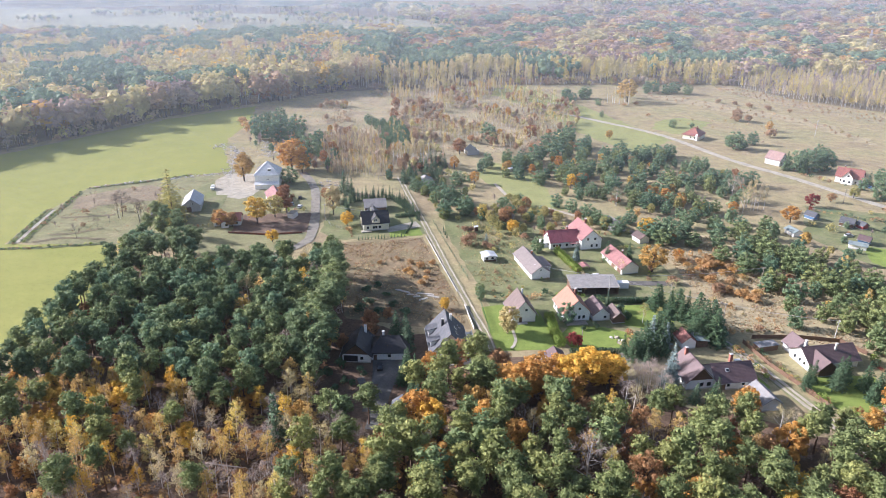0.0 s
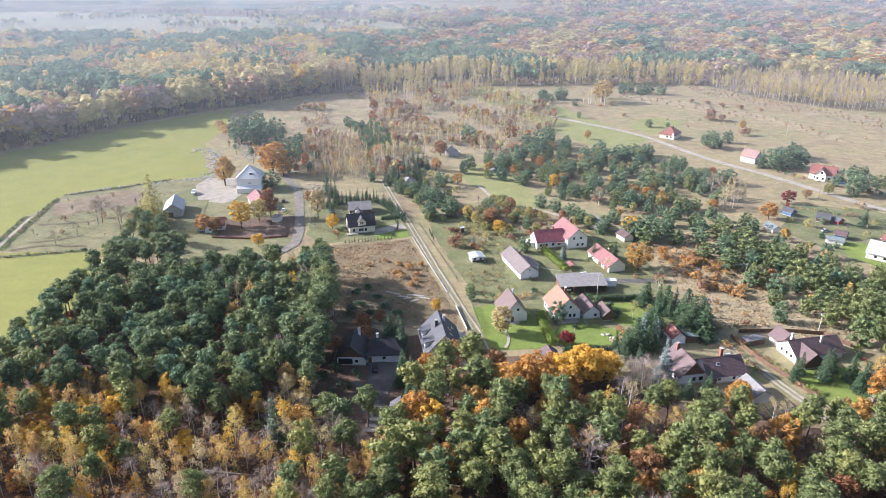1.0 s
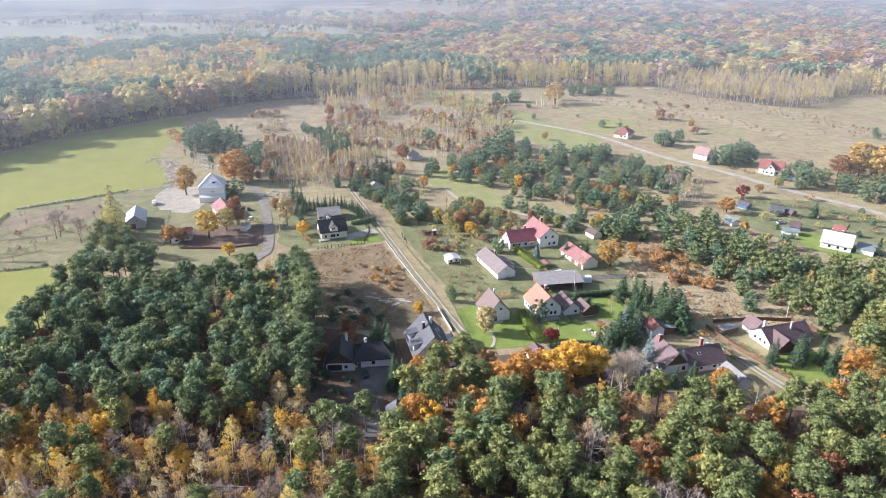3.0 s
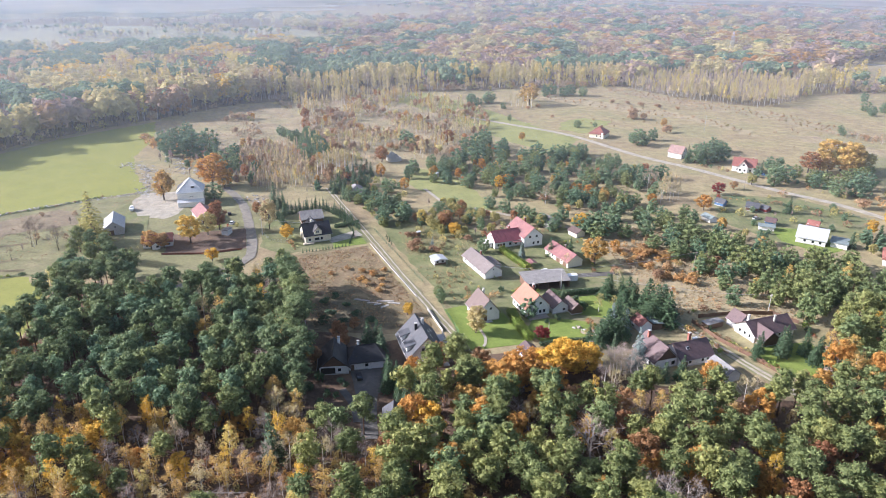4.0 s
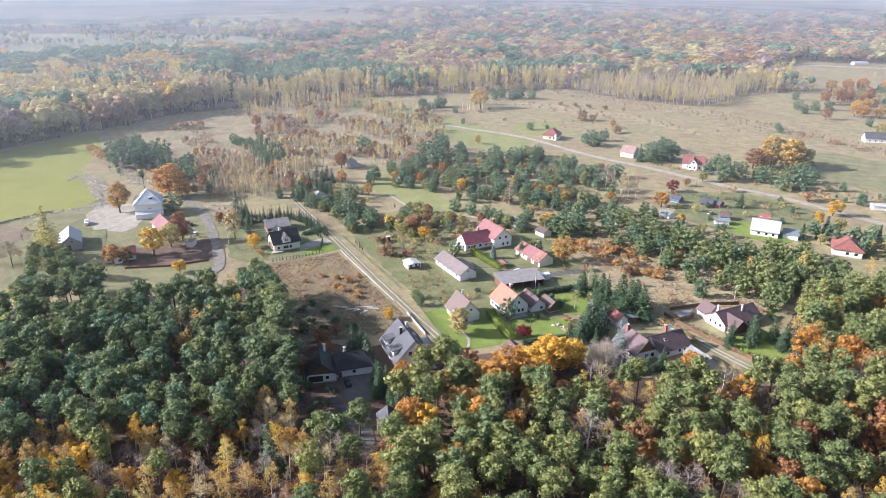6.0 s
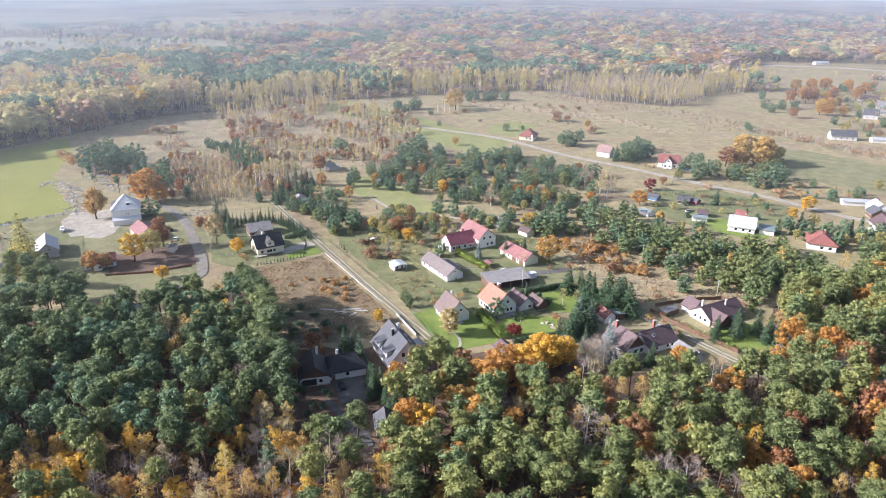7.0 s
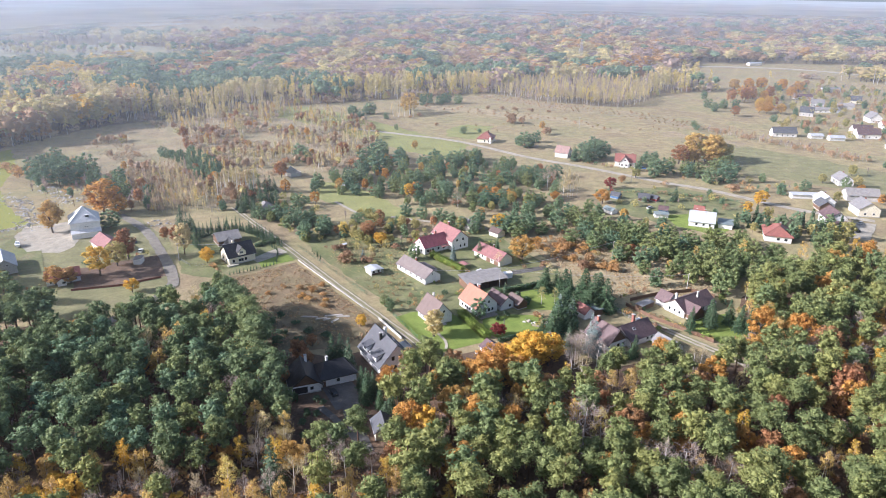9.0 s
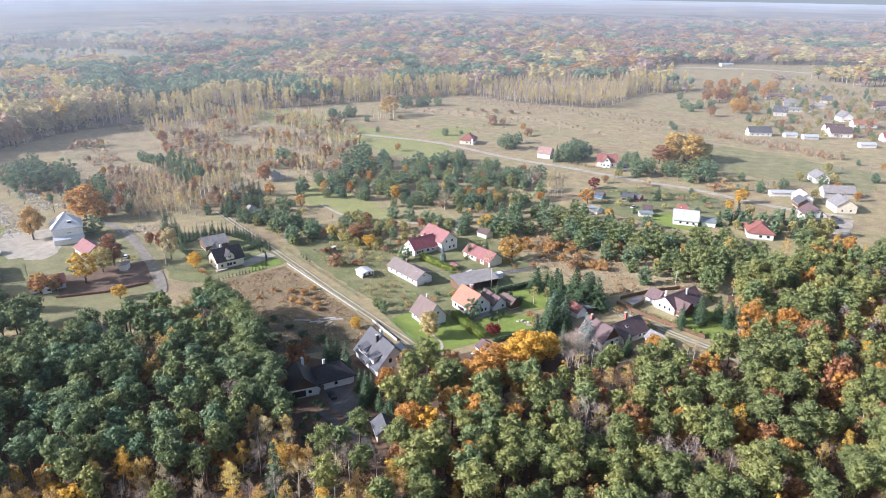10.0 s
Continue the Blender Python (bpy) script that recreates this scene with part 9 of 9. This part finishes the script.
patch("far_field", HOLES[0], 0.018, "palefield", "distant pale fields beyond the woods", "field", 10.0, 60)
patch("far_forest_floor", [(-900, 170), (-420, 350), (-330, 390), (-280, 437), (-212, 543), (-158, 597), (-96, 657), (-30, 673), (110, 709), (300, 717), (316, 657), (350, 617), (380, 585), (436, 611), (480, 645), (560, 645), (602, 702), (690, 864), (800, 884), (1060, 764), (1300, 900), (3600, 1500), (4200, 4200), (-2600, 4200), (-1600, 2650), (200, 2600), (500, 2200), (300, 1750), (-1600, 1800), (-1600, 700)], 0.012, "farfloor", "brown leaf-strewn floor of the far woods", "forest floor", 4.0, 20)

# aerial haze imitated by two translucent sheets, denser toward the horizon and the sun
m, n, l, b = shader("haze_sheet")
geo = n.new("ShaderNodeNewGeometry")


def sum_node(op, a, c):
    k = n.new("ShaderNodeMath")
    k.operation = op
    for sock, v in zip(k.inputs, (a, c)):
        if isinstance(v, (int, float)):
            sock.default_value = v
        else:
            l.new(v, sock)
    return k.outputs[0]


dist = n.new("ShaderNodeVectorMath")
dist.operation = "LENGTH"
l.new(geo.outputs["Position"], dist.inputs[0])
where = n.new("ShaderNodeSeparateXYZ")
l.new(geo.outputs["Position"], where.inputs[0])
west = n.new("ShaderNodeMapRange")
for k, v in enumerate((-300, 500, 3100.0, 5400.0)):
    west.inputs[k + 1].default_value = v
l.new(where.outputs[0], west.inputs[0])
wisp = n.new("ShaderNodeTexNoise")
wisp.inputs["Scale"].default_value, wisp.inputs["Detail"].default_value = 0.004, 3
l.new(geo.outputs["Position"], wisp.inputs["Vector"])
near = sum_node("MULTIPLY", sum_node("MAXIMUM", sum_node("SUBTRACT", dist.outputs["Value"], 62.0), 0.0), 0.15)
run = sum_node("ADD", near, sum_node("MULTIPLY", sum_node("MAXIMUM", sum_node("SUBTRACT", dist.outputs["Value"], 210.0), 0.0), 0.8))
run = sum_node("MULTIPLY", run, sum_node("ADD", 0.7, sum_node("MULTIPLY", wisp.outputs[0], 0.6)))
haze_alpha = sum_node("SUBTRACT", 1.0, sum_node("POWER", 2.718, sum_node("MULTIPLY", -1.0, sum_node("DIVIDE", run, west.outputs[0]))))
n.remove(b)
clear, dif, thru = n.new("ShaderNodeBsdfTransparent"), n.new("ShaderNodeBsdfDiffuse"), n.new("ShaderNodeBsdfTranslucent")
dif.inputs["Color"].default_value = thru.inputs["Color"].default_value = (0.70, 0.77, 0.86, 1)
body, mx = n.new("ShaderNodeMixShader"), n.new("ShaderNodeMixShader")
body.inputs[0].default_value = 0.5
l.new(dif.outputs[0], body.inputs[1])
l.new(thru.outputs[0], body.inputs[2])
l.new(haze_alpha, mx.inputs[0])
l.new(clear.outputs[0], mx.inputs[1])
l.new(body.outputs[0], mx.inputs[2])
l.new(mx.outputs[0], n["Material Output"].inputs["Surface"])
M["mist"] = m
# flat sheets hung above the trees only to carry the imitated haze
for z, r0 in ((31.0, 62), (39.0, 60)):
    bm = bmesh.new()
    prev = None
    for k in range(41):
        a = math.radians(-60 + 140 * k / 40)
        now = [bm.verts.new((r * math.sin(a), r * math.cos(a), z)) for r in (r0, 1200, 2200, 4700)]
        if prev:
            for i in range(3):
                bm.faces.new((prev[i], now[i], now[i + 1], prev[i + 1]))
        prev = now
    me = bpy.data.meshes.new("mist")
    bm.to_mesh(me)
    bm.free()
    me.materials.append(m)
    tagged(new("mist", me), "translucent pale sheet imitating distance haze over the woods", "mist", kind="structure")

# glowing backdrop wall in the colour of horizon haze, closing the view
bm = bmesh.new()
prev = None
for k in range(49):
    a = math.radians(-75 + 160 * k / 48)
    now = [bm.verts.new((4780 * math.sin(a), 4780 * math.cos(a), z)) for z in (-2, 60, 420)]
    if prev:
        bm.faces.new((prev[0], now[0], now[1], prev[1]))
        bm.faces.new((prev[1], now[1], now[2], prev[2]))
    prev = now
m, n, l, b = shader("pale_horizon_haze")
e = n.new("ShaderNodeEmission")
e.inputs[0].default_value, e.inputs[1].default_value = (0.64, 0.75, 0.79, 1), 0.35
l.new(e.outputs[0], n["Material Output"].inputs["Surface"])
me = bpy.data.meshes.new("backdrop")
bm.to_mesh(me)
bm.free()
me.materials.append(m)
tagged(new("backdrop", me), "glowing pale backdrop painted as haze at the horizon", "backdrop", kind="structure")
